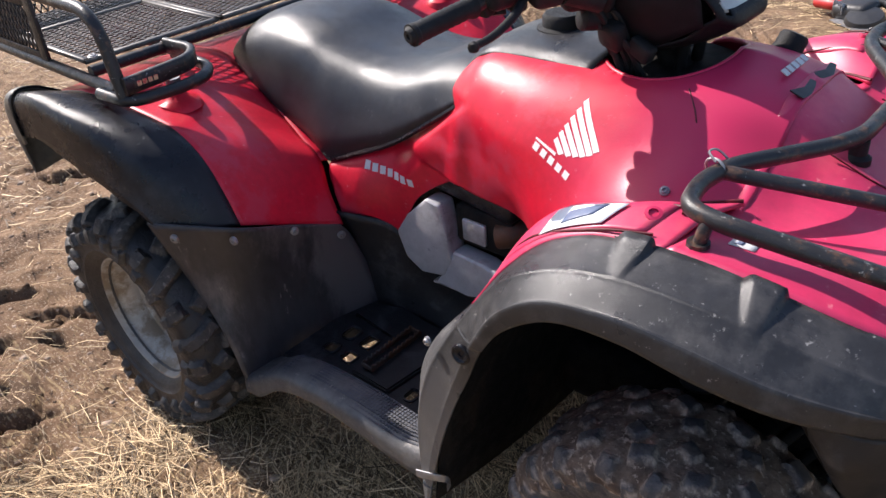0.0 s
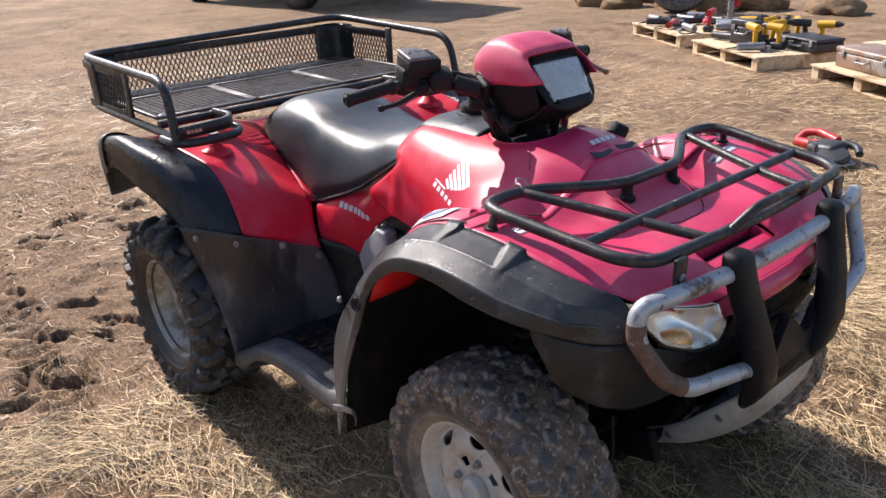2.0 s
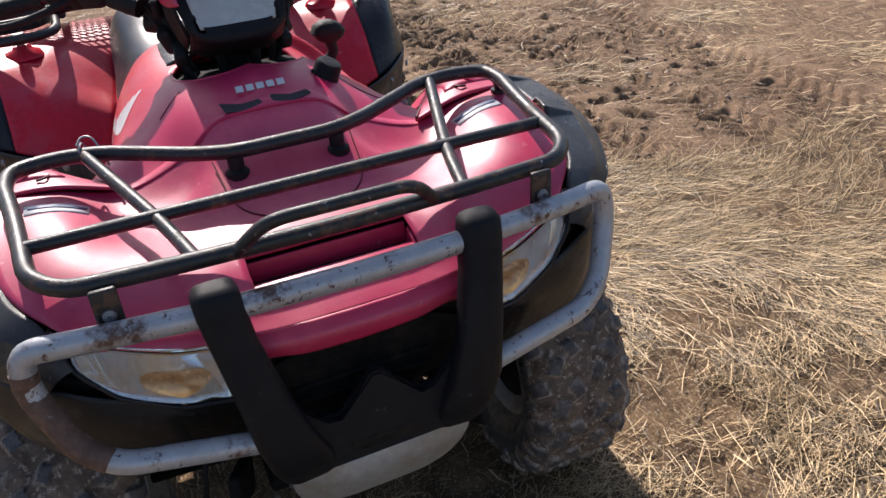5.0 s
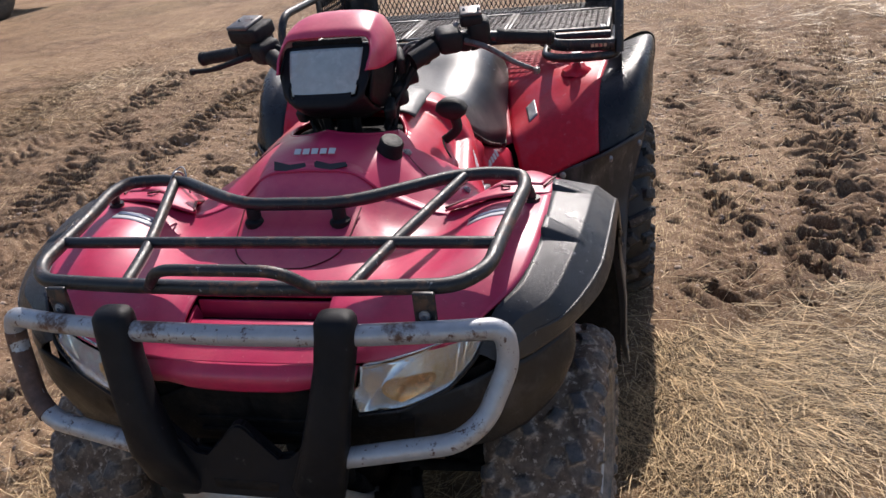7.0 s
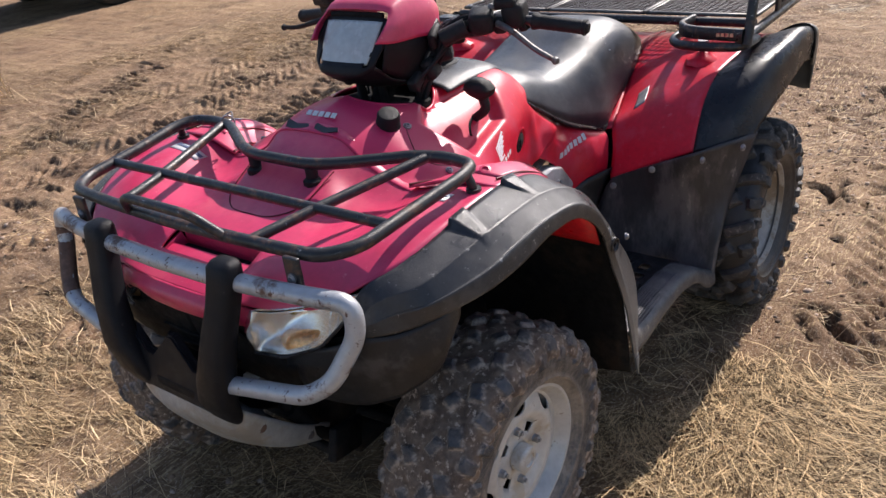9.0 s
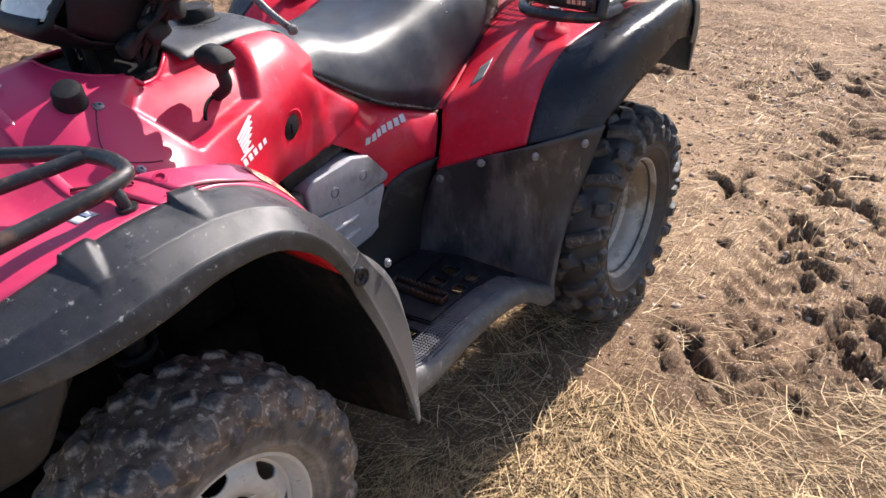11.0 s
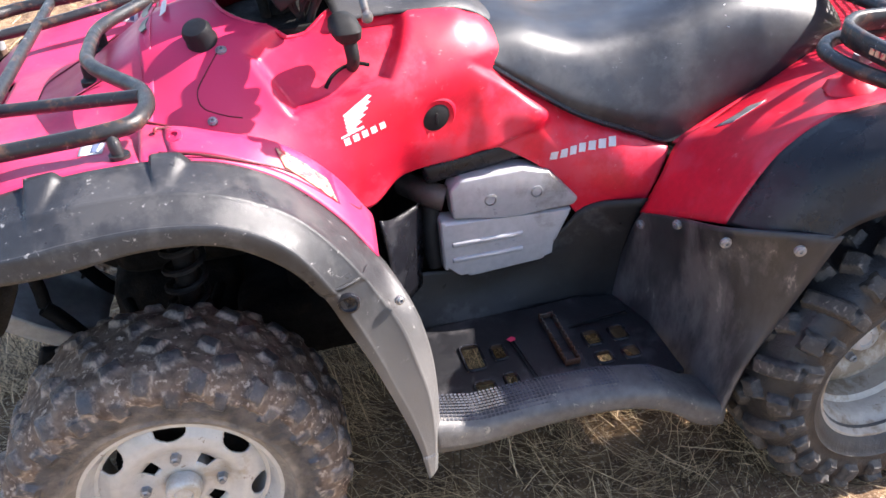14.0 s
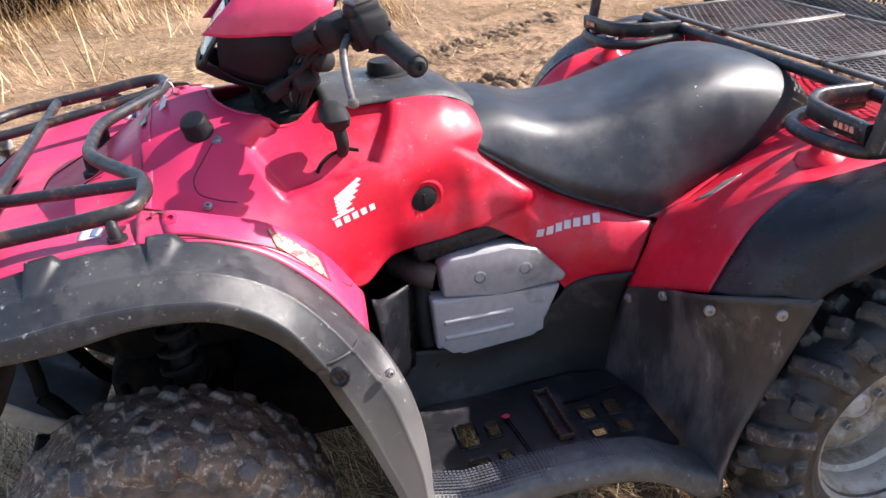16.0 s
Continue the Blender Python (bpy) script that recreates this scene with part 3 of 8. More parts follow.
# pale stickers under the rack
ht = tree_of(hood)
for s in (1, -1):
    st = part("sticker", drape(ht, [(0.695, s * 0.315, 0.84), (0.730, s * 0.318, 0.84), (0.728, s * 0.405, 0.85), (0.695, s * 0.405, 0.85)], 0.0035), GREYDECAL, hood, "pale faded sticker", thick=0.001)
    part("blue_stripe", drape(ht, [(0.704, s * 0.318, 0.84), (0.713, s * 0.320, 0.84), (0.711, s * 0.400, 0.85), (0.702, s * 0.400, 0.85)], 0.0047), BLUEDECAL, st, thick=0.001)
FEND = [[(0.655, 0.262, 0.828), (0.648, 0.36, 0.852), (0.64, 0.466, 0.853)], [(0.60, 0.292, 0.822), (0.59, 0.375, 0.857), (0.585, 0.466, 0.848)],
        [(0.545, 0.316, 0.803), (0.54, 0.39, 0.850), (0.532, 0.466, 0.837)], [(0.45, 0.322, 0.752), (0.452, 0.392, 0.818), (0.457, 0.466, 0.796)],
        [(0.375, 0.300, 0.684), (0.378, 0.385, 0.748), (0.385, 0.468, 0.722)], [(0.318, 0.268, 0.61), (0.322, 0.375, 0.652), (0.332, 0.478, 0.644)]]
for s in (1, -1):
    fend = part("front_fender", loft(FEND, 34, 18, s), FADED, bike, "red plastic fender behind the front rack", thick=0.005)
    # raised lid on the fender and its warning label
    ft = tree_of(fend)
    q = [(0.612, s * 0.342, 0.85), (0.375, s * 0.365, 0.73), (0.380, s * 0.447, 0.74), (0.600, s * 0.440, 0.85)]
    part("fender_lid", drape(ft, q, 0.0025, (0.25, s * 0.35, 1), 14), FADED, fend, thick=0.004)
    q = [(0.448, s * 0.403, 0.79), (0.378, s * 0.403, 0.72), (0.376, s * 0.440, 0.72), (0.444, s * 0.440, 0.79)]
    if s < 0:
        q = [(0.545, s * 0.385, 0.82), (0.435, s * 0.392, 0.77), (0.435, s * 0.440, 0.77), (0.535, s * 0.440, 0.83)]
    wl = part("warning_label", drape(ft, q, 0.0082, (0.25, s * 0.35, 1), 8), YELLOWDECAL if s > 0 else WHITE, fend, "worn warning label", thick=0.001)
    if s < 0:
        q = [(0.520, s * 0.395, 0.82), (0.460, s * 0.400, 0.77), (0.460, s * 0.425, 0.77), (0.512, s * 0.425, 0.83)]
        part("label_bar", drape(ft, q, 0.0095, (0.25, s * 0.35, 1), 5), BLUEDECAL, fend, thick=0.001)
    # groove round the lid, and a small moulded mark at its end
    P = [(0.608, 0.362), (0.598, 0.345), (0.52, 0.352), (0.452, 0.362), (0.384, 0.372), (0.345, 0.405), (0.372, 0.445), (0.432, 0.447), (0.532, 0.443), (0.600, 0.425)]
    up = Vector((0.25, s * 0.35, 1)).normalized()
    line = [ft.ray_cast(Vector((x, s * y, 0.80)) + up * 0.4, -up)[0] for x, y in P]
    bm = bmesh.new()
    add_tube(bm, [p + up * 0.0060 for p in line if p is not None], 0.0022, n=60, seg=6, closed=False)
    part("lid_groove", bm, GROOVE, fend)
    bm = bmesh.new()
    c = ft.ray_cast(Vector((0.578, s * 0.385, 0.80)) + up * 0.4, -up)[0]
    add_lathe(bm, [(0.012, 0.0), (0.012, 0.008), (0.007, 0.009), (0.007, 0.006), (0, 0.006)], axis(c, up), 14)
    part("moulded_mark", bm, RED, fend)
    bm = bmesh.new()
    add_tube(bm, [(0.655, s * 0.264, 0.834), (0.60, s * 0.294, 0.826), (0.545, s * 0.318, 0.807), (0.45, s * 0.324, 0.757), (0.375, s * 0.302, 0.688), (0.318, s * 0.27, 0.616)], 0.0028, n=40, seg=6)
    part("body_seam", bm, GROOVE, fend)

# tank cover with side panels
TANK = [[(0.655, 0, 0.914), (0.652, 0.086, 0.905), (0.652, 0.15, 0.856), (0.655, 0.21, 0.830), (0.657, 0.265, 0.818)],
        [(0.56, 0, 0.945), (0.56, 0.11, 0.916), (0.56, 0.19, 0.868), (0.555, 0.262, 0.832), (0.55, 0.316, 0.797)],
        [(0.45, 0, 0.945), (0.45, 0.135, 0.912), (0.45, 0.228, 0.845), (0.45, 0.285, 0.79), (0.45, 0.324, 0.738)],
        [(0.34, 0, 0.93), (0.34, 0.15, 0.905), (0.335, 0.242, 0.825), (0.33, 0.275, 0.72), (0.325, 0.272, 0.615)],
        [(0.23, 0, 0.915), (0.23, 0.15, 0.905), (0.23, 0.236, 0.82), (0.233, 0.238, 0.72), (0.236, 0.218, 0.642)],
        [(0.12, 0, 0.91), (0.12, 0.135, 0.902), (0.12, 0.206, 0.83), (0.12, 0.208, 0.74), (0.12, 0.210, 0.653)],
        [(0.075, 0, 0.895), (0.075, 0.128, 0.887), (0.073, 0.193, 0.815), (0.072, 0.205, 0.735), (0.071, 0.212, 0.662)],
        [(0.035, 0, 0.87), (0.035, 0.12, 0.862), (0.03, 0.178, 0.80), (0.03, 0.198, 0.73), (0.028, 0.211, 0.646)],
        [(-0.056, 0, 0.77), (-0.056, 0.11, 0.76), (-0.05, 0.175, 0.735), (-0.056, 0.213, 0.66), (-0.056, 0.212, 0.583)],
        [(-0.12, 0, 0.70), (-0.12, 0.11, 0.695), (-0.12, 0.182, 0.685), (-0.12, 0.225, 0.59), (-0.122, 0.212, 0.478)],
        [(-0.20, 0, 0.63), (-0.20, 0.11, 0.63), (-0.20, 0.20, 0.648), (-0.195, 0.240, 0.57), (-0.185, 0.220, 0.472)],
        [(-0.30, 0, 0.59), (-0.30, 0.12, 0.59), (-0.298, 0.222, 0.612), (-0.268, 0.248, 0.56), (-0.238, 0.255, 0.50)]]


HOLLOW = [(0.470, 0.888), (0.380, 0.935), (0.190, 0.925), (0.250, 0.838), (0.416, 0.811)]


def tank_deform(v, s):
    if s > 0:
        # hollow beside the gear lever, with straight creased edges
        sd = -1.0
        for (ax, az), (bx, bz) in zip(HOLLOW, HOLLOW[1:] + HOLLOW[:1]):
            n = math.hypot(bx - ax, bz - az)
            sd = max(sd, ((v.x - ax) * (bz - az) - (v.z - az) * (bx - ax)) / n)
        k = min(1.0, max(0.0, 0.5 - sd / 0.022))
        v = v + Vector((0.0, -0.024, -0.016)) * k * k * (3 - 2 * k) * min(1.0, max(0.0, (v.y - 0.10) / 0.045))
        v = dent(v, (0.175, 0.22, 0.745), (0.035, 0.05, 0.035), (0, -0.008, 0))
    v = dent(v, (-0.02, 0.20, 0.715), (0.09, 0.05, 0.03), (0, 0.006, 0.004))
    # the knee panel stands proud of the panel under the seat, along a crease
    if v.y > 0.15:
        edge = float(np.interp(v.z, [0.60, 0.660, 0.682, 0.700, 0.710, 0.759, 0.815, 0.90], [0.12, 0.060, -0.020, -0.050, -0.054, 0.008, 0.082, 0.19]))
        slope = 2.6 if v.z < 0.702 else 1.3
        k = min(1.0, max(0.0, (v.x - edge) / (0.013 * math.hypot(1, slope)) + 0.5))
        fade = min(1.0, max(0.0, (v.x + 0.20) / 0.08)) * min(1.0, max(0.0, (0.835 - v.z) / 0.03))
        v = v - Vector((0, 0.013, 0)) * (1 - k * k * (3 - 2 * k)) * fade
    return v


def sun_faded(m, other, x0, x1, along="X"):
    """Blends another base colour in along the bike, from x0 to x1, with an uneven edge."""
    nt = m.node_tree
    b = nt.nodes["Principled BSDF"]
    tc, sep, nz = nt.nodes.new("ShaderNodeTexCoord"), nt.nodes.new("ShaderNodeSeparateXYZ"), nt.nodes.new("ShaderNodeTexNoise")
    nz.inputs["Scale"].default_value, nz.inputs["Detail"].default_value = 6.0, 5.0
    nt.links.new(tc.outputs["Object"], sep.inputs[0])
    nt.links.new(tc.outputs["Object"], nz.inputs["Vector"])
    add, r, mx = nt.nodes.new("ShaderNodeMath"), nt.nodes.new("ShaderNodeMapRange"), nt.nodes.new("ShaderNodeMix")
    add.operation = "MULTIPLY_ADD"
    add.inputs[1].default_value = 0.16
    nt.links.new(nz.outputs["Fac"], add.inputs[0])
    nt.links.new(sep.outputs[along], add.inputs[2])
    r.inputs["From Min"].default_value, r.inputs["From Max"].default_value = x0 + 0.08, x1 + 0.08
    nt.links.new(add.outputs[0], r.inputs["Value"])
    mx.data_type = "RGBA"
    nt.links.new(r.outputs["Result"], mx.inputs["Factor"])
    nt.links.new(b.inputs["Base Color"].links[0].from_socket, mx.inputs["A"])
    mx.inputs["B"].default_value = (*other, 1)
    nt.links.new(mx.outputs["Result"], b.inputs["Base Color"])
    return m


sun_faded(RED, (0.52, 0.026, 0.092), 0.30, 0.52)
# dried dust where the wheels throw it
sun_faded(GREYBLACK, (0.125, 0.120, 0.117), 0.64, 0.46, "Z")
tank = part("tank_cover", loft(TANK, 170, 72, mirror=True, deform=tank_deform,
            keep=lambda c: ((c.x - 0.405) / 0.115) ** 2 + (c.y / 0.125) ** 2 > 1 or c.z < 0.8), RED, bike, "faded red plastic tank cover with worn side panels", thick=0.005)
# steering well rim and black console
whole = loft(TANK, 60, 30, mirror=True, deform=tank_deform)
whole_tree = BVHTree.FromBMesh(whole)
whole.free()
bm = bmesh.new()
ring = []
for k in range(40):
    a = 2 * math.pi * k / 40
    x, y = 0.405 + 0.115 * math.cos(a), 0.125 * math.sin(a)
    ring.append((x, y, whole_tree.ray_cast(Vector((x, y, 2)), Vector((0, 0, -1)))[0].z))
add_tube(bm, ring, 0.0042, seg=8, closed=True)
part("well_rim", bm, RED, tank)
bm = bmesh.new()
add_lathe(bm, [(0.118, 0.0), (0.115, -0.06), (0.05, -0.10), (0.0, -0.10)], Matrix.Translation((0.405, 0, 0.905)), 30)
part("steering_well", bm, DARK, bike, "black rubber lined steering well")
CON = [[(0.325, 0, 0.935), (0.325, 0.05, 0.933), (0.32, 0.11, 0.921), (0.318, 0.128, 0.909)], [(0.22, 0, 0.934), (0.22, 0.05, 0.932), (0.22, 0.10, 0.925), (0.22, 0.125, 0.911)],
       [(0.10, 0, 0.925), (0.10, 0.05, 0.923), (0.10, 0.095, 0.915), (0.10, 0.118, 0.903)], [(0.035, 0, 0.888), (0.035, 0.05, 0.886), (0.035, 0.085, 0.88), (0.035, 0.10, 0.87)],
       [(-0.01, 0, 0.84), (-0.01, 0.05, 0.84), (-0.01, 0.08, 0.83), (-0.01, 0.09, 0.82)]]
con = part("console_cover", loft(CON, 26, 12, mirror=True), GREYBLACK, bike, "black plastic console over the tank", thick=0.004)
bm = bmesh.new()
add_lathe(bm, [(0.050, -0.01), (0.048, 0.004), (0.038, 0.007), (0.038, 0.024), (0.033, 0.030), (0, 0.030)], Matrix.Translation((0.175, 0, 0.930)), 28)
part("fuel_cap", bm, GRIP, bike, "ribbed black fuel cap")


tank_tree = tree_of(tank)


def on_side(x, z, s, lift=0.004):
    """The place on the tank's flank at x, z, and its outward direction."""
    hit, n, _, _ = tank_tree.ray_cast(Vector((x, s * 1.0, z)), Vector((0, -s, 0)))
    n = n if n.y * s > 0 else -n
    return hit + n * lift, n


# joint line from the dash round the screw, down to the fender
for s in (1, -1):
    P = [(0.518, 0.897), (0.542, 0.874), (0.563, 0.852), (0.557, 0.836), (0.526, 0.825), (0.50, 0.818)] if s > 0 else [(0.495, 0.915), (0.520, 0.898), (0.533, 0.885)]
    bm = bmesh.new()
    add_tube(bm, [on_side(x, z, s, 0.0026)[0] for x, z in P], 0.0013, n=40, seg=5)
    part("panel_joint", bm, GROOVE, tank)
# dials, screws and caps on the flank
bm = bmesh.new()
add_lathe(bm, [(0.028, -0.006), (0.027, 0.006), (0.025, 0.010), (0.025, 0.028), (0.021, 0.035), (0.011, 0.037), (0, 0.036)], axis((0.544, 0.130, 0.905), (0.25, 0.45, 1)), 24)
part("control_dial", bm, MATTBLACK, bike, "round black control dial on the dash")
bolt("screw", (0.516, 0.160, 0.898), (0, 0.4, 1), 0.0075, tank, "steel screw")
for s in (1, -1):
    bolt("screw", (0.546, s * 0.284, 0.826), (0.1, s * 0.8, 1), 0.006, tank)
c, n = on_side(0.170, 0.745, 1, 0.002)
bm = bmesh.new()
add_lathe(bm, [(0.046, -0.008), (0.042, 0.004), (0.036, 0.007), (0.031, 0.004), (0.030, -0.004), (0.0, -0.004)], axis(c, n), 32)
part("cap_surround", bm, RED, tank)
bm = bmesh.new()
add_lathe(bm, [(0.0275, -0.003), (0.0275, 0.004), (0.023, 0.007), (0.0, 0.006)], axis(c, n), 32)
add_box(bm, c + n * 0.007, (0.006, 0.004, 0.022), 0.001)
part("side_cap", bm, GRIP, bike, "black keyed rubber cap")
# gear lever on the left flank
bm = bmesh.new()
add_tube(bm, [on_side(0.304, 0.848, 1, -0.006)[0], (0.304, 0.218, 0.872), (0.307, 0.217, 0.905)], 0.0105, n=10, seg=10, r_end=0.0125)
lever = part("gear_lever", bm, GRIP, bike, "black gear lever with a moulded knob")
bm = bmesh.new()
add_sweep(bm, [((0.309, 0.216, 0.900), 0.012, 0.012), ((0.309, 0.215, 0.910), 0.028, 0.022), ((0.312, 0.213, 0.924), 0.036, 0.027), ((0.314, 0.211, 0.938), 0.030, 0.023), ((0.315, 0.210, 0.948), 0.014, 0.012)], 18)
part("lever_knob", bm, GRIP, lever)


bm = bmesh.new()
add_tube(bm, [on_side(x, z, 1, 0.001)[0] for x, z in ((0.356, 0.823), (0.345, 0.835), (0.330, 0.844), (0.312, 0.849), (0.292, 0.850), (0.274, 0.846))], 0.0040, n=30, seg=6)
part("lever_slot", bm, DARK, tank, "dark curved slot below the gear lever")


# wing badges as plain white bars, name plates as plain bars
def flank_patch(quad, s, lift=0.0032, n=4):
    """A thin patch with four (x, z) corners laid on the flank."""
    bm = bmesh.new()
    q = [Vector(p) for p in quad]
    grid = []
    for i in range(n + 1):
        line = []
        for j in range(n + 1):
            p = q[0].lerp(q[1], i / n).lerp(q[3].lerp(q[2], i / n), j / n)
            line.append(bm.verts.new(on_side(p.x, p.y, s, lift)[0]))
        grid.append(line)
    for i in range(n):
        for j in range(n):
            bm.faces.new((grid[i][j], grid[i + 1][j], grid[i + 1][j + 1], grid[i][j + 1]))
    return bm


def badge(s, root, f, d, size, bars, half=0.0022):
    """A wing of six parallel feathers that lean back and up, over a row of bars from bars[0] to bars[1]; all in x, z."""
    root, f, d = Vector(root), Vector(f).normalized(), Vector(d)
    w = Vector((f.y, -f.x)) * half
    for k, n in enumerate((1.0, 0.92, 0.80, 0.66, 0.50, 0.32)):
        n *= size
        a = root + d * k
        b = a + f * n
        part("badge_bar", flank_patch([a - w, a + w, b + w * 1.1, b - w * 1.5 + f * 0.004], s, n=6), WHITE, tank)
    b0, b1 = Vector(bars[0]), Vector(bars[1])
    ax = (b1 - b0) / 5
    up = Vector((-ax.y, ax.x)).normalized() * 0.0058
    up = up if up.y > 0 else -up
    for k in range(5):
        a, b = b0 + ax * (k + 0.16), b0 + ax * (k + 0.80)
        part("badge_bar", flank_patch([a - up, b - up, b + up, a + up], s, n=3), WHITE, tank)
    a, b = b0 + up * 1.7, b0 + ax * 2.6 + up * 2.0
    part("badge_bar", flank_patch([a - up * 0.3, b - up * 0.3, b + up * 0.5, a + up * 0.2], s, n=4), WHITE, tank)


badge(1, (0.337, 0.790), (-0.050, 0.026), (-0.0004, -0.0060), 0.054, ((0.345, 0.748), (0.264, 0.764)))
badge(-1, (0.347, 0.886), (0.055, -0.053), (-0.0046, -0.0105), 0.078, ((0.283, 0.818), (0.372, 0.786)), 0.0036)
for s in (1, -1):
    x0, z0 = -0.062, 0.622
    for k in range(7):
        x = x0 - 0.0195 * k
        z = z0 + 0.0022 * k
        part("name_bar", flank_patch([(x + 0.005, z - 0.008), (x - 0.009, z - 0.008), (x - 0.012, z + 0.008), (x + 0.002, z + 0.008)], s), GREYDECAL, tank)
for k in range(5):
    bm = bmesh.new()
    add_box(bm, (0.606, -0.036 + 0.018 * k, 0.9365), (0.013, 0.013, 0.0018), 0.0, pose(0, 0, 0, 0, 33, 0))
    part("name_bar", bm, GREYDECAL, hood)
for y in (-0.042, 0.042):
    bm = bmesh.new()
    add_plate(bm, [(-0.012, -0.036), (0.010, -0.030), (0.014, 0.0), (0.004, 0.036), (-0.006, 0.030), (-0.002, 0.0)], 0.002, Matrix.Translation((0.640, y, 0.9195)) @ pose(0, 0, 0, 0, 30, 0))
    part("black_stripe", bm, BLACKDECAL, hood)

# rear fenders
RF = [[(-0.226, 0.275, 0.500), (-0.247, 0.40, 0.555), (-0.262, 0.505, 0.60)], [(-0.268, 0.265, 0.57), (-0.292, 0.385, 0.63), (-0.30, 0.503, 0.662)],
      [(-0.312, 0.244, 0.630), (-0.352, 0.375, 0.695), (-0.345, 0.503, 0.722)], [(-0.40, 0.225, 0.655), (-0.44, 0.362, 0.735), (-0.41, 0.507, 0.767)],
      [(-0.50, 0.205, 0.70), (-0.52, 0.36, 0.768), (-0.48, 0.516, 0.784)], [(-0.62, 0.185, 0.752), (-0.62, 0.36, 0.785), (-0.60, 0.532, 0.80)],
      [(-0.75, 0.16, 0.775), (-0.75, 0.36, 0.79), (-0.70, 0.552, 0.812)], [(-0.90, 0.15, 0.76), (-0.88, 0.36, 0.77), (-0.82, 0.56, 0.79)]]
RL_IN = [r[2] for r in RF]
RL_SH = [(-0.305, 0.575, 0.608), (-0.34, 0.588, 0.668), (-0.385, 0.60, 0.727), (-0.45, 0.618, 0.772), (-0.53, 0.635, 0.805), (-0.62, 0.648, 0.822), (-0.71, 0.655, 0.833), (-0.81, 0.655, 0.815)]
RL_ED = [(-0.372, 0.634, 0.628), (-0.40, 0.64, 0.65), (-0.44, 0.648, 0.668), (-0.49, 0.653, 0.688), (-0.56, 0.658, 0.705), (-0.64, 0.66, 0.722), (-0.72, 0.662, 0.738), (-0.82, 0.66, 0.72)]
for s in (1, -1):
    rf = part("rear_fender", loft(RF, 44, 20, s), RED, bike, "faded red plastic rear fender beside the seat", thick=0.005)
    rl = part("rear_flare", loft([RL_IN, RL_SH, RL_ED], 16, 54, s), BLACK, bike, "glossy black rear wheel arch flare", thick=0.006)
    bm = loft([[(-0.805, 0.56, 0.795), (-0.80, 0.62, 0.825), (-0.80, 0.664, 0.818), (-0.805, 0.668, 0.77), (-0.81, 0.664, 0.705)],
               [(-0.835, 0.56, 0.79), (-0.84, 0.62, 0.815), (-0.84, 0.662, 0.805), (-0.838, 0.667, 0.76), (-0.83, 0.663, 0.70)],
               [(-0.855, 0.56, 0.74), (-0.868, 0.61, 0.75), (-0.865, 0.655, 0.745), (-0.85, 0.664, 0.71), (-0.832, 0.662, 0.675)],
               [(-0.845, 0.56, 0.63), (-0.85, 0.60, 0.625), (-0.845, 0.64, 0.62), (-0.84, 0.655, 0.622), (-0.832, 0.660, 0.625)]], 16, 16, s)
    part("tail_flap", bm, TAIL, rl, "dusty black tail flap", thick=0.006)
    bm = bmesh.new()
    add_tube(bm, [(-0.80, s * 0.557, 0.797), (-0.798, s * 0.61, 0.826), (-0.798, s * 0.655, 0.825), (-0.802, s * 0.669, 0.775), (-0.808, s * 0.666, 0.727)], 0.003, n=20, seg=6)
    part("flare_joint", bm, DARK, rl)
    # dented cup under the rack's foot
    bm = bmesh.new()
    add_lathe(bm, [(0.052, -0.004), (0.046, 0.010), (0.028, 0.018), (0.020, 0.030), (0.0, 0.030)], Matrix.Translation((-0.522, s * 0.430, 0.778)), 20)
    for v in bm.verts:
        v.co += Vector((0, 0, 0.006)) * noise.noise(v.co * 40)
    cup = part("rack_cup", bm, RED, rf)
    bm = bmesh.new()
    add_lathe(bm, [(0.010, 0.0), (0.010, 0.035), (0.016, 0.037), (0.016, 0.05), (0, 0.05)], Matrix.Translation((-0.522, s * 0.430, 0.79)), 12)
    part("rack_bolt", bm, STEEL, cup)
bm = loft([[(-0.30, 0, 0.60), (-0.30, 0.15, 0.60), (-0.31, 0.246, 0.625)], [(-0.50, 0, 0.68), (-0.50, 0.12, 0.68), (-0.50, 0.207, 0.70)],
           [(-0.72, 0, 0.74), (-0.72, 0.10, 0.74), (-0.73, 0.168, 0.772)], [(-0.93, 0, 0.75), (-0.93, 0.10, 0.75), (-0.93, 0.155, 0.76)]], 16, 12, mirror=True)
part("rear_deck", bm, RED, bike, thick=0.005)
# pale data plate on the left fender
rft = tree_of([o for o in bike.children if o.name.startswith("rear_fender")][0])
bm = drape(rft, [(-0.352, 0.292, 0.672), (-0.372, 0.318, 0.690), (-0.448, 0.300, 0.7165), (-0.428, 0.272, 0.699)], 0.0034, (0.3, -0.5, 1), 6)
part("data_plate", bm, STEEL, bike, "small pale metal plate", thick=0.001)

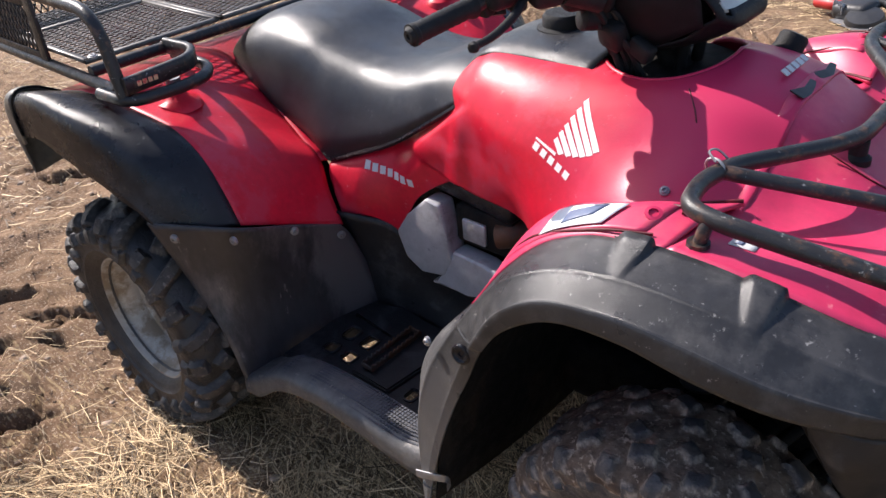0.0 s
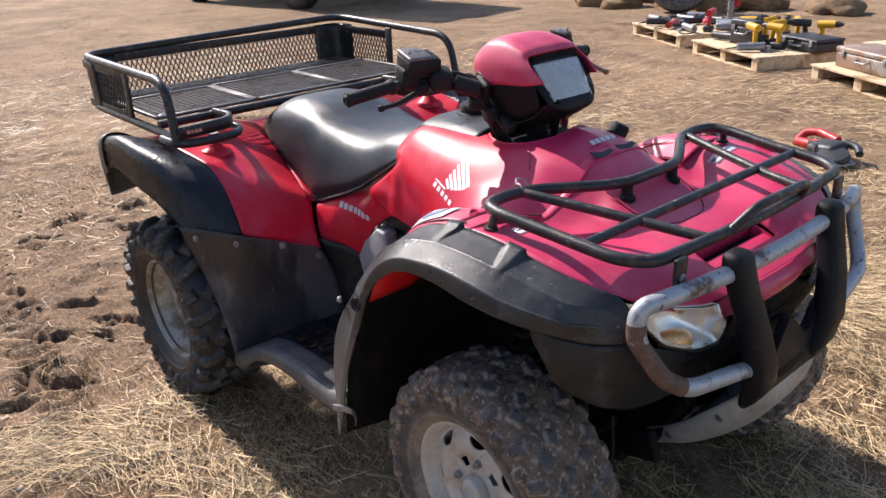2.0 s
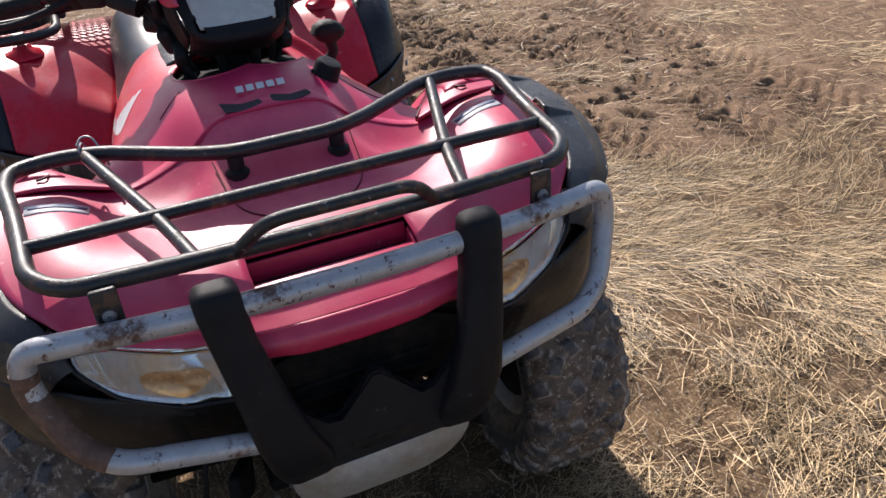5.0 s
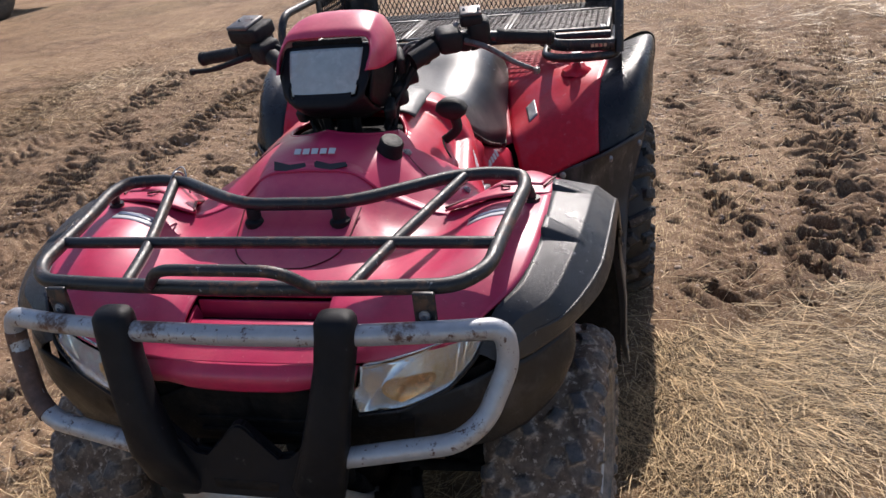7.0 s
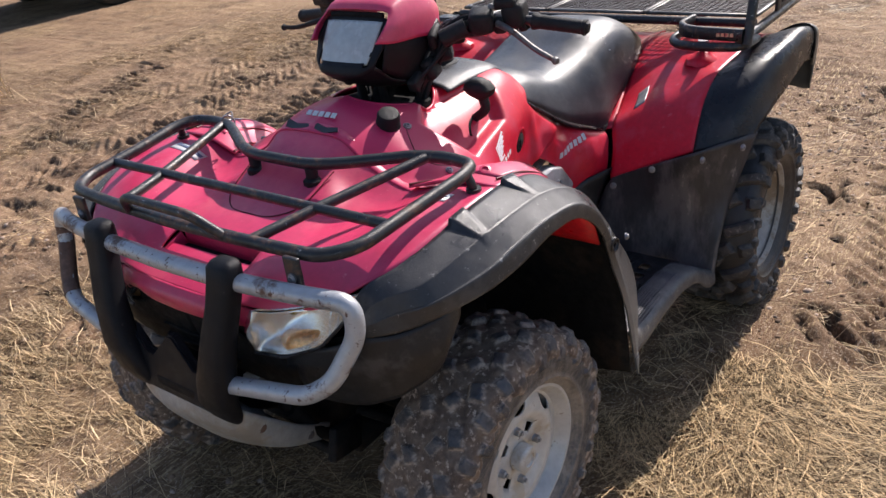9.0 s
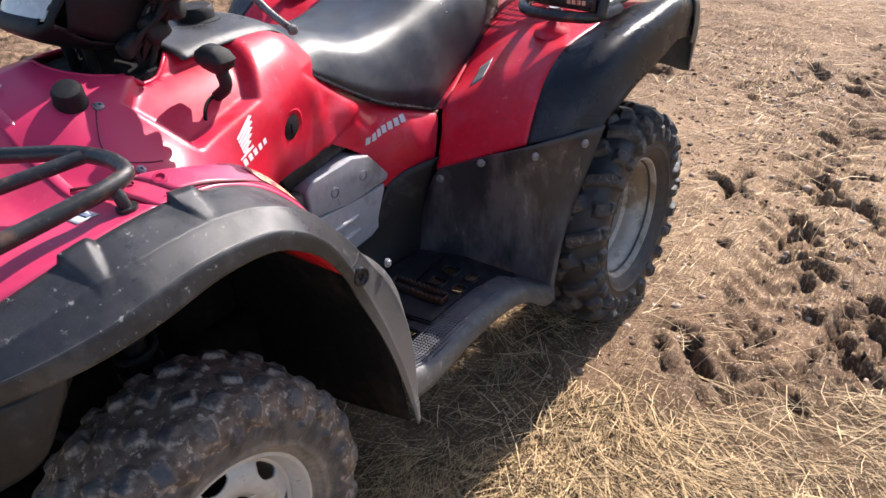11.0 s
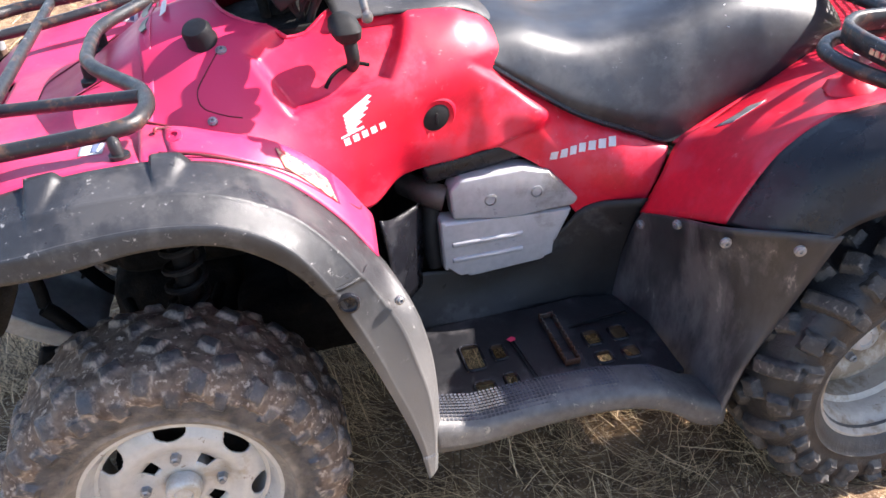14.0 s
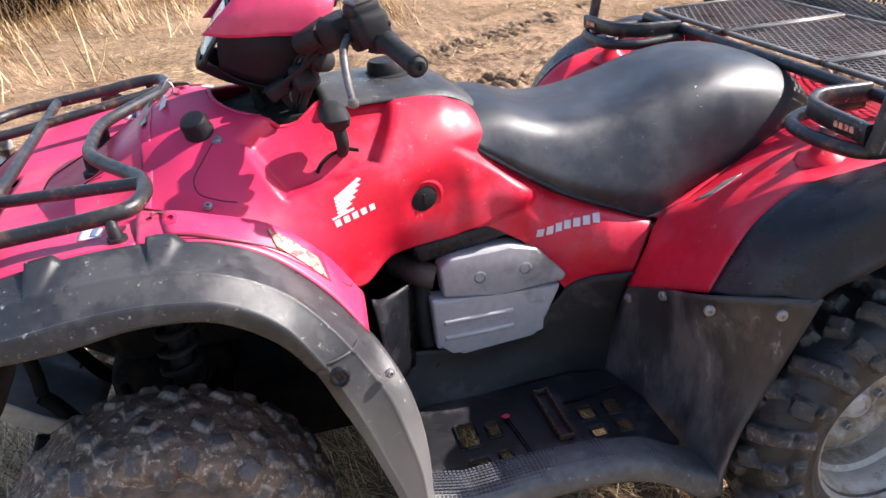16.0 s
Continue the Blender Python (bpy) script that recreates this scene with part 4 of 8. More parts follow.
# seat
SEAT = [[(0.064, 0, 0.880), (0.068, 0.08, 0.875), (0.070, 0.135, 0.856), (0.067, 0.164, 0.833), (0.060, 0.168, 0.815)],
        [(-0.02, 0, 0.872), (-0.02, 0.085, 0.867), (-0.015, 0.145, 0.842), (-0.012, 0.178, 0.79), (-0.010, 0.179, 0.766)],
        [(-0.12, 0, 0.838), (-0.12, 0.095, 0.834), (-0.12, 0.158, 0.806), (-0.115, 0.198, 0.735), (-0.115, 0.198, 0.698)],
        [(-0.22, 0, 0.834), (-0.22, 0.095, 0.832), (-0.225, 0.165, 0.80), (-0.225, 0.215, 0.70), (-0.225, 0.212, 0.650)],
        [(-0.32, 0, 0.852), (-0.32, 0.10, 0.849), (-0.325, 0.175, 0.813), (-0.315, 0.225, 0.69), (-0.305, 0.222, 0.622)],
        [(-0.42, 0, 0.882), (-0.42, 0.10, 0.878), (-0.42, 0.175, 0.835), (-0.405, 0.215, 0.71), (-0.395, 0.208, 0.645)],
        [(-0.52, 0, 0.892), (-0.52, 0.10, 0.887), (-0.515, 0.172, 0.842), (-0.50, 0.208, 0.745), (-0.49, 0.204, 0.668)],
        [(-0.62, 0, 0.876), (-0.615, 0.095, 0.871), (-0.612, 0.162, 0.835), (-0.605, 0.196, 0.782), (-0.595, 0.196, 0.728)],
        [(-0.70, 0, 0.835), (-0.69, 0.085, 0.833), (-0.685, 0.14, 0.815), (-0.68, 0.170, 0.79), (-0.67, 0.172, 0.765)],
        [(-0.735, 0, 0.780), (-0.725, 0.07, 0.780), (-0.715, 0.12, 0.778), (-0.70, 0.150, 0.772), (-0.69, 0.156, 0.765)]]
seat = part("seat", loft(SEAT, 70, 44, mirror=True), VINYL, bike, "black vinyl saddle with pale scratches", sharp=60)
for s in (1, -1):
    bm = bmesh.new()
    add_tube(bm, [(r[4][0], s * (r[4][1] - 0.001), r[4][2]) for r in SEAT], 0.006, n=60, seg=6)
    part("seat_edge", bm, BLACK, seat)
for x, y, z, a in ((-0.43, 0.150, 0.853, 40), (-0.415, 0.16, 0.838, 120), (-0.42, 0.175, 0.82, 95)):
    bm = bmesh.new()
    add_box(bm, (x, y, z + 0.004), (0.024, 0.0015, 0.001), 0, pose(0, 0, 0, 45, 0, a))
    part("scratch", bm, WHITE, seat)

# ---- wheel wells, footwells, engine ----
for s in (1, -1):
    PAN = [[(-0.185, 0.18, 0.16), (-0.235, 0.36, 0.16), (-0.250, 0.48, 0.165), (-0.262, 0.578, 0.19)],
           [(-0.215, 0.225, 0.36), (-0.255, 0.38, 0.36), (-0.285, 0.49, 0.35), (-0.295, 0.583, 0.33)],
           [(-0.225, 0.255, 0.46), (-0.252, 0.395, 0.47), (-0.285, 0.505, 0.46), (-0.345, 0.594, 0.45)],
           [(-0.226, 0.282, 0.505), (-0.24, 0.40, 0.556), (-0.245, 0.52, 0.606), (-0.31, 0.595, 0.628), (-0.382, 0.638, 0.632)]]
    PAN = [cr(r, 5) for r in PAN]
    pan = part("mud_guard", loft([[tuple(v) for v in r] for r in PAN], 30, 26, s), GUARD, bike, "dusty black plastic mud guard before the rear wheel", thick=0.005)
    for c, d in (((-0.242, 0.541, 0.588), (0.2, 1, 0)), ((-0.322, 0.622, 0.606), (0.3, 1, 0)), ((-0.232, 0.40, 0.543), (1, 0.4, 0)), ((-0.220, 0.287, 0.480), (1, 0.4, 0))):
        bolt("bolt", (c[0], s * c[1], c[2]), (d[0], s * d[1], d[2]), 0.0075, pan, "zinc bolt")
    # floor of the footwell, with holes
    bm = bmesh.new()
    holes = [(0.148, 0.335, 0.040, 0.075), (0.093, 0.335, 0.028, 0.045), (0.148, 0.425, 0.040, 0.034), (0.093, 0.418, 0.026, 0.034),
             (-0.103, 0.350, 0.034, 0.044), (-0.160, 0.350, 0.034, 0.044), (-0.103, 0.412, 0.034, 0.034), (-0.160, 0.412, 0.034, 0.034)]
    xs = sorted({0.285, 0.02, -0.235, *[h[0] + e * h[2] / 2 for h in holes for e in (1, -1)]})
    ys = sorted({0.19, 0.30, 0.49, *[h[1] + e * h[3] / 2 for h in holes for e in (1, -1)]})
    for x0, x1 in zip(xs, xs[1:]):
        for y0, y1 in zip(ys, ys[1:]):
            cx, cy = (x0 + x1) / 2, (y0 + y1) / 2
            if any(abs(cx - h[0]) < h[2] / 2 and abs(cy - h[1]) < h[3] / 2 for h in holes):
                continue
            bm.faces.new([bm.verts.new((x, s * y, 0.262 + 0.02 * (x < -0.2) * 0)) for x, y in ((x0, y0), (x1, y0), (x1, y1), (x0, y1))])
    bmesh.ops.remove_doubles(bm, verts=bm.verts, dist=1e-5)
    floor_pan = part("footwell_floor", bm, FOOT, bike, "black plastic footwell floor with drain holes", smooth=False, thick=0.008)
    for h in holes:
        bm = bmesh.new()
        add_tube(bm, corner([(h[0] + a * h[2] / 2, s * (h[1] + b * h[3] / 2), 0.268) for a, b in ((1, 1), (-1, 1), (-1, -1), (1, -1))], 0.01, 3, True), 0.003, seg=5, closed=True)
        part("hole_rim", bm, BLACK, floor_pan)
    # serrated foot peg
    bm = bmesh.new()
    for e in (-1, 1):
        add_box(bm, (-0.03 + e * 0.014, s * 0.348, 0.285), (0.004, 0.155, 0.012), 0.001)
        add_box(bm, (-0.03, s * (0.348 + e * 0.076), 0.285), (0.032, 0.004, 0.012), 0.001)
    for k in range(12):
        for e in (-1, 1):
            add_box(bm, (-0.03 + e * 0.014, s * (0.276 + 0.0131 * k), 0.292), (0.0035, 0.007, 0.008), 0.001, seg=1)
    part("foot_peg", bm, IRON, bike, "serrated rusty foot peg")
    bm = bmesh.new()
    hexa = [(0.062, 0.300), (0.004, 0.226), (-0.125, 0.215), (-0.205, 0.250), (-0.205, 0.300), (-0.062, 0.305), (-0.062, 0.445), (0.048, 0.445)]
    add_plate(bm, [(x, s * y) for x, y in (hexa if s > 0 else hexa[::-1])], 0.014, Matrix.Translation((0, 0, 0.262)))
    bmesh.ops.bevel(bm, geom=[e for e in bm.edges], offset=0.004, segments=2, affect="EDGES")
    part("peg_base", bm, FOOT, floor_pan, sharp=30)
    if s > 0:
        bm = bmesh.new()
        add_plate(bm, [(-0.008, -0.006), (0.007, -0.008), (0.009, 0.005), (-0.002, 0.009), (-0.009, 0.004)], 0.0012, pose(0.060, 0.316, 0.2775, 8, -6, 35))
        tagged(part("plastic_tag", bm, FADED, None), "small scrap of faded red plastic on the footwell floor", "litter")
    # side step: textured strip and outer wall
    STEP = [[(0.285, 0.485, 0.305), (0.286, 0.50, 0.345), (0.288, 0.545, 0.350), (0.286, 0.572, 0.34), (0.284, 0.578, 0.292)],
            [(0.20, 0.480, 0.285), (0.20, 0.492, 0.322), (0.20, 0.54, 0.328), (0.20, 0.566, 0.318), (0.20, 0.572, 0.280)],
            [(0.08, 0.480, 0.285), (0.08, 0.492, 0.326), (0.08, 0.54, 0.332), (0.08, 0.566, 0.322), (0.08, 0.57, 0.290)],
            [(-0.05, 0.480, 0.28), (-0.05, 0.492, 0.320), (-0.05, 0.54, 0.326), (-0.05, 0.566, 0.316), (-0.05, 0.57, 0.288)],
            [(-0.15, 0.480, 0.265), (-0.15, 0.492, 0.300), (-0.15, 0.54, 0.305), (-0.15, 0.567, 0.295), (-0.15, 0.572, 0.260)],
            [(-0.22, 0.480, 0.245), (-0.22, 0.49, 0.258), (-0.22, 0.54, 0.262), (-0.22, 0.57, 0.255), (-0.225, 0.576, 0.205)],
            [(-0.275, 0.480, 0.22), (-0.278, 0.49, 0.230), (-0.278, 0.54, 0.232), (-0.278, 0.574, 0.230), (-0.275, 0.579, 0.195)]]
    step = part("side_step", loft(STEP, 40, 16, s), STEP_DUST, bike, "dusty black side step with a chequered tread", thick=0.005)
    bm = bmesh.new()
    for i in range(62):
        for j in range(9):
            x = 0.270 - 0.0075 * i
            if x < -0.185:
                continue
            zt = float(np.interp(x, [-0.22, -0.15, -0.05, 0.08, 0.20, 0.285], [0.262, 0.305, 0.326, 0.332, 0.328, 0.35]))
            add_box(bm, (x, s * (0.496 + 0.0075 * j), zt + 0.0024 - 0.0008 * max(0, 3 - j) - 0.0022 * max(0, j - 6)), (0.0048, 0.0048, 0.0035))
    part("tread_grid", bm, TREAD, step, smooth=False)
    # inner wall beside the engine
    WALL = [[(0.30, 0.225, 0.26), (0.30, 0.205, 0.34), (0.31, 0.20, 0.40)], [(0.20, 0.215, 0.26), (0.20, 0.195, 0.33), (0.20, 0.185, 0.39)],
            [(0.05, 0.215, 0.26), (0.05, 0.19, 0.32), (0.04, 0.185, 0.375)], [(-0.06, 0.215, 0.26), (-0.07, 0.20, 0.36), (-0.08, 0.20, 0.44)],
            [(-0.14, 0.215, 0.26), (-0.15, 0.215, 0.38), (-0.14, 0.21, 0.50)], [(-0.225, 0.22, 0.22), (-0.235, 0.235, 0.40), (-0.240, 0.275, 0.53)]]
    part("inner_wall", loft(WALL, 24, 14, s), FOOT, bike, "black plastic wall beside the engine", thick=0.005)
    # shield plate between flap and engine
    bm = loft([[(0.30, 0.30, 0.60), (0.27, 0.26, 0.575), (0.205, 0.20, 0.565)], [(0.29, 0.30, 0.50), (0.26, 0.26, 0.48), (0.205, 0.19, 0.48)],
               [(0.29, 0.30, 0.38), (0.26, 0.25, 0.37), (0.215, 0.20, 0.37)]], 12, 12, s)
    part("splash_shield", bm, BLACK, bike, "grey-black splash shield", thick=0.005)
    # engine cover, two castings
    UP = [(0.150, 0.585), (0.128, 0.606), (0.0, 0.610), (-0.055, 0.594), (-0.120, 0.520), (-0.108, 0.505), (0.03, 0.505), (0.145, 0.520)]
    LO = [(0.172, 0.520), (0.05, 0.505), (-0.108, 0.500), (-0.075, 0.430), (-0.055, 0.405), (-0.048, 0.385), (0.115, 0.375), (0.128, 0.395), (0.168, 0.400)]
    m = Matrix(((1, 0, 0, 0), (0, 0, s, s * 0.165), (0, 1, 0, 0), (0, 0, 0, 1)))
    if s < 0:
        UP = [(-0.118, 0.49), (-0.075, 0.548), (-0.02, 0.602), (0.02, 0.598), (0.035, 0.53), (0.045, 0.47), (0.02, 0.42), (-0.05, 0.405), (-0.095, 0.43)]
        LO = [(0.045, 0.495), (0.13, 0.49), (0.225, 0.465), (0.215, 0.425), (0.08, 0.395), (-0.03, 0.385), (0.02, 0.425)]
        bm = bmesh.new()
        add_box(bm, (0.115, -0.165, 0.555), (0.15, 0.05, 0.09), 0.010)
        part("ignition_box", bm, DARK, bike)
        bm = bmesh.new()
        add_box(bm, (0.095, -0.193, 0.55), (0.06, 0.01, 0.05), 0.004)
        part("metal_plate", bm, SHIELD, bike)
    for nm, ol, th, inset in (("engine_cover", UP, 0.05, 0.010), ("engine_cover_lower", LO, 0.048, 0.010)):
        bm = bmesh.new()
        add_plate(bm, ol, th, m)
        bmesh.ops.bevel(bm, geom=[e for e in bm.edges], offset=inset, segments=3, affect="EDGES", profile=0.6)
        cov = part(nm, bm, SHIELD, bike, "scuffed silver-grey engine cover", sharp=30)
        if s < 0:
            continue
        if nm == "engine_cover":
            for x in (0.068, -0.028):
                bm = bmesh.new()
                add_lathe(bm, [(0.013, -0.004), (0.013, 0.001), (0.010, 0.002), (0.009, -0.004), (0, -0.004)], axis((x, s * 0.2155, 0.553 + 0.05 * (0.03 - x) * 0.2), (0, s, 0)), 16)
                part("cover_bolt", bm, STEEL, cov)
        else:
            for z in (0.462, 0.425):
                bm = bmesh.new()
                add_box(bm, (0.075, s * 0.2135, z), (0.15, 0.008, 0.012), 0.004)
                part("cover_rib", bm, SHIELD, cov)
    bm = bmesh.new()
    add_tube(bm, [(0.22, s * 0.12, 0.57), (0.185, s * 0.175, 0.568), (0.155, s * 0.19, 0.560)], 0.026, n=8, seg=14)
    part("exhaust_elbow", bm, IRON, bike, "heat-browned exhaust elbow")
    bm = bmesh.new()
    add_tube(bm, [(0.18, s * 0.17, 0.54), (0.185, s * 0.18, 0.47), (0.178, s * 0.175, 0.40)], 0.018, n=8, seg=10)
    part("hose", bm, GRIP, bike, "black rubber hose")
    # front suspension on this side
    for z, x in ((0.30, 0.70), (0.40, 0.70)):
        bm = bmesh.new()
        add_tube(bm, [(x + 0.09, s * 0.14, z + 0.02), (x + 0.01, s * 0.36, z - 0.04)], 0.012, seg=8)
        add_tube(bm, [(x - 0.09, s * 0.14, z + 0.02), (x - 0.01, s * 0.36, z - 0.04)], 0.012, seg=8)
        part("control_arm", bm, DARK, bike)
    bm = bmesh.new()
    add_tube(bm, [(0.66, s * 0.33, 0.36), (0.635, s * 0.26, 0.72)], 0.020, seg=10)
    shock = part("shock_absorber", bm, DARK, bike, "dirty front shock absorber")
    bm = bmesh.new()
    hp = []
    for k in range(90):
        f = k / 89
        a = f * 2 * math.pi * 7
        hp.append((0.655 - 0.016 * f + 0.034 * math.cos(a), s * (0.315 - 0.045 * f) + 0.034 * math.sin(a), 0.44 + 0.23 * f))
    add_tube(bm, hp, 0.006, seg=6)
    part("coil_spring", bm, GRIP, shock)
    bm = bmesh.new()
    add_tube(bm, [(0.70, s * 0.10, 0.30), (0.70, s * 0.40, 0.285)], 0.020, seg=10)
    add_lathe(bm, [(0.03, 0), (0.045, 0.02), (0.035, 0.05), (0.045, 0.06), (0.03, 0.09)], axis((0.70, s * 0.22, 0.293), (0, s, 0)), 16)
    part("drive_shaft", bm, DARK, bike)
    # wheel well linings, their deep shade put into the near-black colour
    LIN = [[(0.96, 0.10, 0.58), (0.96, 0.30, 0.60), (0.955, 0.43, 0.62)], [(0.90, 0.10, 0.70), (0.90, 0.30, 0.74), (0.89, 0.46, 0.745)],
           [(0.70, 0.10, 0.74), (0.70, 0.32, 0.80), (0.70, 0.46, 0.825)], [(0.52, 0.10, 0.72), (0.52, 0.32, 0.76), (0.505, 0.53, 0.775)],
           [(0.37, 0.08, 0.58), (0.375, 0.36, 0.62), (0.392, 0.55, 0.66)], [(0.33, 0.08, 0.45), (0.325, 0.36, 0.46), (0.335, 0.572, 0.46)],
           [(0.31, 0.08, 0.20), (0.305, 0.36, 0.215), (0.300, 0.575, 0.25)]]
    part("wheel_well", loft(LIN, 30, 12, s), DARK, bike, "muddy wheel well lining, coloured near-black in place of shade", thick=0.004)
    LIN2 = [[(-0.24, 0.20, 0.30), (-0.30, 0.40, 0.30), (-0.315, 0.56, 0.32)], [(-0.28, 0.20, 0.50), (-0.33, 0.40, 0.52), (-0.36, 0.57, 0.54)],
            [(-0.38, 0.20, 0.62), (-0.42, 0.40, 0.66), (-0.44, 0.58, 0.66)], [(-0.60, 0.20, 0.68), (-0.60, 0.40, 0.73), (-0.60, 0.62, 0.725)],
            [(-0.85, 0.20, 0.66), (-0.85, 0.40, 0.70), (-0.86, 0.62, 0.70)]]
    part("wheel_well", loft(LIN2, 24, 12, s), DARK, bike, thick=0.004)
    bm = loft([[(0.505, 0.40, 0.762), (0.505, 0.56, 0.765)], [(0.445, 0.40, 0.705), (0.445, 0.56, 0.705)], [(0.40, 0.40, 0.64), (0.402, 0.55, 0.64)]], 7, 4, s)
    part("inner_red_panel", bm, REDGLOW, bike, thick=0.004)

# frame, engine and gearbox masses
bm = bmesh.new()
add_box(bm, (0.02, 0, 0.36), (0.44, 0.30, 0.30), 0.05, seg=3)
add_box(bm, (0.02, 0, 0.56), (0.26, 0.20, 0.22), 0.04, seg=3)
part("engine", bm, DARK, bike, "grimy engine block, coloured near-black in place of shade")
bm = bmesh.new()
for s in (1, -1):
    add_tube(bm, [(0.95, s * 0.11, 0.42), (0.80, s * 0.11, 0.26), (0.30, s * 0.13, 0.22), (-0.30, s * 0.13, 0.22), (-0.60, s * 0.12, 0.36), (-0.90, s * 0.12, 0.55)], 0.016, n=40, seg=8)
    add_tube(bm, [(0.95, s * 0.10, 0.42), (0.92, s * 0.10, 0.66), (0.60, s * 0.09, 0.72), (0.30, s * 0.08, 0.74), (-0.30, s * 0.10, 0.56), (-0.90, s * 0.12, 0.62)], 0.014, n=40, seg=8)
for x in (0.86, 0.55, 0.25, -0.28, -0.55):
    add_tube(bm, [(x, -0.12, 0.24), (x, 0.12, 0.24)], 0.012, seg=8)
part("chassis", bm, DARK, bike, "black tubular chassis")
bm = bmesh.new()
add_box(bm, (0.70, 0, 0.33), (0.26, 0.20, 0.20), 0.04, seg=3)
add_box(bm, (0.66, 0, 0.56), (0.30, 0.22, 0.24), 0.05, seg=3)
part("front_gear_case", bm, DARK, bike)
bm = bmesh.new()
add_tube(bm, [(-0.597, -0.50, 0.285), (-0.597, 0.50, 0.285)], 0.036, seg=14)
add_box(bm, (-0.56, 0.0, 0.30), (0.24, 0.20, 0.20), 0.05, seg=3)
add_box(bm, (-0.42, 0.0, 0.32), (0.36, 0.10, 0.09), 0.02)
part("rear_axle", bm, DARK, bike)
bm = bmesh.new()
add_tube(bm, [(-0.45, -0.17, 0.52), (-0.72, -0.18, 0.60), (-0.92, -0.18, 0.62)], 0.055, n=14, seg=16)
part("silencer", bm, IRON, bike)
bm = bmesh.new()
add_box(bm, (0.40, 0, 0.50), (0.16, 0.30, 0.40), 0.03, seg=2)
part("radiator", bm, DARK, bike)
bm = bmesh.new()
add_box(bm, (0.42, 0, 0.30), (0.34, 0.36, 0.16), 0.03)
add_box(bm, (0.30, 0, 0.235), (1.05, 0.32, 0.03), 0.01)
part("belly_shroud", bm, DARK, bike)
for s in (1, -1):
    bm = bmesh.new()
    add_box(bm, (0.075, s * 0.165, 0.632), (0.24, 0.06, 0.045), 0.012, pose(0, 0, 0, 0, 8, 0))
    part("upper_shroud", bm, BLACK, bike)


# ---- wheels ----
def tyre(bm, R, w, bead, knobs, seed):
    """A tubeless tyre about the y axis, centred on the origin, its lugs moulded out of the carcass."""
    h = w / 2
    prof = [(bead, -h * 0.66), (bead + 0.012, -h * 0.80), (bead + 0.03, -h * 0.93), (R * 0.72, -h * 1.0), (R * 0.84, -h * 0.98), (R * 0.915, -h * 0.86), (R * 0.95, -h * 0.6), (R * 0.958, 0.0)]
    prof = prof + [(r, -y) for r, y in prof[-2::-1]]
    pts = cr([(0, y, r) for r, y in prof], 900)
    py, pr = np.array([p.y for p in pts]), np.array([p.z for p in pts])
    arc = np.concatenate([[0], np.cumsum(np.hypot(np.diff(py), np.diff(pr)))])
    arc -= arc[-1] / 2
    v = np.linspace(arc[0], arc[-1], 100)
    y, r = np.interp(v, arc, py), np.interp(v, arc, pr)
    ny_, nr_ = -np.gradient(r, v), np.gradient(y, v)
    nl = np.hypot(ny_, nr_)
    ny_, nr_ = ny_ / nl, nr_ / nl
    seg = 480
    circ = 2 * math.pi * R
    U, V = np.meshgrid(np.arange(seg) / seg * circ, v, indexing="ij")
    H = np.zeros_like(U)
    K = np.zeros_like(U)
    rnd = random.Random(seed)
    lugs = []
    if knobs == "mixed":
        n = 20
        for i in range(n):
            a = circ * i / n
            for e in (-1, 1):
                j = rnd.uniform(-0.006, 0.006)
                lugs += [(a + j + 0.014 * e, e * 0.024, 0.034, 0.026, e * 0.5, 0.011), (a + 0.045 + j, e * 0.060, 0.038, 0.028, -e * 0.4, 0.012), (a + j, e * 0.096, 0.030, 0.034, e * 0.25, 0.011),
                         (a + 0.045 + j, e * 0.124, 0.026, 0.030, 0.0, 0.008)]
    else:
        n = 12
        for i in range(n):
            a = circ * i / n
            for e in (-1, 1):
                o = circ / n / 2 * (e > 0)
                # a long slanting bar, then loose square blocks
                lugs += [(a + o, e * 0.092, 0.030, 0.082, -e * 0.45, 0.017), (a + o + 0.040, e * 0.030, 0.034, 0.040, e * 0.3, 0.015), (a + o + 0.084, e * 0.062, 0.036, 0.036, -e * 0.6, 0.016),
                         (a + o + 0.082, e * 0.118, 0.036, 0.034, -e * 0.2, 0.016), (a + o + 0.118, e * 0.012, 0.034, 0.030, -e * 0.4, 0.014), (a + o + 0.018, e * 0.150, 0.034, 0.034, -e * 0.1, 0.014), (a + o + 0.096, e * 0.156, 0.032, 0.028, 0.0, 0.012)]
    for u0, v0, lu, lv, yaw, hh in lugs:
        du = (U - u0 + circ / 2) % circ - circ / 2
        dv = V - v0
        near = (np.abs(du) < 0.07) & (np.abs(dv) < 0.07)
        a, b = du[near] * math.cos(yaw) + dv[near] * math.sin(yaw), -du[near] * math.sin(yaw) + dv[near] * math.cos(yaw)
        d = np.maximum(np.abs(a) - lu / 2, np.abs(b) - lv / 2)
        d = d + 0.004 * (fbm((U[near] + u0) * 45, (V[near] + v0) * 45, seed + 7, 2) - 0.5)
        k = np.clip(0.5 - d / 0.008, 0, 1)
        K[near] = np.maximum(K[near], k)
        H[near] = np.maximum(H[near], hh * k * k * (3 - 2 * k))
    worn = fbm(U * 60, V * 60, seed, 3) - 0.5
    lump = fbm(U * 28, V * 28, seed + 40, 3)
    reach = np.clip((0.132 + 0.055 * (lump - 0.5) - np.abs(V)) / 0.006, 0, 1)
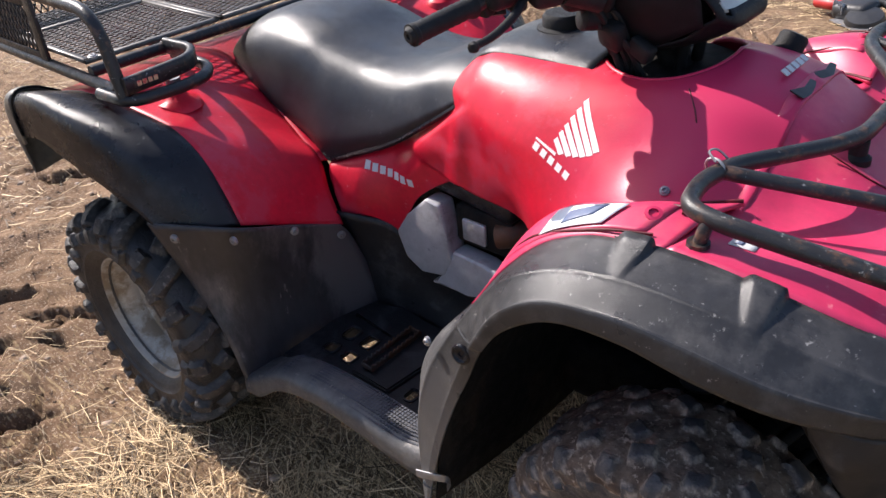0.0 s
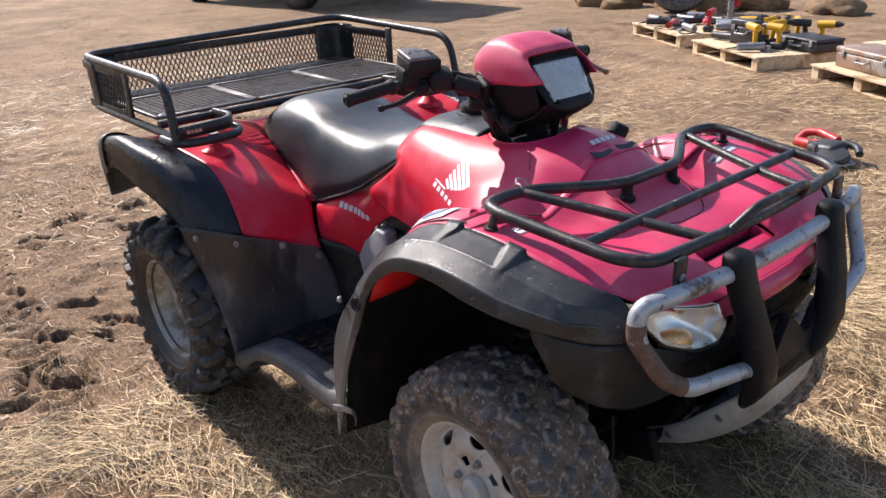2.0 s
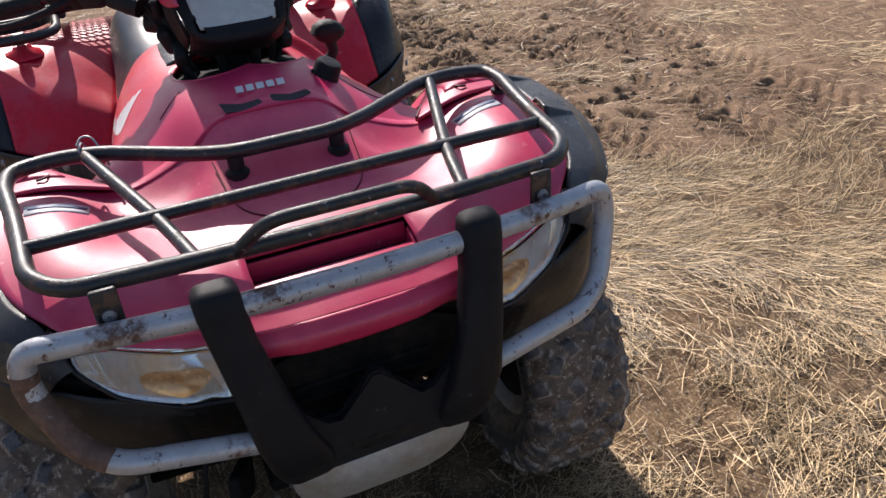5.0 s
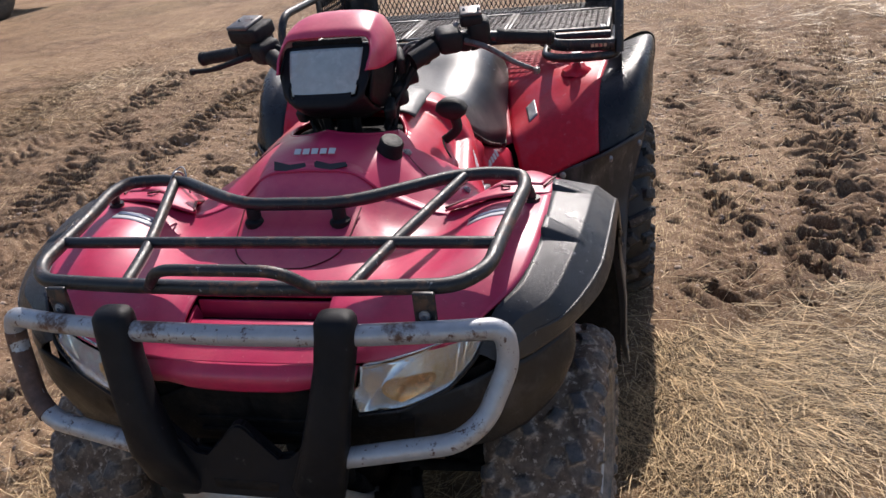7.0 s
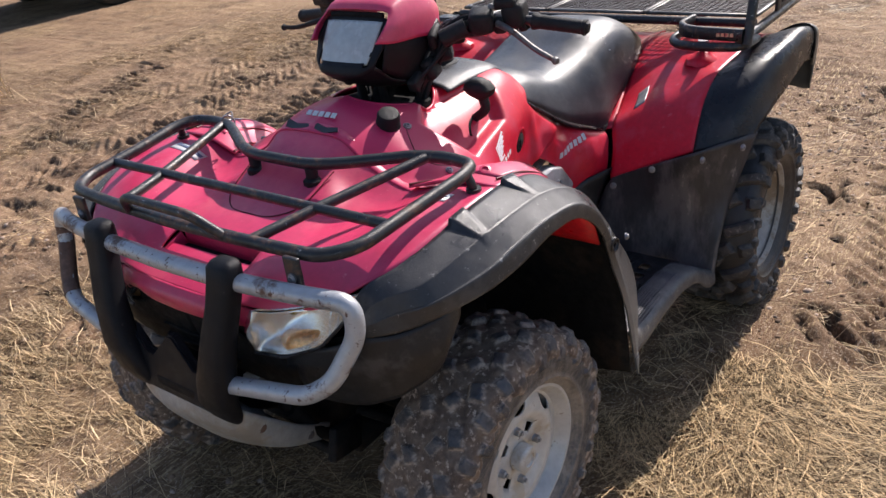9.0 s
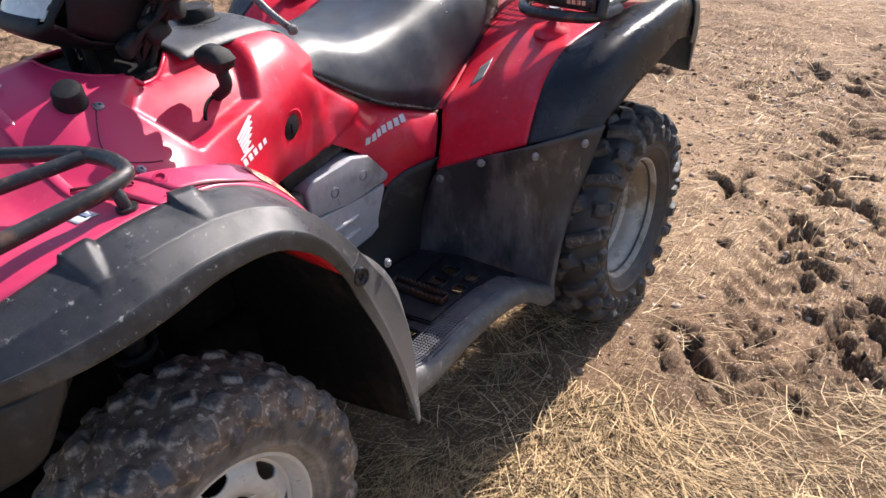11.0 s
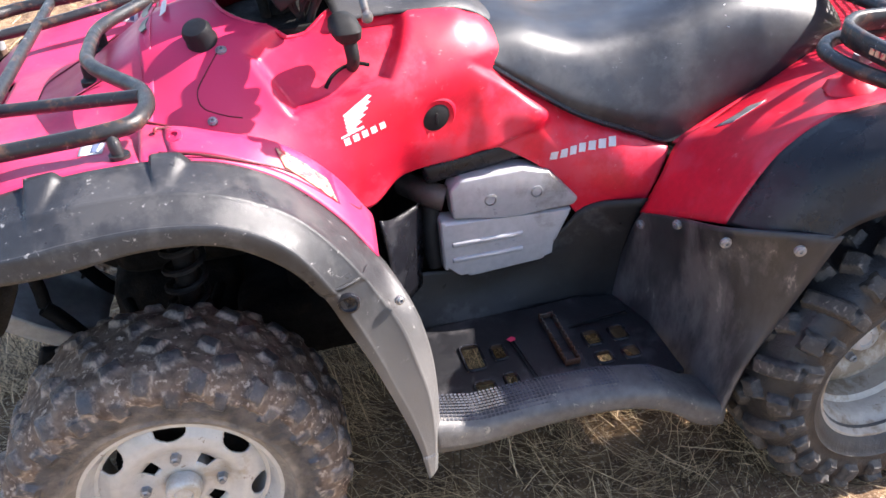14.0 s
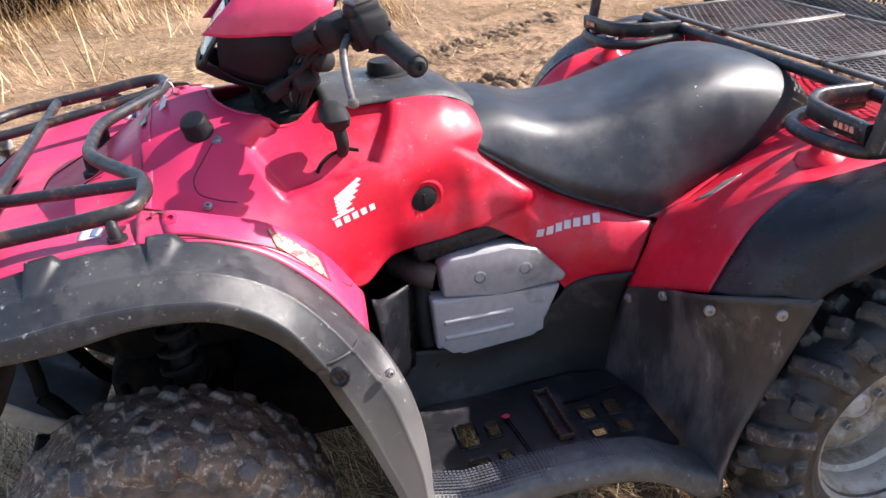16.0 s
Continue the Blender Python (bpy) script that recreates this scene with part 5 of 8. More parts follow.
    if knobs == "mixed":
        fill = np.clip(lump * 0.014 - 0.0035, 0, 0.0065) * reach
        H = np.maximum(H, fill) + worn * 0.004 * (np.abs(V) < 0.16)
        H = H + 0.005 * np.exp(-((np.abs(V) - 0.172) / 0.004) ** 2)
        mud = (1 - K * np.clip(1.35 - 0.9 * lump, 0, 1)) * reach
        edge = (4 * K * (1 - K)) ** 2 * reach * 0.8 + np.exp(-((reach - 0.5) / 0.35) ** 2) * 1.0
    else:
        H = H + worn * 0.003 * (np.abs(V) < 0.17) + 0.004 * np.exp(-((np.abs(V) - 0.19) / 0.004) ** 2)
        mud = np.clip(K * 1.4 - 0.4, 0, 1) * np.clip(lump * 2.6 - 0.5, 0.25, 1)
        edge = (4 * K * (1 - K)) ** 2 * 0.45
    side = np.clip((np.abs(V) - 0.158 + 0.02 * (lump - 0.5)) / 0.012, 0, 1)
    ang = 2 * math.pi * np.arange(seg)[:, None] / seg
    rr_ = r[None] + nr_[None] * H
    yy = y[None] + ny_[None] * H
    Xc, Zc = rr_ * np.cos(ang), rr_ * np.sin(ang)
    vs = [[bm.verts.new((Xc[i, j], yy[i, j], Zc[i, j])) for j in range(len(v))] for i in range(seg)]
    for i in range(seg):
        a, b = vs[i], vs[(i + 1) % seg]
        for j in range(len(v) - 1):
            bm.faces.new((a[j], a[j + 1], b[j + 1], b[j]))
    return {"mud": mud, "edge": np.clip(edge, 0, 1), "side": side}


def windowed(r, a, n_win):
    """Whether a place on the front rim's disc is cut away."""
    k = ((a - 1.60) * n_win / (2 * math.pi) + 0.5) % 1.0
    across = abs(k - 0.5) * 2 * math.pi / n_win * r
    if 0.110 < r < 0.136:
        round_in = max(0.0, 1 - ((0.132 - min(r, 0.132)) / 0.022) ** 2) ** 0.6
        round_out = 1 - 0.35 * max(0.0, (r - 0.132) / 0.004) ** 2
        return across < 0.027 * round_in * round_out
    return False


def holes4(r, a):
    k = (a * 4 / (2 * math.pi)) % 1.0
    return 0.052 < r < 0.074 and abs(k - 0.5) < 0.13


def make_wheel(c, s, R, w, front, steer=0.0, seed=1):
    base = Matrix.Translation(c) @ Matrix.Rotation(steer, 4, "Z") @ (Matrix.Identity(4) if s > 0 else Matrix.Rotation(math.pi, 4, "Z"))
    ydisc = w / 2 - 0.055 if front else w / 2 - 0.150
    bm = bmesh.new()
    hubm = axis((0, ydisc, 0), (0, 1, 0))
    add_lathe(bm, [(0.045, -0.06), (0.045, 0.004), (0.030, 0.006), (0.030, 0.026), (0.026, 0.032), (0.016, 0.034), (0.014, 0.030), (0.0, 0.030)], hubm, 20)
    for v in bm.verts:
        v.co = base @ v.co
    hub = part("wheel", bm, RIM, bike, "front wheel with a white-grey steel rim" if front else "rear wheel with a deep dished steel rim")
    bm = bmesh.new()
    masks = tyre(bm, R, w, 0.152, "mixed" if front else "chevron", seed)
    for v in bm.verts:
        v.co = base @ v.co
    ty = part("tyre", bm, TYRE_FRONT if front else TYRE_REAR, hub, "mud-caked knobbly tyre" if front else "black tyre with tall dusty lugs", sharp=32)
    for key, values in masks.items():
        ty.data.attributes.new(key, "FLOAT", "POINT").data.foreach_set("value", values.reshape(-1).astype(np.float32))
    # rim: barrel with lips
    bm = bmesh.new()
    h = w / 2
    prof = [(0.166, h * 0.72), (0.170, h * 0.76), (0.168, h * 0.80), (0.160, h * 0.80), (0.155, h * 0.74), (0.150, h * 0.62), (0.146, ydisc + 0.01 if front else h * 0.2),
            (0.135, ydisc - 0.01), (0.133, -h * 0.3), (0.150, -h * 0.62), (0.166, -h * 0.76)]
    if not front:
        prof = [(0.166, h * 0.72), (0.170, h * 0.76), (0.169, h * 0.80), (0.161, h * 0.80), (0.157, h * 0.70), (0.153, h * 0.55), (0.146, h * 0.50), (0.143, h * 0.22), (0.132, h * 0.16), (0.130, ydisc + 0.002),
                (0.128, -h * 0.3), (0.150, -h * 0.62), (0.166, -h * 0.76)]
    add_lathe(bm, prof[::-1], axis((0, 0, 0), (0, 1, 0)), 56)
    bmesh.ops.delete(bm, geom=[f for f in bm.faces if len(f.verts) > 4], context="FACES")
    for v in bm.verts:
        v.co = base @ v.co
    part("rim", bm, RIM if front else RIM_REAR, hub, "dirty pale steel rim", thick=0.003)
    bm = bmesh.new()
    rad0 = [0.028, 0.040, 0.052, 0.063, 0.074, 0.086, 0.096, 0.100, 0.104, 0.108, 0.112, 0.116, 0.120, 0.124, 0.127, 0.130, 0.136, 0.1455]
    if not front:
        rad0[-3:] = [0.1305, 0.131, 0.1315]
    hei = [0.004, 0.004, 0.002, 0.002, 0.002, 0.010, 0.016, 0.017, 0.017, 0.016, 0.015, 0.014, 0.012, 0.010, 0.008, 0.006, 0.002, 0.006] if front else [0.004, 0.004, 0.002, 0.002, 0.004, 0.012, 0.02, 0.022, 0.022, 0.022, 0.020, 0.016, 0.010, 0.004, 0.002, 0.0, 0.0, 0.0]
    rad = rad0 if not front else rad0[:6] + [0.096 + 0.0016 * k for k in range(28)] + [0.1455]
    hei = list(np.interp(rad, rad0, hei))
    seg = 300 if front else 64
    rings = [[bm.verts.new((r * math.cos(2 * math.pi * k / seg), ydisc + y * (1 if front else 0.6), r * math.sin(2 * math.pi * k / seg))) for k in range(seg)] for r, y in zip(rad, hei)]
    for i in range(len(rad) - 1):
        for k in range(seg):
            r, a = (rad[i] + rad[i + 1]) / 2, 2 * math.pi * (k + 0.5) / seg
            if front and (windowed(r, a, 7) or holes4(r, a)):
                continue
            bm.faces.new((rings[i][k], rings[i][(k + 1) % seg], rings[i + 1][(k + 1) % seg], rings[i + 1][k]))
    bmesh.ops.delete(bm, geom=[v for v in bm.verts if not v.link_faces], context="VERTS")
    for v in bm.verts:
        v.co = base @ v.co
    part("wheel_disc", bm, RIM if front else RIM_REAR, hub, thick=0.004)
    for k in range(4):
        a = 2 * math.pi * k / 4
        bm = bmesh.new()
        add_lathe(bm, [(0.011, 0.0), (0.009, 0.003), (0.009, 0.012), (0.005, 0.014), (0.005, 0.018), (0, 0.018)], axis((0.063 * math.cos(a), ydisc + 0.003, 0.063 * math.sin(a)), (0, 1, 0)), 6)
        for v in bm.verts:
            v.co = base @ v.co
        part("wheel_nut", bm, STEEL, hub, smooth=False)
    # dark drum behind the disc
    bm = bmesh.new()
    add_lathe(bm, [(0.0, ydisc - 0.03), (0.11, ydisc - 0.03), (0.115, ydisc - 0.05), (0.115, ydisc - 0.10), (0, ydisc - 0.10)], axis((0, 0, 0), (0, 1, 0)), 24)
    for v in bm.verts:
        v.co = base @ v.co
    part("brake_drum", bm, DARK, hub)


for s in (1, -1):
    make_wheel((0.705, s * 0.455, 0.280), s, 0.288, 0.205, True, radians(-2.0), 3 + s)
    make_wheel((-0.597, s * 0.532, 0.286), s, 0.296, 0.25, False, 0.0, 8 + s)

# ---- front rack, bumper, lamps ----
FZ = 0.861
OUT = [(1.018, 0.0, FZ), (1.012, 0.20, FZ), (1.0, 0.355, FZ), (0.95, 0.397, 0.864), (0.80, 0.408, 0.876), (0.69, 0.422, 0.888), (0.640, 0.412, 0.891), (0.625, 0.35, 0.891),
       (0.636, 0.280, 0.890), (0.724, 0.138, 0.886), (0.745, 0.08, 0.885)]
loop = [Vector(p) for p in OUT] + [Vector((x, -y, z)) for x, y, z in OUT[:0:-1]]
bm = bmesh.new()
add_tube(bm, corner(loop, 0.05, 5, True), 0.0125, seg=10, closed=True)
rack = part("front_rack", bm, TUBE, bike, "worn black tubular front rack with chipped paint")
bm = bmesh.new()
add_tube(bm, [(0.875, -0.402, 0.870), (0.875, 0.402, 0.870)], 0.0105, seg=10)
part("cross_bar", bm, TUBE, rack)
for s in (1, -1):
    bm = bmesh.new()
    add_tube(bm, [(0.640, s * 0.302, 0.890), (0.875, s * 0.226, 0.868), (1.012, s * 0.192, 0.859)], 0.0105, n=10, seg=10)
    part("long_bar", bm, TUBE, rack)
    bm = bmesh.new()
    add_box(bm, (1.024, s * 0.312, 0.834), (0.010, 0.034, 0.058), 0.003)
    part("mount_tab", bm, TUBE, rack)
    bolt("bolt", (1.031, s * 0.312, 0.826), (1, 0, 0), 0.007, rack)
    bm = bmesh.new()
    add_tube(bm, [(0.674, s * 0.420, 0.887), (0.671, s * 0.428, 0.868), (0.668, s * 0.430, 0.845)], 0.009, n=6, seg=8)
    add_lathe(bm, [(0.015, -0.006), (0.015, 0.006), (0, 0.006)], axis((0.668, s * 0.430, 0.853), (0, 0, 1)), 10)
    part("clamp", bm, TUBE, rack)
    bm = bmesh.new()
    add_tube(bm, [(0.742, s * 0.085, 0.878), (0.742, s * 0.085, 0.842)], 0.013, seg=10)
    add_lathe(bm, [(0.02, -0.004), (0.02, 0.006), (0.012, 0.012), (0, 0.012)], axis((0.742, s * 0.085, 0.845), (0, 0, 1)), 12)
    part("support_post", bm, GRIP, rack)
bm = bmesh.new()
add_tube(bm, corner([(1.018, -0.142, FZ), (1.045, -0.102, 0.908), (1.047, 0.102, 0.908), (1.018, 0.142, FZ)], 0.03, 5), 0.0095, seg=10)
part("rack_hoop", bm, TUBE, rack)
bm = bmesh.new()
add_tube(bm, [(0.628, -0.31, 0.906), (0.613, -0.30, 0.913), (0.620, -0.285, 0.911), (0.638, -0.275, 0.888), (0.644, -0.27, 0.868)], 0.0018, n=20, seg=5)
add_tube(bm, [(0.625 + 0.016 * math.cos(a / 3), -0.31 + 0.004 * a / 3, 0.891 + 0.016 * math.sin(a / 3)) for a in range(20)], 0.0022, seg=5)
part("wire_tie", bm, STEEL, rack)

# bumper tube with its two black uprights
for s in (1, -1):
    bm = bmesh.new()
    P = [(1.070, 0.0, 0.809), (1.066, s * 0.18, 0.810), (1.048, s * 0.335, 0.811), (1.018, s * 0.426, 0.802), (1.022, s * 0.431, 0.745), (1.062, s * 0.396, 0.666), (1.086, s * 0.352, 0.638), (1.108, s * 0.155, 0.610)]
    add_tube(bm, corner(P, 0.055, 6), 0.0168, seg=14)
    bump = part("bumper_tube", bm, SILVER, bike, "silver painted bumper tube with rust chips")
    if s < 0:
        bm = bmesh.new()
        add_tube(bm, corner([(1.020, -0.4285, 0.775), (1.022, -0.431, 0.745), (1.062, -0.396, 0.666), (1.081, -0.363, 0.645)], 0.03, 6), 0.0177, seg=14)
        part("rusty_bend", bm, RUST, bump, "bare rusty bend of the tube")
    bm2 = bmesh.new()
    add_sweep(bm2, [((1.060, s * 0.186, 0.850), 0.014, 0.008), ((1.062, s * 0.186, 0.846), 0.026, 0.017), ((1.065, s * 0.186, 0.838), 0.031, 0.023), ((1.068, s * 0.185, 0.815), 0.032, 0.025),
                    ((1.080, s * 0.179, 0.77), 0.031, 0.024), ((1.100, s * 0.165, 0.70), 0.033, 0.025), ((1.114, s * 0.146, 0.615), 0.040, 0.026), ((1.110, s * 0.128, 0.56), 0.045, 0.022),
                    ((1.096, s * 0.118, 0.52), 0.040, 0.017), ((1.086, s * 0.116, 0.498), 0.026, 0.010)], 20)
    part("upright", bm2, MATTBLACK, bike, "black plastic bumper upright", sharp=50)
bm = bmesh.new()
V = [(-0.115, -0.085), (-0.085, -0.075), (0.085, -0.075), (0.115, -0.085), (0.13, 0.045), (0.085, -0.008), (0.06, -0.012), (0.008, 0.050), (-0.008, 0.050), (-0.06, -0.012), (-0.085, -0.008), (-0.13, 0.045)]
add_plate(bm, V, 0.02, Matrix(((0, -0.15, 1, 1.085), (1, 0, 0, 0), (0, 1, 0, 0.608), (0, 0, 0, 1))))
bmesh.ops.bevel(bm, geom=[e for e in bm.edges], offset=0.004, segments=2, affect="EDGES")
part("bumper_web", bm, MATTBLACK, bike, "black plastic web between the uprights")
bm = bmesh.new()
add_box(bm, (1.105, 0, 0.548), (0.02, 0.12, 0.026), 0.006)
part("tow_slot", bm, DARK, bike)
SKP = [[(1.112, 0, 0.530), (1.112, 0.07, 0.530), (1.100, 0.126, 0.534), (1.090, 0.134, 0.545)], [(1.115, 0, 0.49), (1.113, 0.07, 0.49), (1.098, 0.132, 0.498), (1.078, 0.140, 0.525)],
       [(1.075, 0, 0.42), (1.072, 0.075, 0.42), (1.054, 0.132, 0.43), (1.030, 0.142, 0.472)], [(0.98, 0, 0.335), (0.98, 0.075, 0.335), (0.965, 0.120, 0.345), (0.945, 0.130, 0.385)],
       [(0.88, 0, 0.275), (0.88, 0.065, 0.275), (0.87, 0.105, 0.285), (0.855, 0.112, 0.318)]]
skid = part("skid_plate", loft(SKP, 22, 14, mirror=True), SKID, bike, "scuffed bare metal skid plate", thick=0.006)
for s in (1, -1):
    for c in ((0.922, 0.120, 0.335), (1.045, 0.138, 0.452)):
        bolt("bolt", (c[0], s * c[1], c[2] + 0.004), (0.5, s * 0.5, 0.7), 0.009, skid, material=IRON)
    bm = bmesh.new()
    add_box(bm, (0.90, s * 0.21, 0.35), (0.13, 0.02, 0.07), 0.006, pose(0, 0, 0, 0, -25, s * 18))
    part("tow_bracket", bm, DARK, bike)

for s in (1, -1):
    # bowl, bulb and lens
    bowl = loft([[(1.044, 0.203, 0.741), (1.034, 0.215, 0.743), (1.028, 0.27, 0.753), (0.988, 0.362, 0.773), (0.953, 0.398, 0.784)], [(1.055, 0.203, 0.720), (1.0, 0.214, 0.732), (0.975, 0.26, 0.744), (0.960, 0.345, 0.765), (0.958, 0.390, 0.774)],
                 [(1.057, 0.192, 0.700), (0.985, 0.216, 0.698), (0.955, 0.26, 0.712), (0.955, 0.340, 0.742), (0.966, 0.384, 0.762)], [(1.053, 0.190, 0.679), (1.0, 0.215, 0.670), (0.98, 0.26, 0.680), (0.980, 0.335, 0.712), (0.982, 0.378, 0.748)],
                 [(1.044, 0.188, 0.653), (1.038, 0.217, 0.660), (1.034, 0.26, 0.666), (1.014, 0.332, 0.693), (0.998, 0.372, 0.737)]], 22, 30, s)
    lamp = part("headlamp", bowl, REFLECTOR, bike, "headlamp with a clear moulded lens and amber bulb", thick=0.002, sharp=0)
    lens = loft([[(1.045, 0.200, 0.742), (1.033, 0.27, 0.754), (0.992, 0.366, 0.776), (0.953, 0.404, 0.788)], [(1.060, 0.190, 0.702), (1.050, 0.26, 0.713), (1.016, 0.350, 0.742), (0.978, 0.392, 0.766)],
                 [(1.045, 0.186, 0.652), (1.039, 0.26, 0.663), (1.018, 0.332, 0.692), (1.001, 0.374, 0.738)]], 12, 22, s)
    le = part("lens", lens, LENS, lamp, "clear plastic lens", thick=0.002)
    le.visible_shadow = False
    bm = bmesh.new()
    P = [(0.951, 0.404, 0.790), (1.002, 0.377, 0.738), (1.019, 0.334, 0.690), (1.041, 0.26, 0.659), (1.046, 0.186, 0.650)]
    add_tube(bm, corner([(x, s * y, z) for x, y, z in P], 0.014, 4), 0.0035, seg=8)
    part("lamp_rim", bm, BLACK, lamp)
    bm = bmesh.new()
    add_lathe(bm, [(0.012, -0.03), (0.012, 0.0), (0.009, 0.004), (0.009, 0.012), (0.004, 0.016), (0, 0.016)], axis((0.994, s * 0.262, 0.736), (1, 0, -0.1)), 16)
    part("bulb_holder", bm, BRASS, lamp, "brass bulb holder")
    bm = bmesh.new()
    bmesh.ops.create_uvsphere(bm, u_segments=20, v_segments=12, radius=1.0)
    for v in bm.verts:
        v.co = Vector((1.004 + 0.026 * v.co.x - 0.30 * abs(0.060 * v.co.y), s * (0.256 + 0.062 * v.co.y), 0.664 + 0.027 * v.co.z + 0.016 * v.co.y))
    part("amber_reflector", bm, AMBER, lamp)
    for k in range(5):
        bm = bmesh.new()
        y = 0.340 + 0.011 * k
        add_tube(bm, [(1.012 - 0.95 * (y - 0.340) - 0.01, s * y, 0.705 + 0.75 * (y - 0.340)), (1.006 - 0.95 * (y - 0.340) - 0.01, s * (y + 0.008), 0.745 + 0.45 * (y - 0.340)), (0.992 - 0.95 * (y - 0.340) - 0.01, s * (y + 0.012), 0.766 + 0.3 * (y - 0.340))], 0.0016, n=8, seg=5)
        part("lens_flute", bm, REFLECTOR, lamp)
    # black housing behind
    bm = loft([[(1.03, 0.16, 0.752), (0.93, 0.28, 0.775), (0.91, 0.42, 0.775)], [(0.93, 0.15, 0.70), (0.91, 0.28, 0.72), (0.90, 0.42, 0.735)], [(1.02, 0.16, 0.640), (0.97, 0.28, 0.65), (0.91, 0.42, 0.70)]], 8, 12, s)
    part("lamp_housing", bm, DARK, lamp, thick=0.003)
bm = bmesh.new()
add_tube(bm, [(0.86, -0.350, 0.50), (0.88, -0.372, 0.420), (0.88, -0.391, 0.310), (0.88, -0.372, 0.222), (0.88, -0.314, 0.236), (0.88, -0.276, 0.320), (0.86, -0.255, 0.42)], 0.0045, n=40, seg=8)
part("brake_hose", bm, GRIP, bike, "thin black brake hose hanging in a loop")
bm = bmesh.new()
add_strap(bm, corner([(0.275, -0.592, 0.318), (0.318, -0.590, 0.335), (0.330, -0.575, 0.326), (0.325, -0.560, 0.300), (0.312, -0.556, 0.272)], 0.01, 3), 0.003, 0.018)
part("bent_clip", bm, STEEL, bike, "bent metal clip at the flap's lower end")
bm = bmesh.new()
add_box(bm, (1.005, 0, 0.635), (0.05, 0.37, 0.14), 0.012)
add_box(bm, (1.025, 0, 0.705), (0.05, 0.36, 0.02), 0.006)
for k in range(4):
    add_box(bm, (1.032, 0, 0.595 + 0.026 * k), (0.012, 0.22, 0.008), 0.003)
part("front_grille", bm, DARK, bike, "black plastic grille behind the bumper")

# ---- handlebar and lamp pod ----
bm = bmesh.new()
add_tube(bm, [(0.205, 0.425, 1.044), (0.222, 0.33, 1.056), (0.255, 0.22, 1.068), (0.315, 0.12, 1.045), (0.335, 0.0, 1.035), (0.315, -0.12, 1.045), (0.255, -0.22, 1.068), (0.222, -0.33, 1.056), (0.205, -0.425, 1.044)], 0.0115, n=50, seg=10)
bar = part("handlebar", bm, TUBE, bike, "black handlebar with rubber grips and levers")
for s in (1, -1):
    bm = bmesh.new()
    g0, g1 = Vector((0.203, s * 0.430, 1.043)), Vector((0.222, s * 0.310, 1.058))
    d = (g1 - g0).normalized()
    prof = [(0.013, 0.0), (0.0172, 0.001), (0.0172, 0.008)]
    for k in range(9):
        prof += [(0.0150, 0.010 + 0.0115 * k), (0.0160, 0.016 + 0.0115 * k)]
    prof += [(0.019, 0.116), (0.019, 0.122), (0.013, 0.122)]
    add_lathe(bm, prof, axis(g0, d), 18)
    part("grip", bm, GRIP, bar, "ribbed black rubber grip")
    bm = bmesh.new()
    add_lathe(bm, [(0.0, -0.002), (0.004, -0.002), (0.005, -0.005), (0.010, -0.005), (0.0145, 0.0), (0.0145, 0.003)], axis(g0, d), 16)
    part("bar_end", bm, GRIP, bar)
    bm = bmesh.new()
    add_box(bm, (0.240, s * 0.275, 1.078), (0.055, 0.050, 0.055), 0.012, pose(0, 0, 0, 0, 10, s * 12), 3)
    add_box(bm, (0.250, s * 0.245, 1.058), (0.045, 0.030, 0.040), 0.010, pose(0, 0, 0, 0, 10, s * 12), 3)
    for k in range(3):
        add_box(bm, (0.215, s * (0.262 + 0.014 * k), 1.084), (0.010, 0.008, 0.010), 0.002, seg=1)
    part("switch_box", bm, GRIP, bar, "black switch box")
    bm = bmesh.new()
    if s < 0:
        add_box(bm, (0.258, s * 0.255, 1.112), (0.075, 0.085, 0.034), 0.008, pose(0, 0, 0, 0, 12, s * 14), 2)
        add_box(bm, (0.255, s * 0.250, 1.094), (0.055, 0.07, 0.03), 0.008, pose(0, 0, 0, 0, 12, s * 14), 2)
    else:
        add_box(bm, (0.250, s * 0.262, 1.106), (0.050, 0.050, 0.026), 0.008, pose(0, 0, 0, 0, 12, s * 14), 2)
    part("fluid_reservoir", bm, GRIP, bar, "black brake fluid reservoir")
    bm = bmesh.new()
    if s < 0:
        add_box(bm, (0.258, s * 0.268, 1.131), (0.072, 0.058, 0.010), 0.004, pose(0, 0, 0, 0, 12, s * 14), 2)
    else:
        add_box(bm, (0.250, s * 0.262, 1.121), (0.046, 0.046, 0.008), 0.003, pose(0, 0, 0, 0, 12, s * 14), 2)
    part("reservoir_lid", bm, GUNMETAL, bar, "worn grey lid")
    for e in (-1, 1):
        bolt("lid_screw", (0.256, s * (0.265 + e * 0.016), 1.136 if s < 0 else 1.125), (0.2, 0, 1), 0.003, bar)
    # clamp bolts and a mirror boss beside the lever
    for e in (0, 1):
        bolt("clamp_bolt", (0.268 + 0.014 * e, s * (0.232 - 0.006 * e), 1.098 - 0.02 * e), (0.6, s * 0.4, 0.6), 0.005, bar)
    bm = bmesh.new()
    add_tube(bm, [(0.232, s * 0.262, 1.048), (0.236, s * 0.266, 1.034)], 0.012, seg=10)
    add_box(bm, (0.226, s * 0.288, 1.050), (0.030, 0.022, 0.026), 0.006, pose(0, 0, 0, 15, 0, s * 10), 2)
    part("thumb_switch", bm, GRIP, bar, "small black switch below the bar")
    bm = bmesh.new()
    zt = 0.996 if s > 0 else 1.035
    P = cr([(0.275, s * 0.250, 1.062), (0.292, s * 0.30, 1.050), (0.298, s * 0.355, (zt + 1.04) / 2), (0.300, s * 0.405, zt)], 16)
    add_tube(bm, P, 0.0075, seg=8, r_end=0.0055)
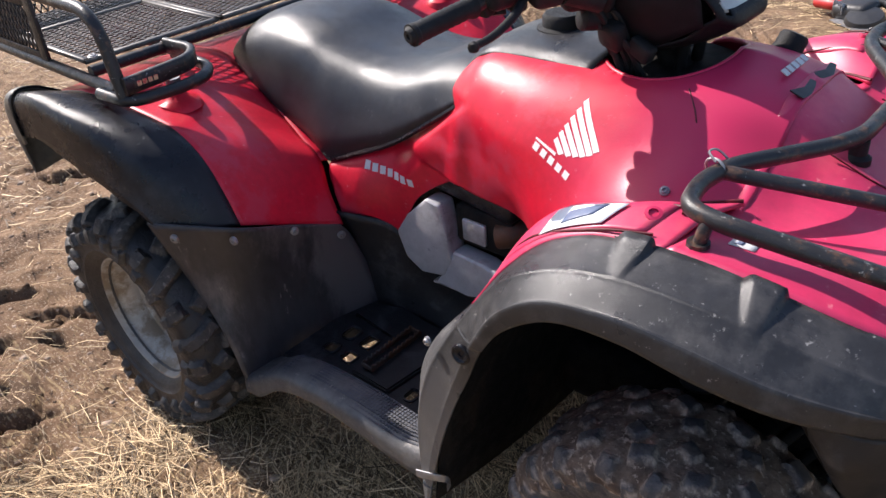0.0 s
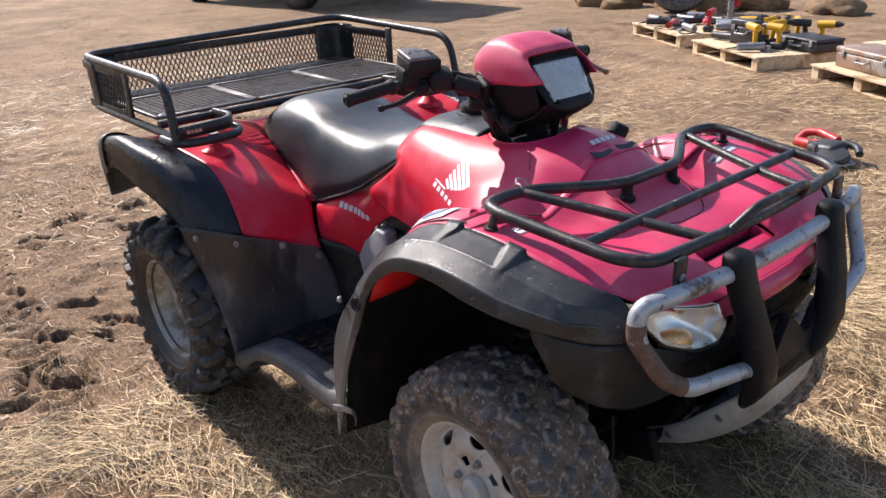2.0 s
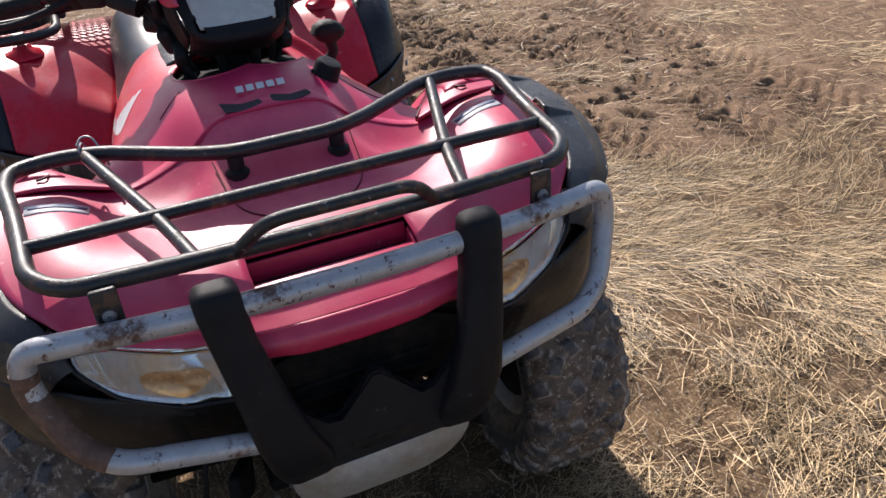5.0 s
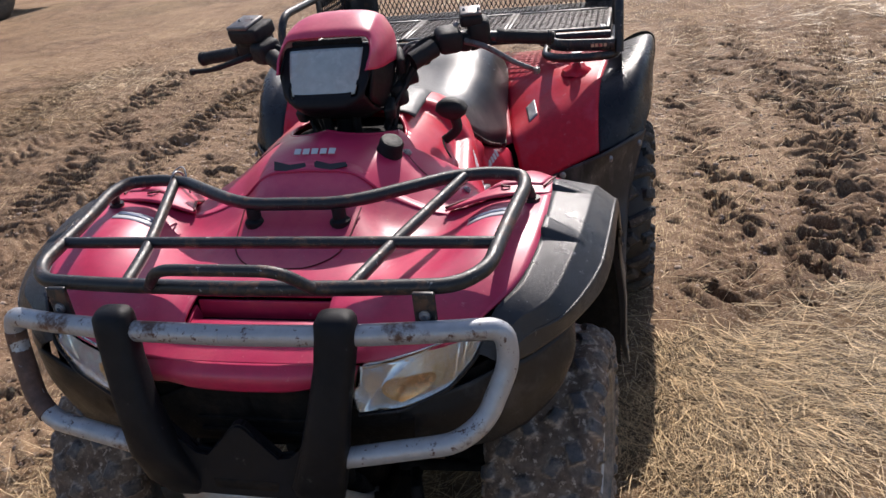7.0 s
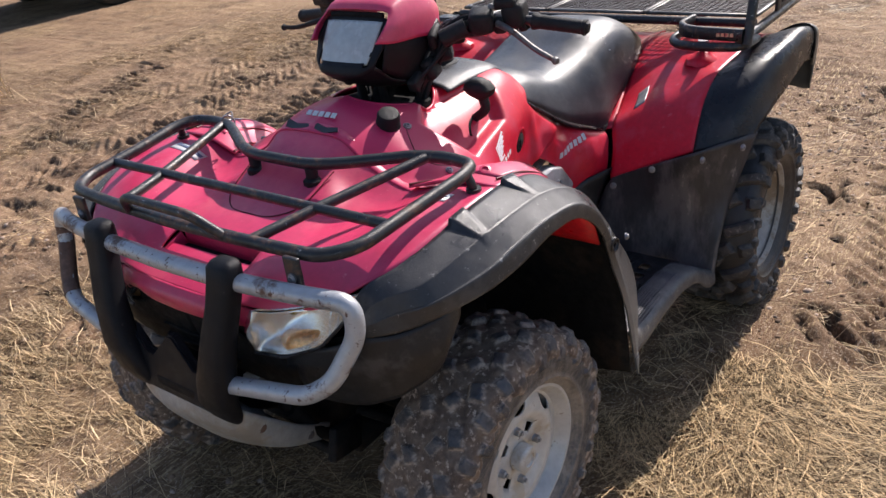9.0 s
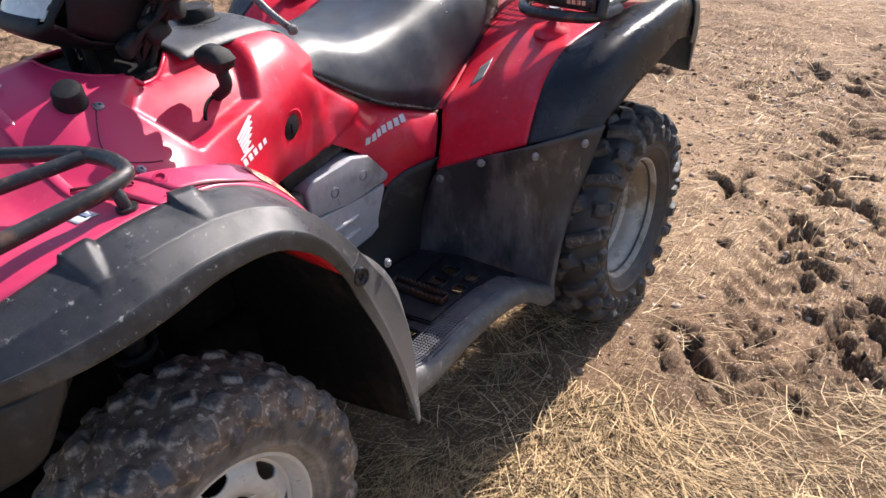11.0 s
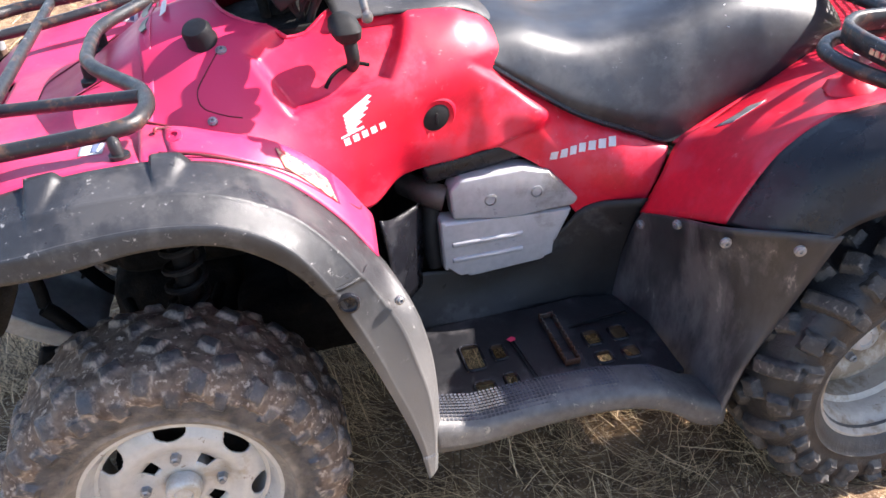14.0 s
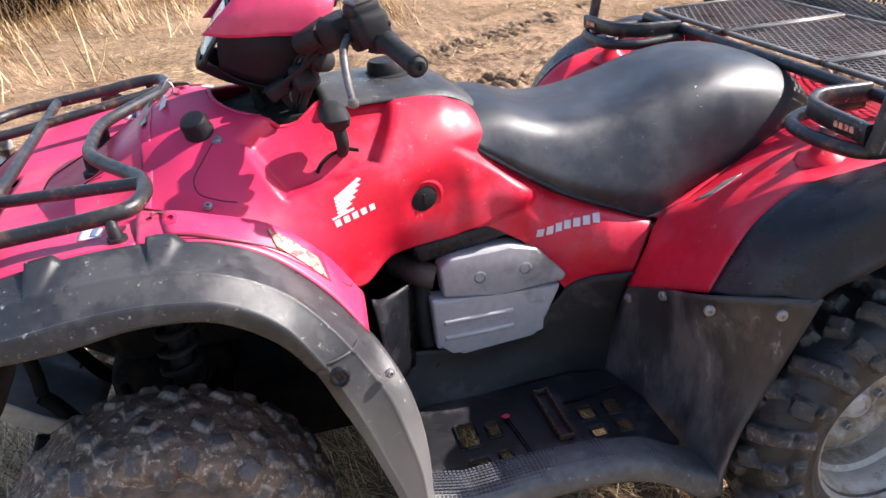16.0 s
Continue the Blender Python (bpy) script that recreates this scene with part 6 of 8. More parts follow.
    add_lathe(bm, [(0.0, -0.009), (0.007, -0.006), (0.009, 0.0), (0.007, 0.006), (0.0, 0.009)], Matrix.Translation(P[-1]), 10)
    part("brake_lever", bm, GUNMETAL if s > 0 else GRIP, bar, "dull metal brake lever" if s > 0 else "black brake lever")
    bm = bmesh.new()
    for k in range(3):
        o = 0.012 * k
        add_tube(bm, [(0.262, s * (0.235 - o), 1.072 + o), (0.30 + o, s * (0.17 - o), 1.078 - o), (0.335, s * (0.112 + o * 0.4), 1.03 - o), (0.345, s * 0.098, 0.97), (0.37, s * 0.07, 0.90)], 0.0042, n=24, seg=7)
    add_tube(bm, [(0.275, s * 0.22, 1.060), (0.30, s * 0.15, 1.03), (0.33, s * 0.11, 0.98), (0.36, s * 0.09, 0.90)], 0.0065, n=20, seg=8)
    part("control_cable", bm, GRIP, bar, "black control cables beside the lamp pod")
    bm = bmesh.new()
    add_box(bm, (0.285, s * 0.215, 1.070), (0.060, 0.055, 0.050), 0.014, pose(0, 0, 0, 0, 14, s * 28), 3)
    add_tube(bm, [(0.31, s * 0.19, 1.06), (0.345, s * 0.145, 1.04)], 0.020, seg=10)
    part("lever_perch", bm, GRIP, bar, "black lever perch and switch body")
    bm = bmesh.new()
    add_box(bm, (0.325, s * 0.112, 1.040), (0.06, 0.020, 0.04), 0.008, pose(0, 0, 0, 0, 20, s * 20), 2)
    part("bar_clamp_cover", bm, GRIP, bar)
bm = bmesh.new()
add_tube(bm, [(0.335, 0, 1.045), (0.385, 0, 0.95), (0.43, 0, 0.86)], 0.026, n=8, seg=14)
add_box(bm, (0.34, 0, 1.035), (0.06, 0.10, 0.035), 0.008)
for s in (1, -1):
    add_tube(bm, [(0.44, s * 0.035, 0.985), (0.43, s * 0.030, 0.90)], 0.010, seg=8)
add_box(bm, (0.375, 0, 0.985), (0.13, 0.15, 0.09), 0.03, seg=3)
part("steering_column", bm, DARK, bike, "black steering column")
# switch, plugs and wiring packed round the column
rnd = random.Random(12)
for s in (1, -1):
    bm = bmesh.new()
    add_lathe(bm, [(0.016, -0.03), (0.020, 0.0), (0.020, 0.022), (0.014, 0.026), (0, 0.026)], axis((0.315, s * 0.118, 1.000), (-0.5, s, 0.2)), 16)
    add_box(bm, (0.345, s * 0.108, 0.975), (0.05, 0.03, 0.05), 0.010, pose(0, 0, 0, 20, 10, s * 15))
    add_box(bm, (0.395, s * 0.098, 0.955), (0.045, 0.025, 0.03), 0.006, pose(0, 0, 0, 0, 25, s * 10))
    add_box(bm, (0.300, s * 0.150, 1.045), (0.045, 0.05, 0.045), 0.012, pose(0, 0, 0, 0, 14, s * 28))
    part("wiring_plug", bm, GRIP, bike, "black plugs and switch on the steering column")
    for k in range(7):
        bm = bmesh.new()
        a = rnd.uniform(-0.02, 0.02)
        add_tube(bm, [(0.29 + a, s * (0.17 + 0.3 * a), 1.06), (0.32 + rnd.uniform(-0.02, 0.02), s * (0.13 + rnd.uniform(-0.01, 0.015)), 1.01 + rnd.uniform(-0.01, 0.02)), (0.36 + rnd.uniform(-0.03, 0.03), s * 0.105, 0.955), (0.38 + a, s * 0.075, 0.89)], rnd.uniform(0.0025, 0.005), n=18, seg=6)
        part("wire", bm, GRIP, bike)

COWL = [[(0.450, 0, 1.124), (0.450, 0.050, 1.123), (0.448, 0.080, 1.121), (0.450, 0.090, 1.114), (0.476, 0.098, 1.094), (0.508, 0.094, 1.066)],
        [(0.430, 0, 1.139), (0.430, 0.050, 1.138), (0.429, 0.081, 1.133), (0.430, 0.094, 1.124), (0.442, 0.106, 1.095), (0.462, 0.107, 1.058)],
        [(0.37, 0, 1.156), (0.37, 0.048, 1.154), (0.37, 0.076, 1.147), (0.372, 0.092, 1.135), (0.378, 0.107, 1.100), (0.390, 0.111, 1.053)],
        [(0.31, 0, 1.148), (0.31, 0.048, 1.145), (0.31, 0.074, 1.138), (0.311, 0.087, 1.127), (0.315, 0.102, 1.096), (0.325, 0.107, 1.047)],
        [(0.262, 0, 1.116), (0.262, 0.045, 1.113), (0.266, 0.068, 1.108), (0.268, 0.078, 1.102), (0.274, 0.089, 1.088), (0.285, 0.097, 1.062)]]
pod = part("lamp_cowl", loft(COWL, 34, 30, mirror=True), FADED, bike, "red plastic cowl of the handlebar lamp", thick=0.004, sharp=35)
LP = [[(0.460, 0, 1.102), (0.460, 0.045, 1.102), (0.457, 0.079, 1.100)], [(0.496, 0, 1.062), (0.494, 0.045, 1.062), (0.487, 0.075, 1.060)], [(0.522, 0, 1.018), (0.520, 0.038, 1.019), (0.513, 0.067, 1.022)]]
part("lamp_lens", loft(LP, 14, 12, mirror=True), FROST, pod, "scratched grey lamp lens", thick=0.004)
HOU = [[(0.450, 0, 1.110), (0.450, 0.06, 1.109), (0.446, 0.090, 1.104)], [(0.488, 0, 1.06), (0.487, 0.06, 1.06), (0.480, 0.096, 1.06)], [(0.529, 0, 1.010), (0.526, 0.055, 1.011), (0.508, 0.086, 1.022)],
       [(0.520, 0, 0.992), (0.516, 0.05, 0.993), (0.490, 0.085, 1.005)], [(0.465, 0, 0.962), (0.462, 0.05, 0.963), (0.452, 0.086, 0.975)], [(0.38, 0, 0.945), (0.38, 0.05, 0.946), (0.38, 0.086, 0.957)], [(0.295, 0, 0.985), (0.295, 0.05, 0.985), (0.30, 0.085, 0.995)]]


bm = loft(HOU, 30, 12, mirror=True, keep=lambda c: not (1.022 < c.z < 1.100 and c.y < 0.072 and c.x > 0.45))
part("lamp_housing", bm, MATTBLACK, pod, "black plastic lamp housing", thick=0.004)
for s in (1, -1):
    bm = loft([[(0.450, 0.091, 1.102), (0.482, 0.098, 1.06), (0.490, 0.087, 1.002)], [(0.40, 0.104, 1.07), (0.40, 0.108, 1.03), (0.40, 0.088, 0.962)], [(0.285, 0.094, 1.075), (0.285, 0.098, 1.04), (0.298, 0.085, 0.990)]], 14, 10, s)
    part("lamp_side", bm, MATTBLACK, pod, thick=0.004)
for s in (1, -1):
    bm = bmesh.new()
    add_lathe(bm, [(0.006, 0.004), (0.0075, 0.007), (0.011, 0.007), (0.013, 0.003), (0.013, -0.006)], axis((0.335, s * 0.097, 1.008), (-0.15, s, -0.1)), 16)
    part("pod_boss", bm, GRIP, pod, "round black fixing boss")
    bm = bmesh.new()
    add_box(bm, (0.315, s * 0.104, 1.052), (0.050, 0.010, 0.030), 0.004, pose(0, 0, 0, 0, 24, s * 6), 2)
    part("pod_plug", bm, BLACK, pod, "black wiring plug on the pod")
    for k in range(4):
        bm = bmesh.new()
        o = 0.007 * k
        add_tube(bm, [(0.285, s * (0.165 - o), 1.070 - o), (0.302 + o, s * (0.128 + 0.3 * o), 1.068 - 0.6 * o), (0.318, s * 0.112, 1.040 - 1.2 * o), (0.330 + o, s * 0.106, 1.010), (0.352 + o, s * 0.092, 0.955)], 0.0034, n=20, seg=6)
        part("pod_wire", bm, GRIP if k % 2 else GUNMETAL, pod)
bm = bmesh.new()
add_box(bm, (0.448, 0, 1.112), (0.012, 0.15, 0.012), 0.003)
part("cowl_slot", bm, DARK, pod)

# ---- rear cargo rack with its basket ----
BZ = 0.838
bm = bmesh.new()
add_tube(bm, corner([(-0.56, -0.535, BZ), (-1.22, -0.530, BZ), (-1.22, 0.530, BZ), (-0.56, 0.535, BZ)], 0.06, 5), 0.0135, seg=10)
for x, z in ((-0.675, 0.856), (-1.055, 0.856)):
    add_tube(bm, [(x, -0.53, z), (x, 0.53, z)], 0.0135, seg=8)
for y in (-0.31, 0.31):
    add_tube(bm, [(-0.675, y, BZ), (-1.22, y, BZ)], 0.012, seg=8)
rr = part("rear_rack", bm, TUBE, bike, "black steel rear cargo rack with a mesh basket")
bm = bmesh.new()
TZ = 1.010
add_tube(bm, corner([(-0.515, -0.548, BZ), (-0.545, -0.545, TZ - 0.004), (-1.24, -0.538, TZ), (-1.24, 0.548, TZ + 0.020), (-0.545, 0.561, TZ - 0.002), (-0.500, 0.560, BZ)], 0.085, 8), 0.0135, seg=12)
part("top_rail", bm, TUBE, rr, "black tubular top rail")
for s in (1, -1):
    bm = bmesh.new()
    add_box(bm, (-0.875, s * 0.535, 0.925), (0.034, 0.010, 0.175), 0.003)
    part("upright", bm, TUBE, rr)
    bm = bmesh.new()
    add_box(bm, (-1.06, s * 0.537, 0.985), (0.36, 0.005, 0.030), 0.001)
    add_box(bm, (-1.06, s * 0.535, 0.850), (0.36, 0.005, 0.030), 0.001)
    part("side_plate", bm, TUBE, rr)
    bm = bmesh.new()
    expanded(bm, (-0.885, s * 0.533, 0.845), (-0.27, 0, 0), (0, 0, 0.145), 0.020, 0.040, 0.0035, 0.003)
    part("side_mesh", bm, TUBE, rr, "black expanded metal", smooth=False)
    # solid rear corner
    bm = loft([[(-1.13, 0.537, 0.83), (-1.13, 0.539, 0.92), (-1.13, 0.540, 1.005)], [(-1.20, 0.535, 0.83), (-1.205, 0.538, 0.92), (-1.21, 0.540, 1.005)],
               [(-1.225, 0.50, 0.83), (-1.232, 0.51, 0.92), (-1.24, 0.515, 1.005)], [(-1.225, 0.42, 0.83), (-1.233, 0.42, 0.92), (-1.241, 0.42, 1.005)]], 14, 8, s)
    part("corner_plate", bm, TUBE, rr, "solid black corner plate", thick=0.003)
    # flat D-shaped grab loop
    bm = bmesh.new()
    P = corner([(-0.672, s * 0.345, BZ + 0.022), (-0.560, s * 0.345, BZ + 0.026), (-0.513, s * 0.385, BZ + 0.026), (-0.503, s * 0.44, BZ + 0.026), (-0.500, s * 0.548, BZ + 0.024)], 0.04, 5)
    add_strap(bm, P, 0.017, 0.036)
    part("grab_loop", bm, TUBE, rr, "black steel grab loop")
    bm = bmesh.new()
    P = corner([(-0.672, s * 0.330, BZ - 0.002), (-0.535, s * 0.330, BZ - 0.006), (-0.482, s * 0.375, BZ - 0.006), (-0.474, s * 0.45, BZ - 0.006), (-0.490, s * 0.550, BZ - 0.006), (-0.60, s * 0.556, BZ - 0.006)], 0.05, 5)
    add_tube(bm, P, 0.013, seg=10)
    part("lower_loop", bm, TUBE, rr)
    bm = bmesh.new()
    add_box(bm, (-0.4925, s * 0.500, BZ + 0.024), (0.003, 0.060, 0.018), 0.001, pose(0, 0, 0, 0, 0, 0))
    lab = part("brand_plate", bm, BLACKDECAL, rr)
    for k in range(4):
        bm = bmesh.new()
        add_box(bm, (-0.491, s * (0.500 + 0.0125 * (k - 1.5)), BZ + 0.026), (0.003, 0.009, 0.010), 0.0)
        part("yellow_bar", bm, YELLOWDECAL, lab)
bm = bmesh.new()
add_box(bm, (-1.238, 0, 0.988), (0.004, 0.86, 0.030), 0.001)
add_box(bm, (-1.228, 0, 0.846), (0.004, 0.86, 0.026), 0.001)
part("back_plate", bm, TUBE, rr)
bm = bmesh.new()
expanded(bm, (-1.228, -0.425, 0.848), (0, 0.85, 0), (-0.010, 0, 0.135), 0.019, 0.038, 0.0035, 0.003)
part("back_mesh", bm, TUBE, rr, "black expanded metal", smooth=False)
# floor panels in angle frames
for y0, y1 in ((-0.52, -0.185), (-0.17, 0.17), (0.185, 0.52)):
    bm = bmesh.new()
    for a, b in (((-0.70, y0), (-0.70, y1)), ((-1.035, y0), (-1.035, y1)), ((-0.70, y0), (-1.035, y0)), ((-0.70, y1), (-1.035, y1))):
        c = ((a[0] + b[0]) / 2, (a[1] + b[1]) / 2, 0.872)
        add_box(bm, c, (abs(a[0] - b[0]) + 0.014, abs(a[1] - b[1]) + 0.014, 0.010), 0.002, seg=1)
    fr = part("floor_frame", bm, MESHGREY, rr)
    bm = bmesh.new()
    expanded(bm, (-0.705, y0, 0.871), (0, y1 - y0, 0), (-0.325, 0, 0), 0.042, 0.019, 0.0034, 0.003)
    part("floor_mesh", bm, MESHGREY, fr, "black expanded metal", smooth=False)
bm = bmesh.new()
expanded(bm, (-1.06, -0.52, 0.868), (0, 1.04, 0), (-0.155, 0, 0), 0.042, 0.019, 0.0034, 0.003)
part("lower_floor_mesh", bm, MESHGREY, rr, "black expanded metal", smooth=False)
for s in (1, -1):
    bolt("bolt", (-0.70, s * 0.505, 0.879), (0, 0, 1), 0.009, rr)

# ---- ground: one sheet of trodden soil to the horizon ----
def steps(lo, hi, fine, far, grow=1.22):
    """Grid lines: even between lo and hi, ever wider outside."""
    xs = list(np.arange(lo, hi + 1e-6, fine))
    d, a = fine, hi
    while a < far:
        d *= grow
        a += d
        xs.append(a)
    d, a = fine, lo
    while a > -far:
        d *= grow
        a -= d
        xs.insert(0, a)
    return np.array(xs)


def churned(x, y):
    """0 where straw lies, 1 where wheels have churned the soil bare."""
    n = fbm(x * 1.5, y * 1.5, 3) - 0.5
    left = np.clip((-0.28 - x + 0.75 * n) / 0.20 + 0.5, 0, 1) * np.clip((y - 0.45) / 0.2, 0, 1)
    right = np.clip(np.maximum(-0.45 - x, -0.98 - y - 0.25 * np.clip(x - 0.7, 0, 9)) / 0.25 + 0.5 + 3.0 * n, 0, 1) * np.clip((-0.45 - y) / 0.2, 0, 1)
    back = np.clip((-0.85 - x) / 0.25 + 2.0 * n, 0, 1)
    bare = np.maximum(np.maximum(left, right), back)
    # the far edge of the field is still under dry grass
    bare = bare * (1 - np.clip((-3.9 - y) / 0.7, 0, 1) * np.clip((x + 0.5 + 1.5 * n) / 0.6, 0, 1))
    # trodden straw left over in patches
    p = fbm(x * 0.75, y * 0.75, 14)
    return np.clip(bare - np.clip((p - 0.56) / 0.06, 0, 1) * 0.75 * np.clip((np.hypot(x + 0.8, y) - 1.7) / 0.4, 0, 1), 0, 1)


def ridged(x, y, seed, octaves=3):
    s, a, n = 0, 1.0, 0
    for k in range(octaves):
        s = s + a * (1 - np.abs(2 * vnoise(x * 2 ** k, y * 2 ** k, seed + k) - 1))
        n += a
        a *= 0.5
    return s / n


def wheel_prints():
    """Bars dug out by lugged wheels: centre, turn, length, width and depth of each."""
    g = random.Random(17)
    out = []
    # loose groups where a wheel has spun
    for cx, cy, r, n, way in ((-1.12, 1.16, 0.36, 24, 0.5), (-0.74, 1.22, 0.22, 8, -0.6), (-0.52, 0.82, 0.09, 3, 0.9), (-0.36, 1.10, 0.14, 4, 0.2), (-1.55, 0.78, 0.20, 5, -0.4), (-2.10, 1.55, 0.40, 12, 0.4),
                              (-2.60, 0.75, 0.40, 8, -0.5), (-1.30, -0.66, 0.22, 8, 0.7), (-0.95, -0.95, 0.22, 7, -0.4), (-1.70, -1.25, 0.42, 14, 0.5), (-0.60, -1.65, 0.35, 9, -0.5), (0.25, -1.75, 0.35, 8, 0.4),
                              (-2.30, -0.35, 0.40, 9, 0.6), (-2.9, -1.6, 0.5, 14, 0.3), (-0.3, -2.5, 0.4, 12, 0.3), (0.6, -2.9, 0.5, 10, 0.9), (-3.3, 1.9, 0.6, 20, 0.6), (-1.6, 2.3, 0.5, 16, -0.5), (-1.7, 1.25, 0.4, 16, 0.7), (-2.6, 1.5, 0.5, 18, -0.3), (-1.0, 1.7, 0.3, 9, 0.5)):
        for k in range(n):
            a, q = g.uniform(0, 6.28), r * math.sqrt(g.random())
            out.append((cx + q * math.cos(a), cy + q * math.sin(a), way + g.choice((0, 0, 1.25)) + g.gauss(0, 0.3), g.uniform(0.06, 0.22), g.uniform(0.018, 0.038), g.uniform(0.018, 0.040)))
    # tracks rolled over the field, bar behind bar
    for x0, y0, x1, y1, half in ((-0.9, -2.35, -4.4, -3.3, 0.13), (-0.7, -2.95, -4.2, -4.3, 0.14), (-0.5, -3.75, -3.2, -5.4, 0.14), (-1.4, -2.1, -4.2, -2.3, 0.12), (-0.9, 1.35, -3.6, 1.75, 0.12)):
        d = math.hypot(x1 - x0, y1 - y0)
        way = math.atan2(y1 - y0, x1 - x0)
        for k in range(int(d / 0.088)):
            if g.random() < 0.22:
                continue
            f = k * 0.088 / d
            for e in (-1, 1):
                o = e * half * 0.55 + g.gauss(0, 0.012)
                out.append((x0 + (x1 - x0) * f - math.sin(way) * o, y0 + (y1 - y0) * f + math.cos(way) * o, way + math.pi / 2 - e * 0.45 + g.gauss(0, 0.10), half * g.uniform(0.9, 1.5), g.uniform(0.034, 0.052), g.uniform(0.026, 0.048)))
    for k in range(430):
        out.append((g.uniform(-4.2, 1.2), g.choice((g.uniform(0.75, 2.8), g.uniform(-3.8, -0.85))), g.gauss(0.5, 0.6) + g.choice((0, 1.4)), g.uniform(0.04, 0.15), g.uniform(0.014, 0.032), g.uniform(0.012, 0.030)))
    return out


def press(X, Y):
    """How deep the prints go on the grid, and how freshly turned the soil is there."""
    dz, fresh = np.zeros_like(X), np.zeros_like(X)
    wx, wy = (fbm(X * 16, Y * 16, 101, 3) - 0.5) * 0.05, (fbm(X * 16, Y * 16, 102, 3) - 0.5) * 0.05
    for cx, cy, a, L, W, deep in wheel_prints():
        i0, i1 = np.searchsorted(gx, (cx - 0.22, cx + 0.22))
        j0, j1 = np.searchsorted(gy, (cy - 0.22, cy + 0.22))
        w = np.s_[i0:i1, j0:j1]
        x, y = X[w] + wx[w] - cx, Y[w] + wy[w] - cy
        u, v = (x * math.cos(a) + y * math.sin(a)) / (L / 2), (-x * math.sin(a) + y * math.cos(a)) / (W / 2)
        hole = np.exp(-u ** 4 - np.abs(v) ** 3)
        rim = np.exp(-u ** 4 - ((v - 2.0) / 0.9) ** 2) * 0.6 + np.exp(-((np.abs(u) - 1.35) / 0.35) ** 2 - v ** 2) * 0.3
        dz[w] += deep * (rim - hole)
        fresh[w] = np.maximum(fresh[w], np.clip(hole * 1.3 + 0.45 * rim, 0, 1) * min(1.0, deep / 0.030))
    return np.clip(dz, -0.06, 0.04), fresh


def height(x, y, dz=0.0, t=0.0):
    r = np.hypot(x, y)
    fade = np.clip(1 - r / 60, 0, 1)
    c = churned(x, y)
    near = np.clip((np.hypot(x / 1.5, y) - 0.55) / 0.5, 0.12, 1)
    z = (fbm(x * 0.7, y * 0.7, 11) - 0.5) * 0.07 * np.clip((r - 0.6) / 1.8, 0.1, 1)
    z = z + (fbm(x * 5, y * 5, 21) - 0.5) * 0.030 * (0.4 + c) * near
    z = z + (ridged(x * 9, y * 9, 61) - 0.5) * (0.010 + 0.008 * c) * near
    z = z + (fbm(x * 24, y * 24, 31, 3) - 0.5) * (0.012 + 0.003 * c + 0.034 * t) + near * dz * np.clip(c * 2, 0.25, 1)
    rough = np.clip((-1.7 - y) / 0.5, 0, 1) * np.clip((7 - r) / 3, 0, 1) * np.clip((1.5 - x) / 0.6, 0, 1)
    z = z + rough * ((ridged(x * 5.5, y * 1.9, 81) - 0.5) * 0.055 + (fbm(x * 3, y * 3, 85) - 0.5) * 0.06)
    # ruts with lug prints, running along beside the bike and behind it
    for y0, w, ph in ((1.05, 0.11, 0.0), (1.55, 0.12, 0.4), (-1.42, 0.12, 0.2), (-1.02, 0.10, 0.7), (-2.25, 0.13, 0.5), (-3.1, 0.2, 0.1), (-3.9, 0.2, 0.6), (2.1, 0.14, 0.3), (2.7, 0.2, 0.9)):
        yc = y0 + 0.10 * np.sin(x * 0.9 + ph * 5) + 0.12 * x * (0.2 if y0 > 0 else -0.15)
        band = np.exp(-((y - yc) / w) ** 4) * np.clip(c * 1.5, 0, 1)
        lug = np.sin((x + np.abs(y - yc) * 0.9) * 2 * math.pi / 0.085 + ph + 2.5 * (fbm(x * 3, y * 3, 71) - 0.5)) * 0.5 + 0.5
        z = z + band * (-0.012 + 0.024 * np.clip(lug * 1.8 - 0.5, 0, 1) * (0.3 + 0.9 * fbm(x * 4, y * 4, 77)))
    return z * fade


gx, gy = steps(-4.6, 1.9, 0.0142, 400, 1.06), steps(-4.4, 3.0, 0.0142, 400, 1.06)
X, Y = np.meshgrid(gx, gy, indexing="ij")
DZ, FRESH = press(X, Y)
FRESH *= np.clip(churned(X, Y) * 2, 0, 1)
Z = height(X, Y, DZ, FRESH)
nx, ny = X.shape
idx = np.arange(nx * ny).reshape(nx, ny)
quads = np.stack([idx[:-1, :-1], idx[1:, :-1], idx[1:, 1:], idx[:-1, 1:]], -1).reshape(-1, 4)


def on_sheet(F, x, y):
    """A field of the sheet, between its grid lines."""
    i = np.clip(np.searchsorted(gx, x) - 1, 0, nx - 2)
    j = np.clip(np.searchsorted(gy, y) - 1, 0, ny - 2)
    u, w = (x - gx[i]) / (gx[i + 1] - gx[i]), (y - gy[j]) / (gy[j + 1] - gy[j])
    return (F[i, j] * (1 - u) + F[i + 1, j] * u) * (1 - w) + (F[i, j + 1] * (1 - u) + F[i + 1, j + 1] * u) * w


def ground_z(x, y):
    return on_sheet(Z, x, y)


def turned(x, y):
    return on_sheet(FRESH, x, y)


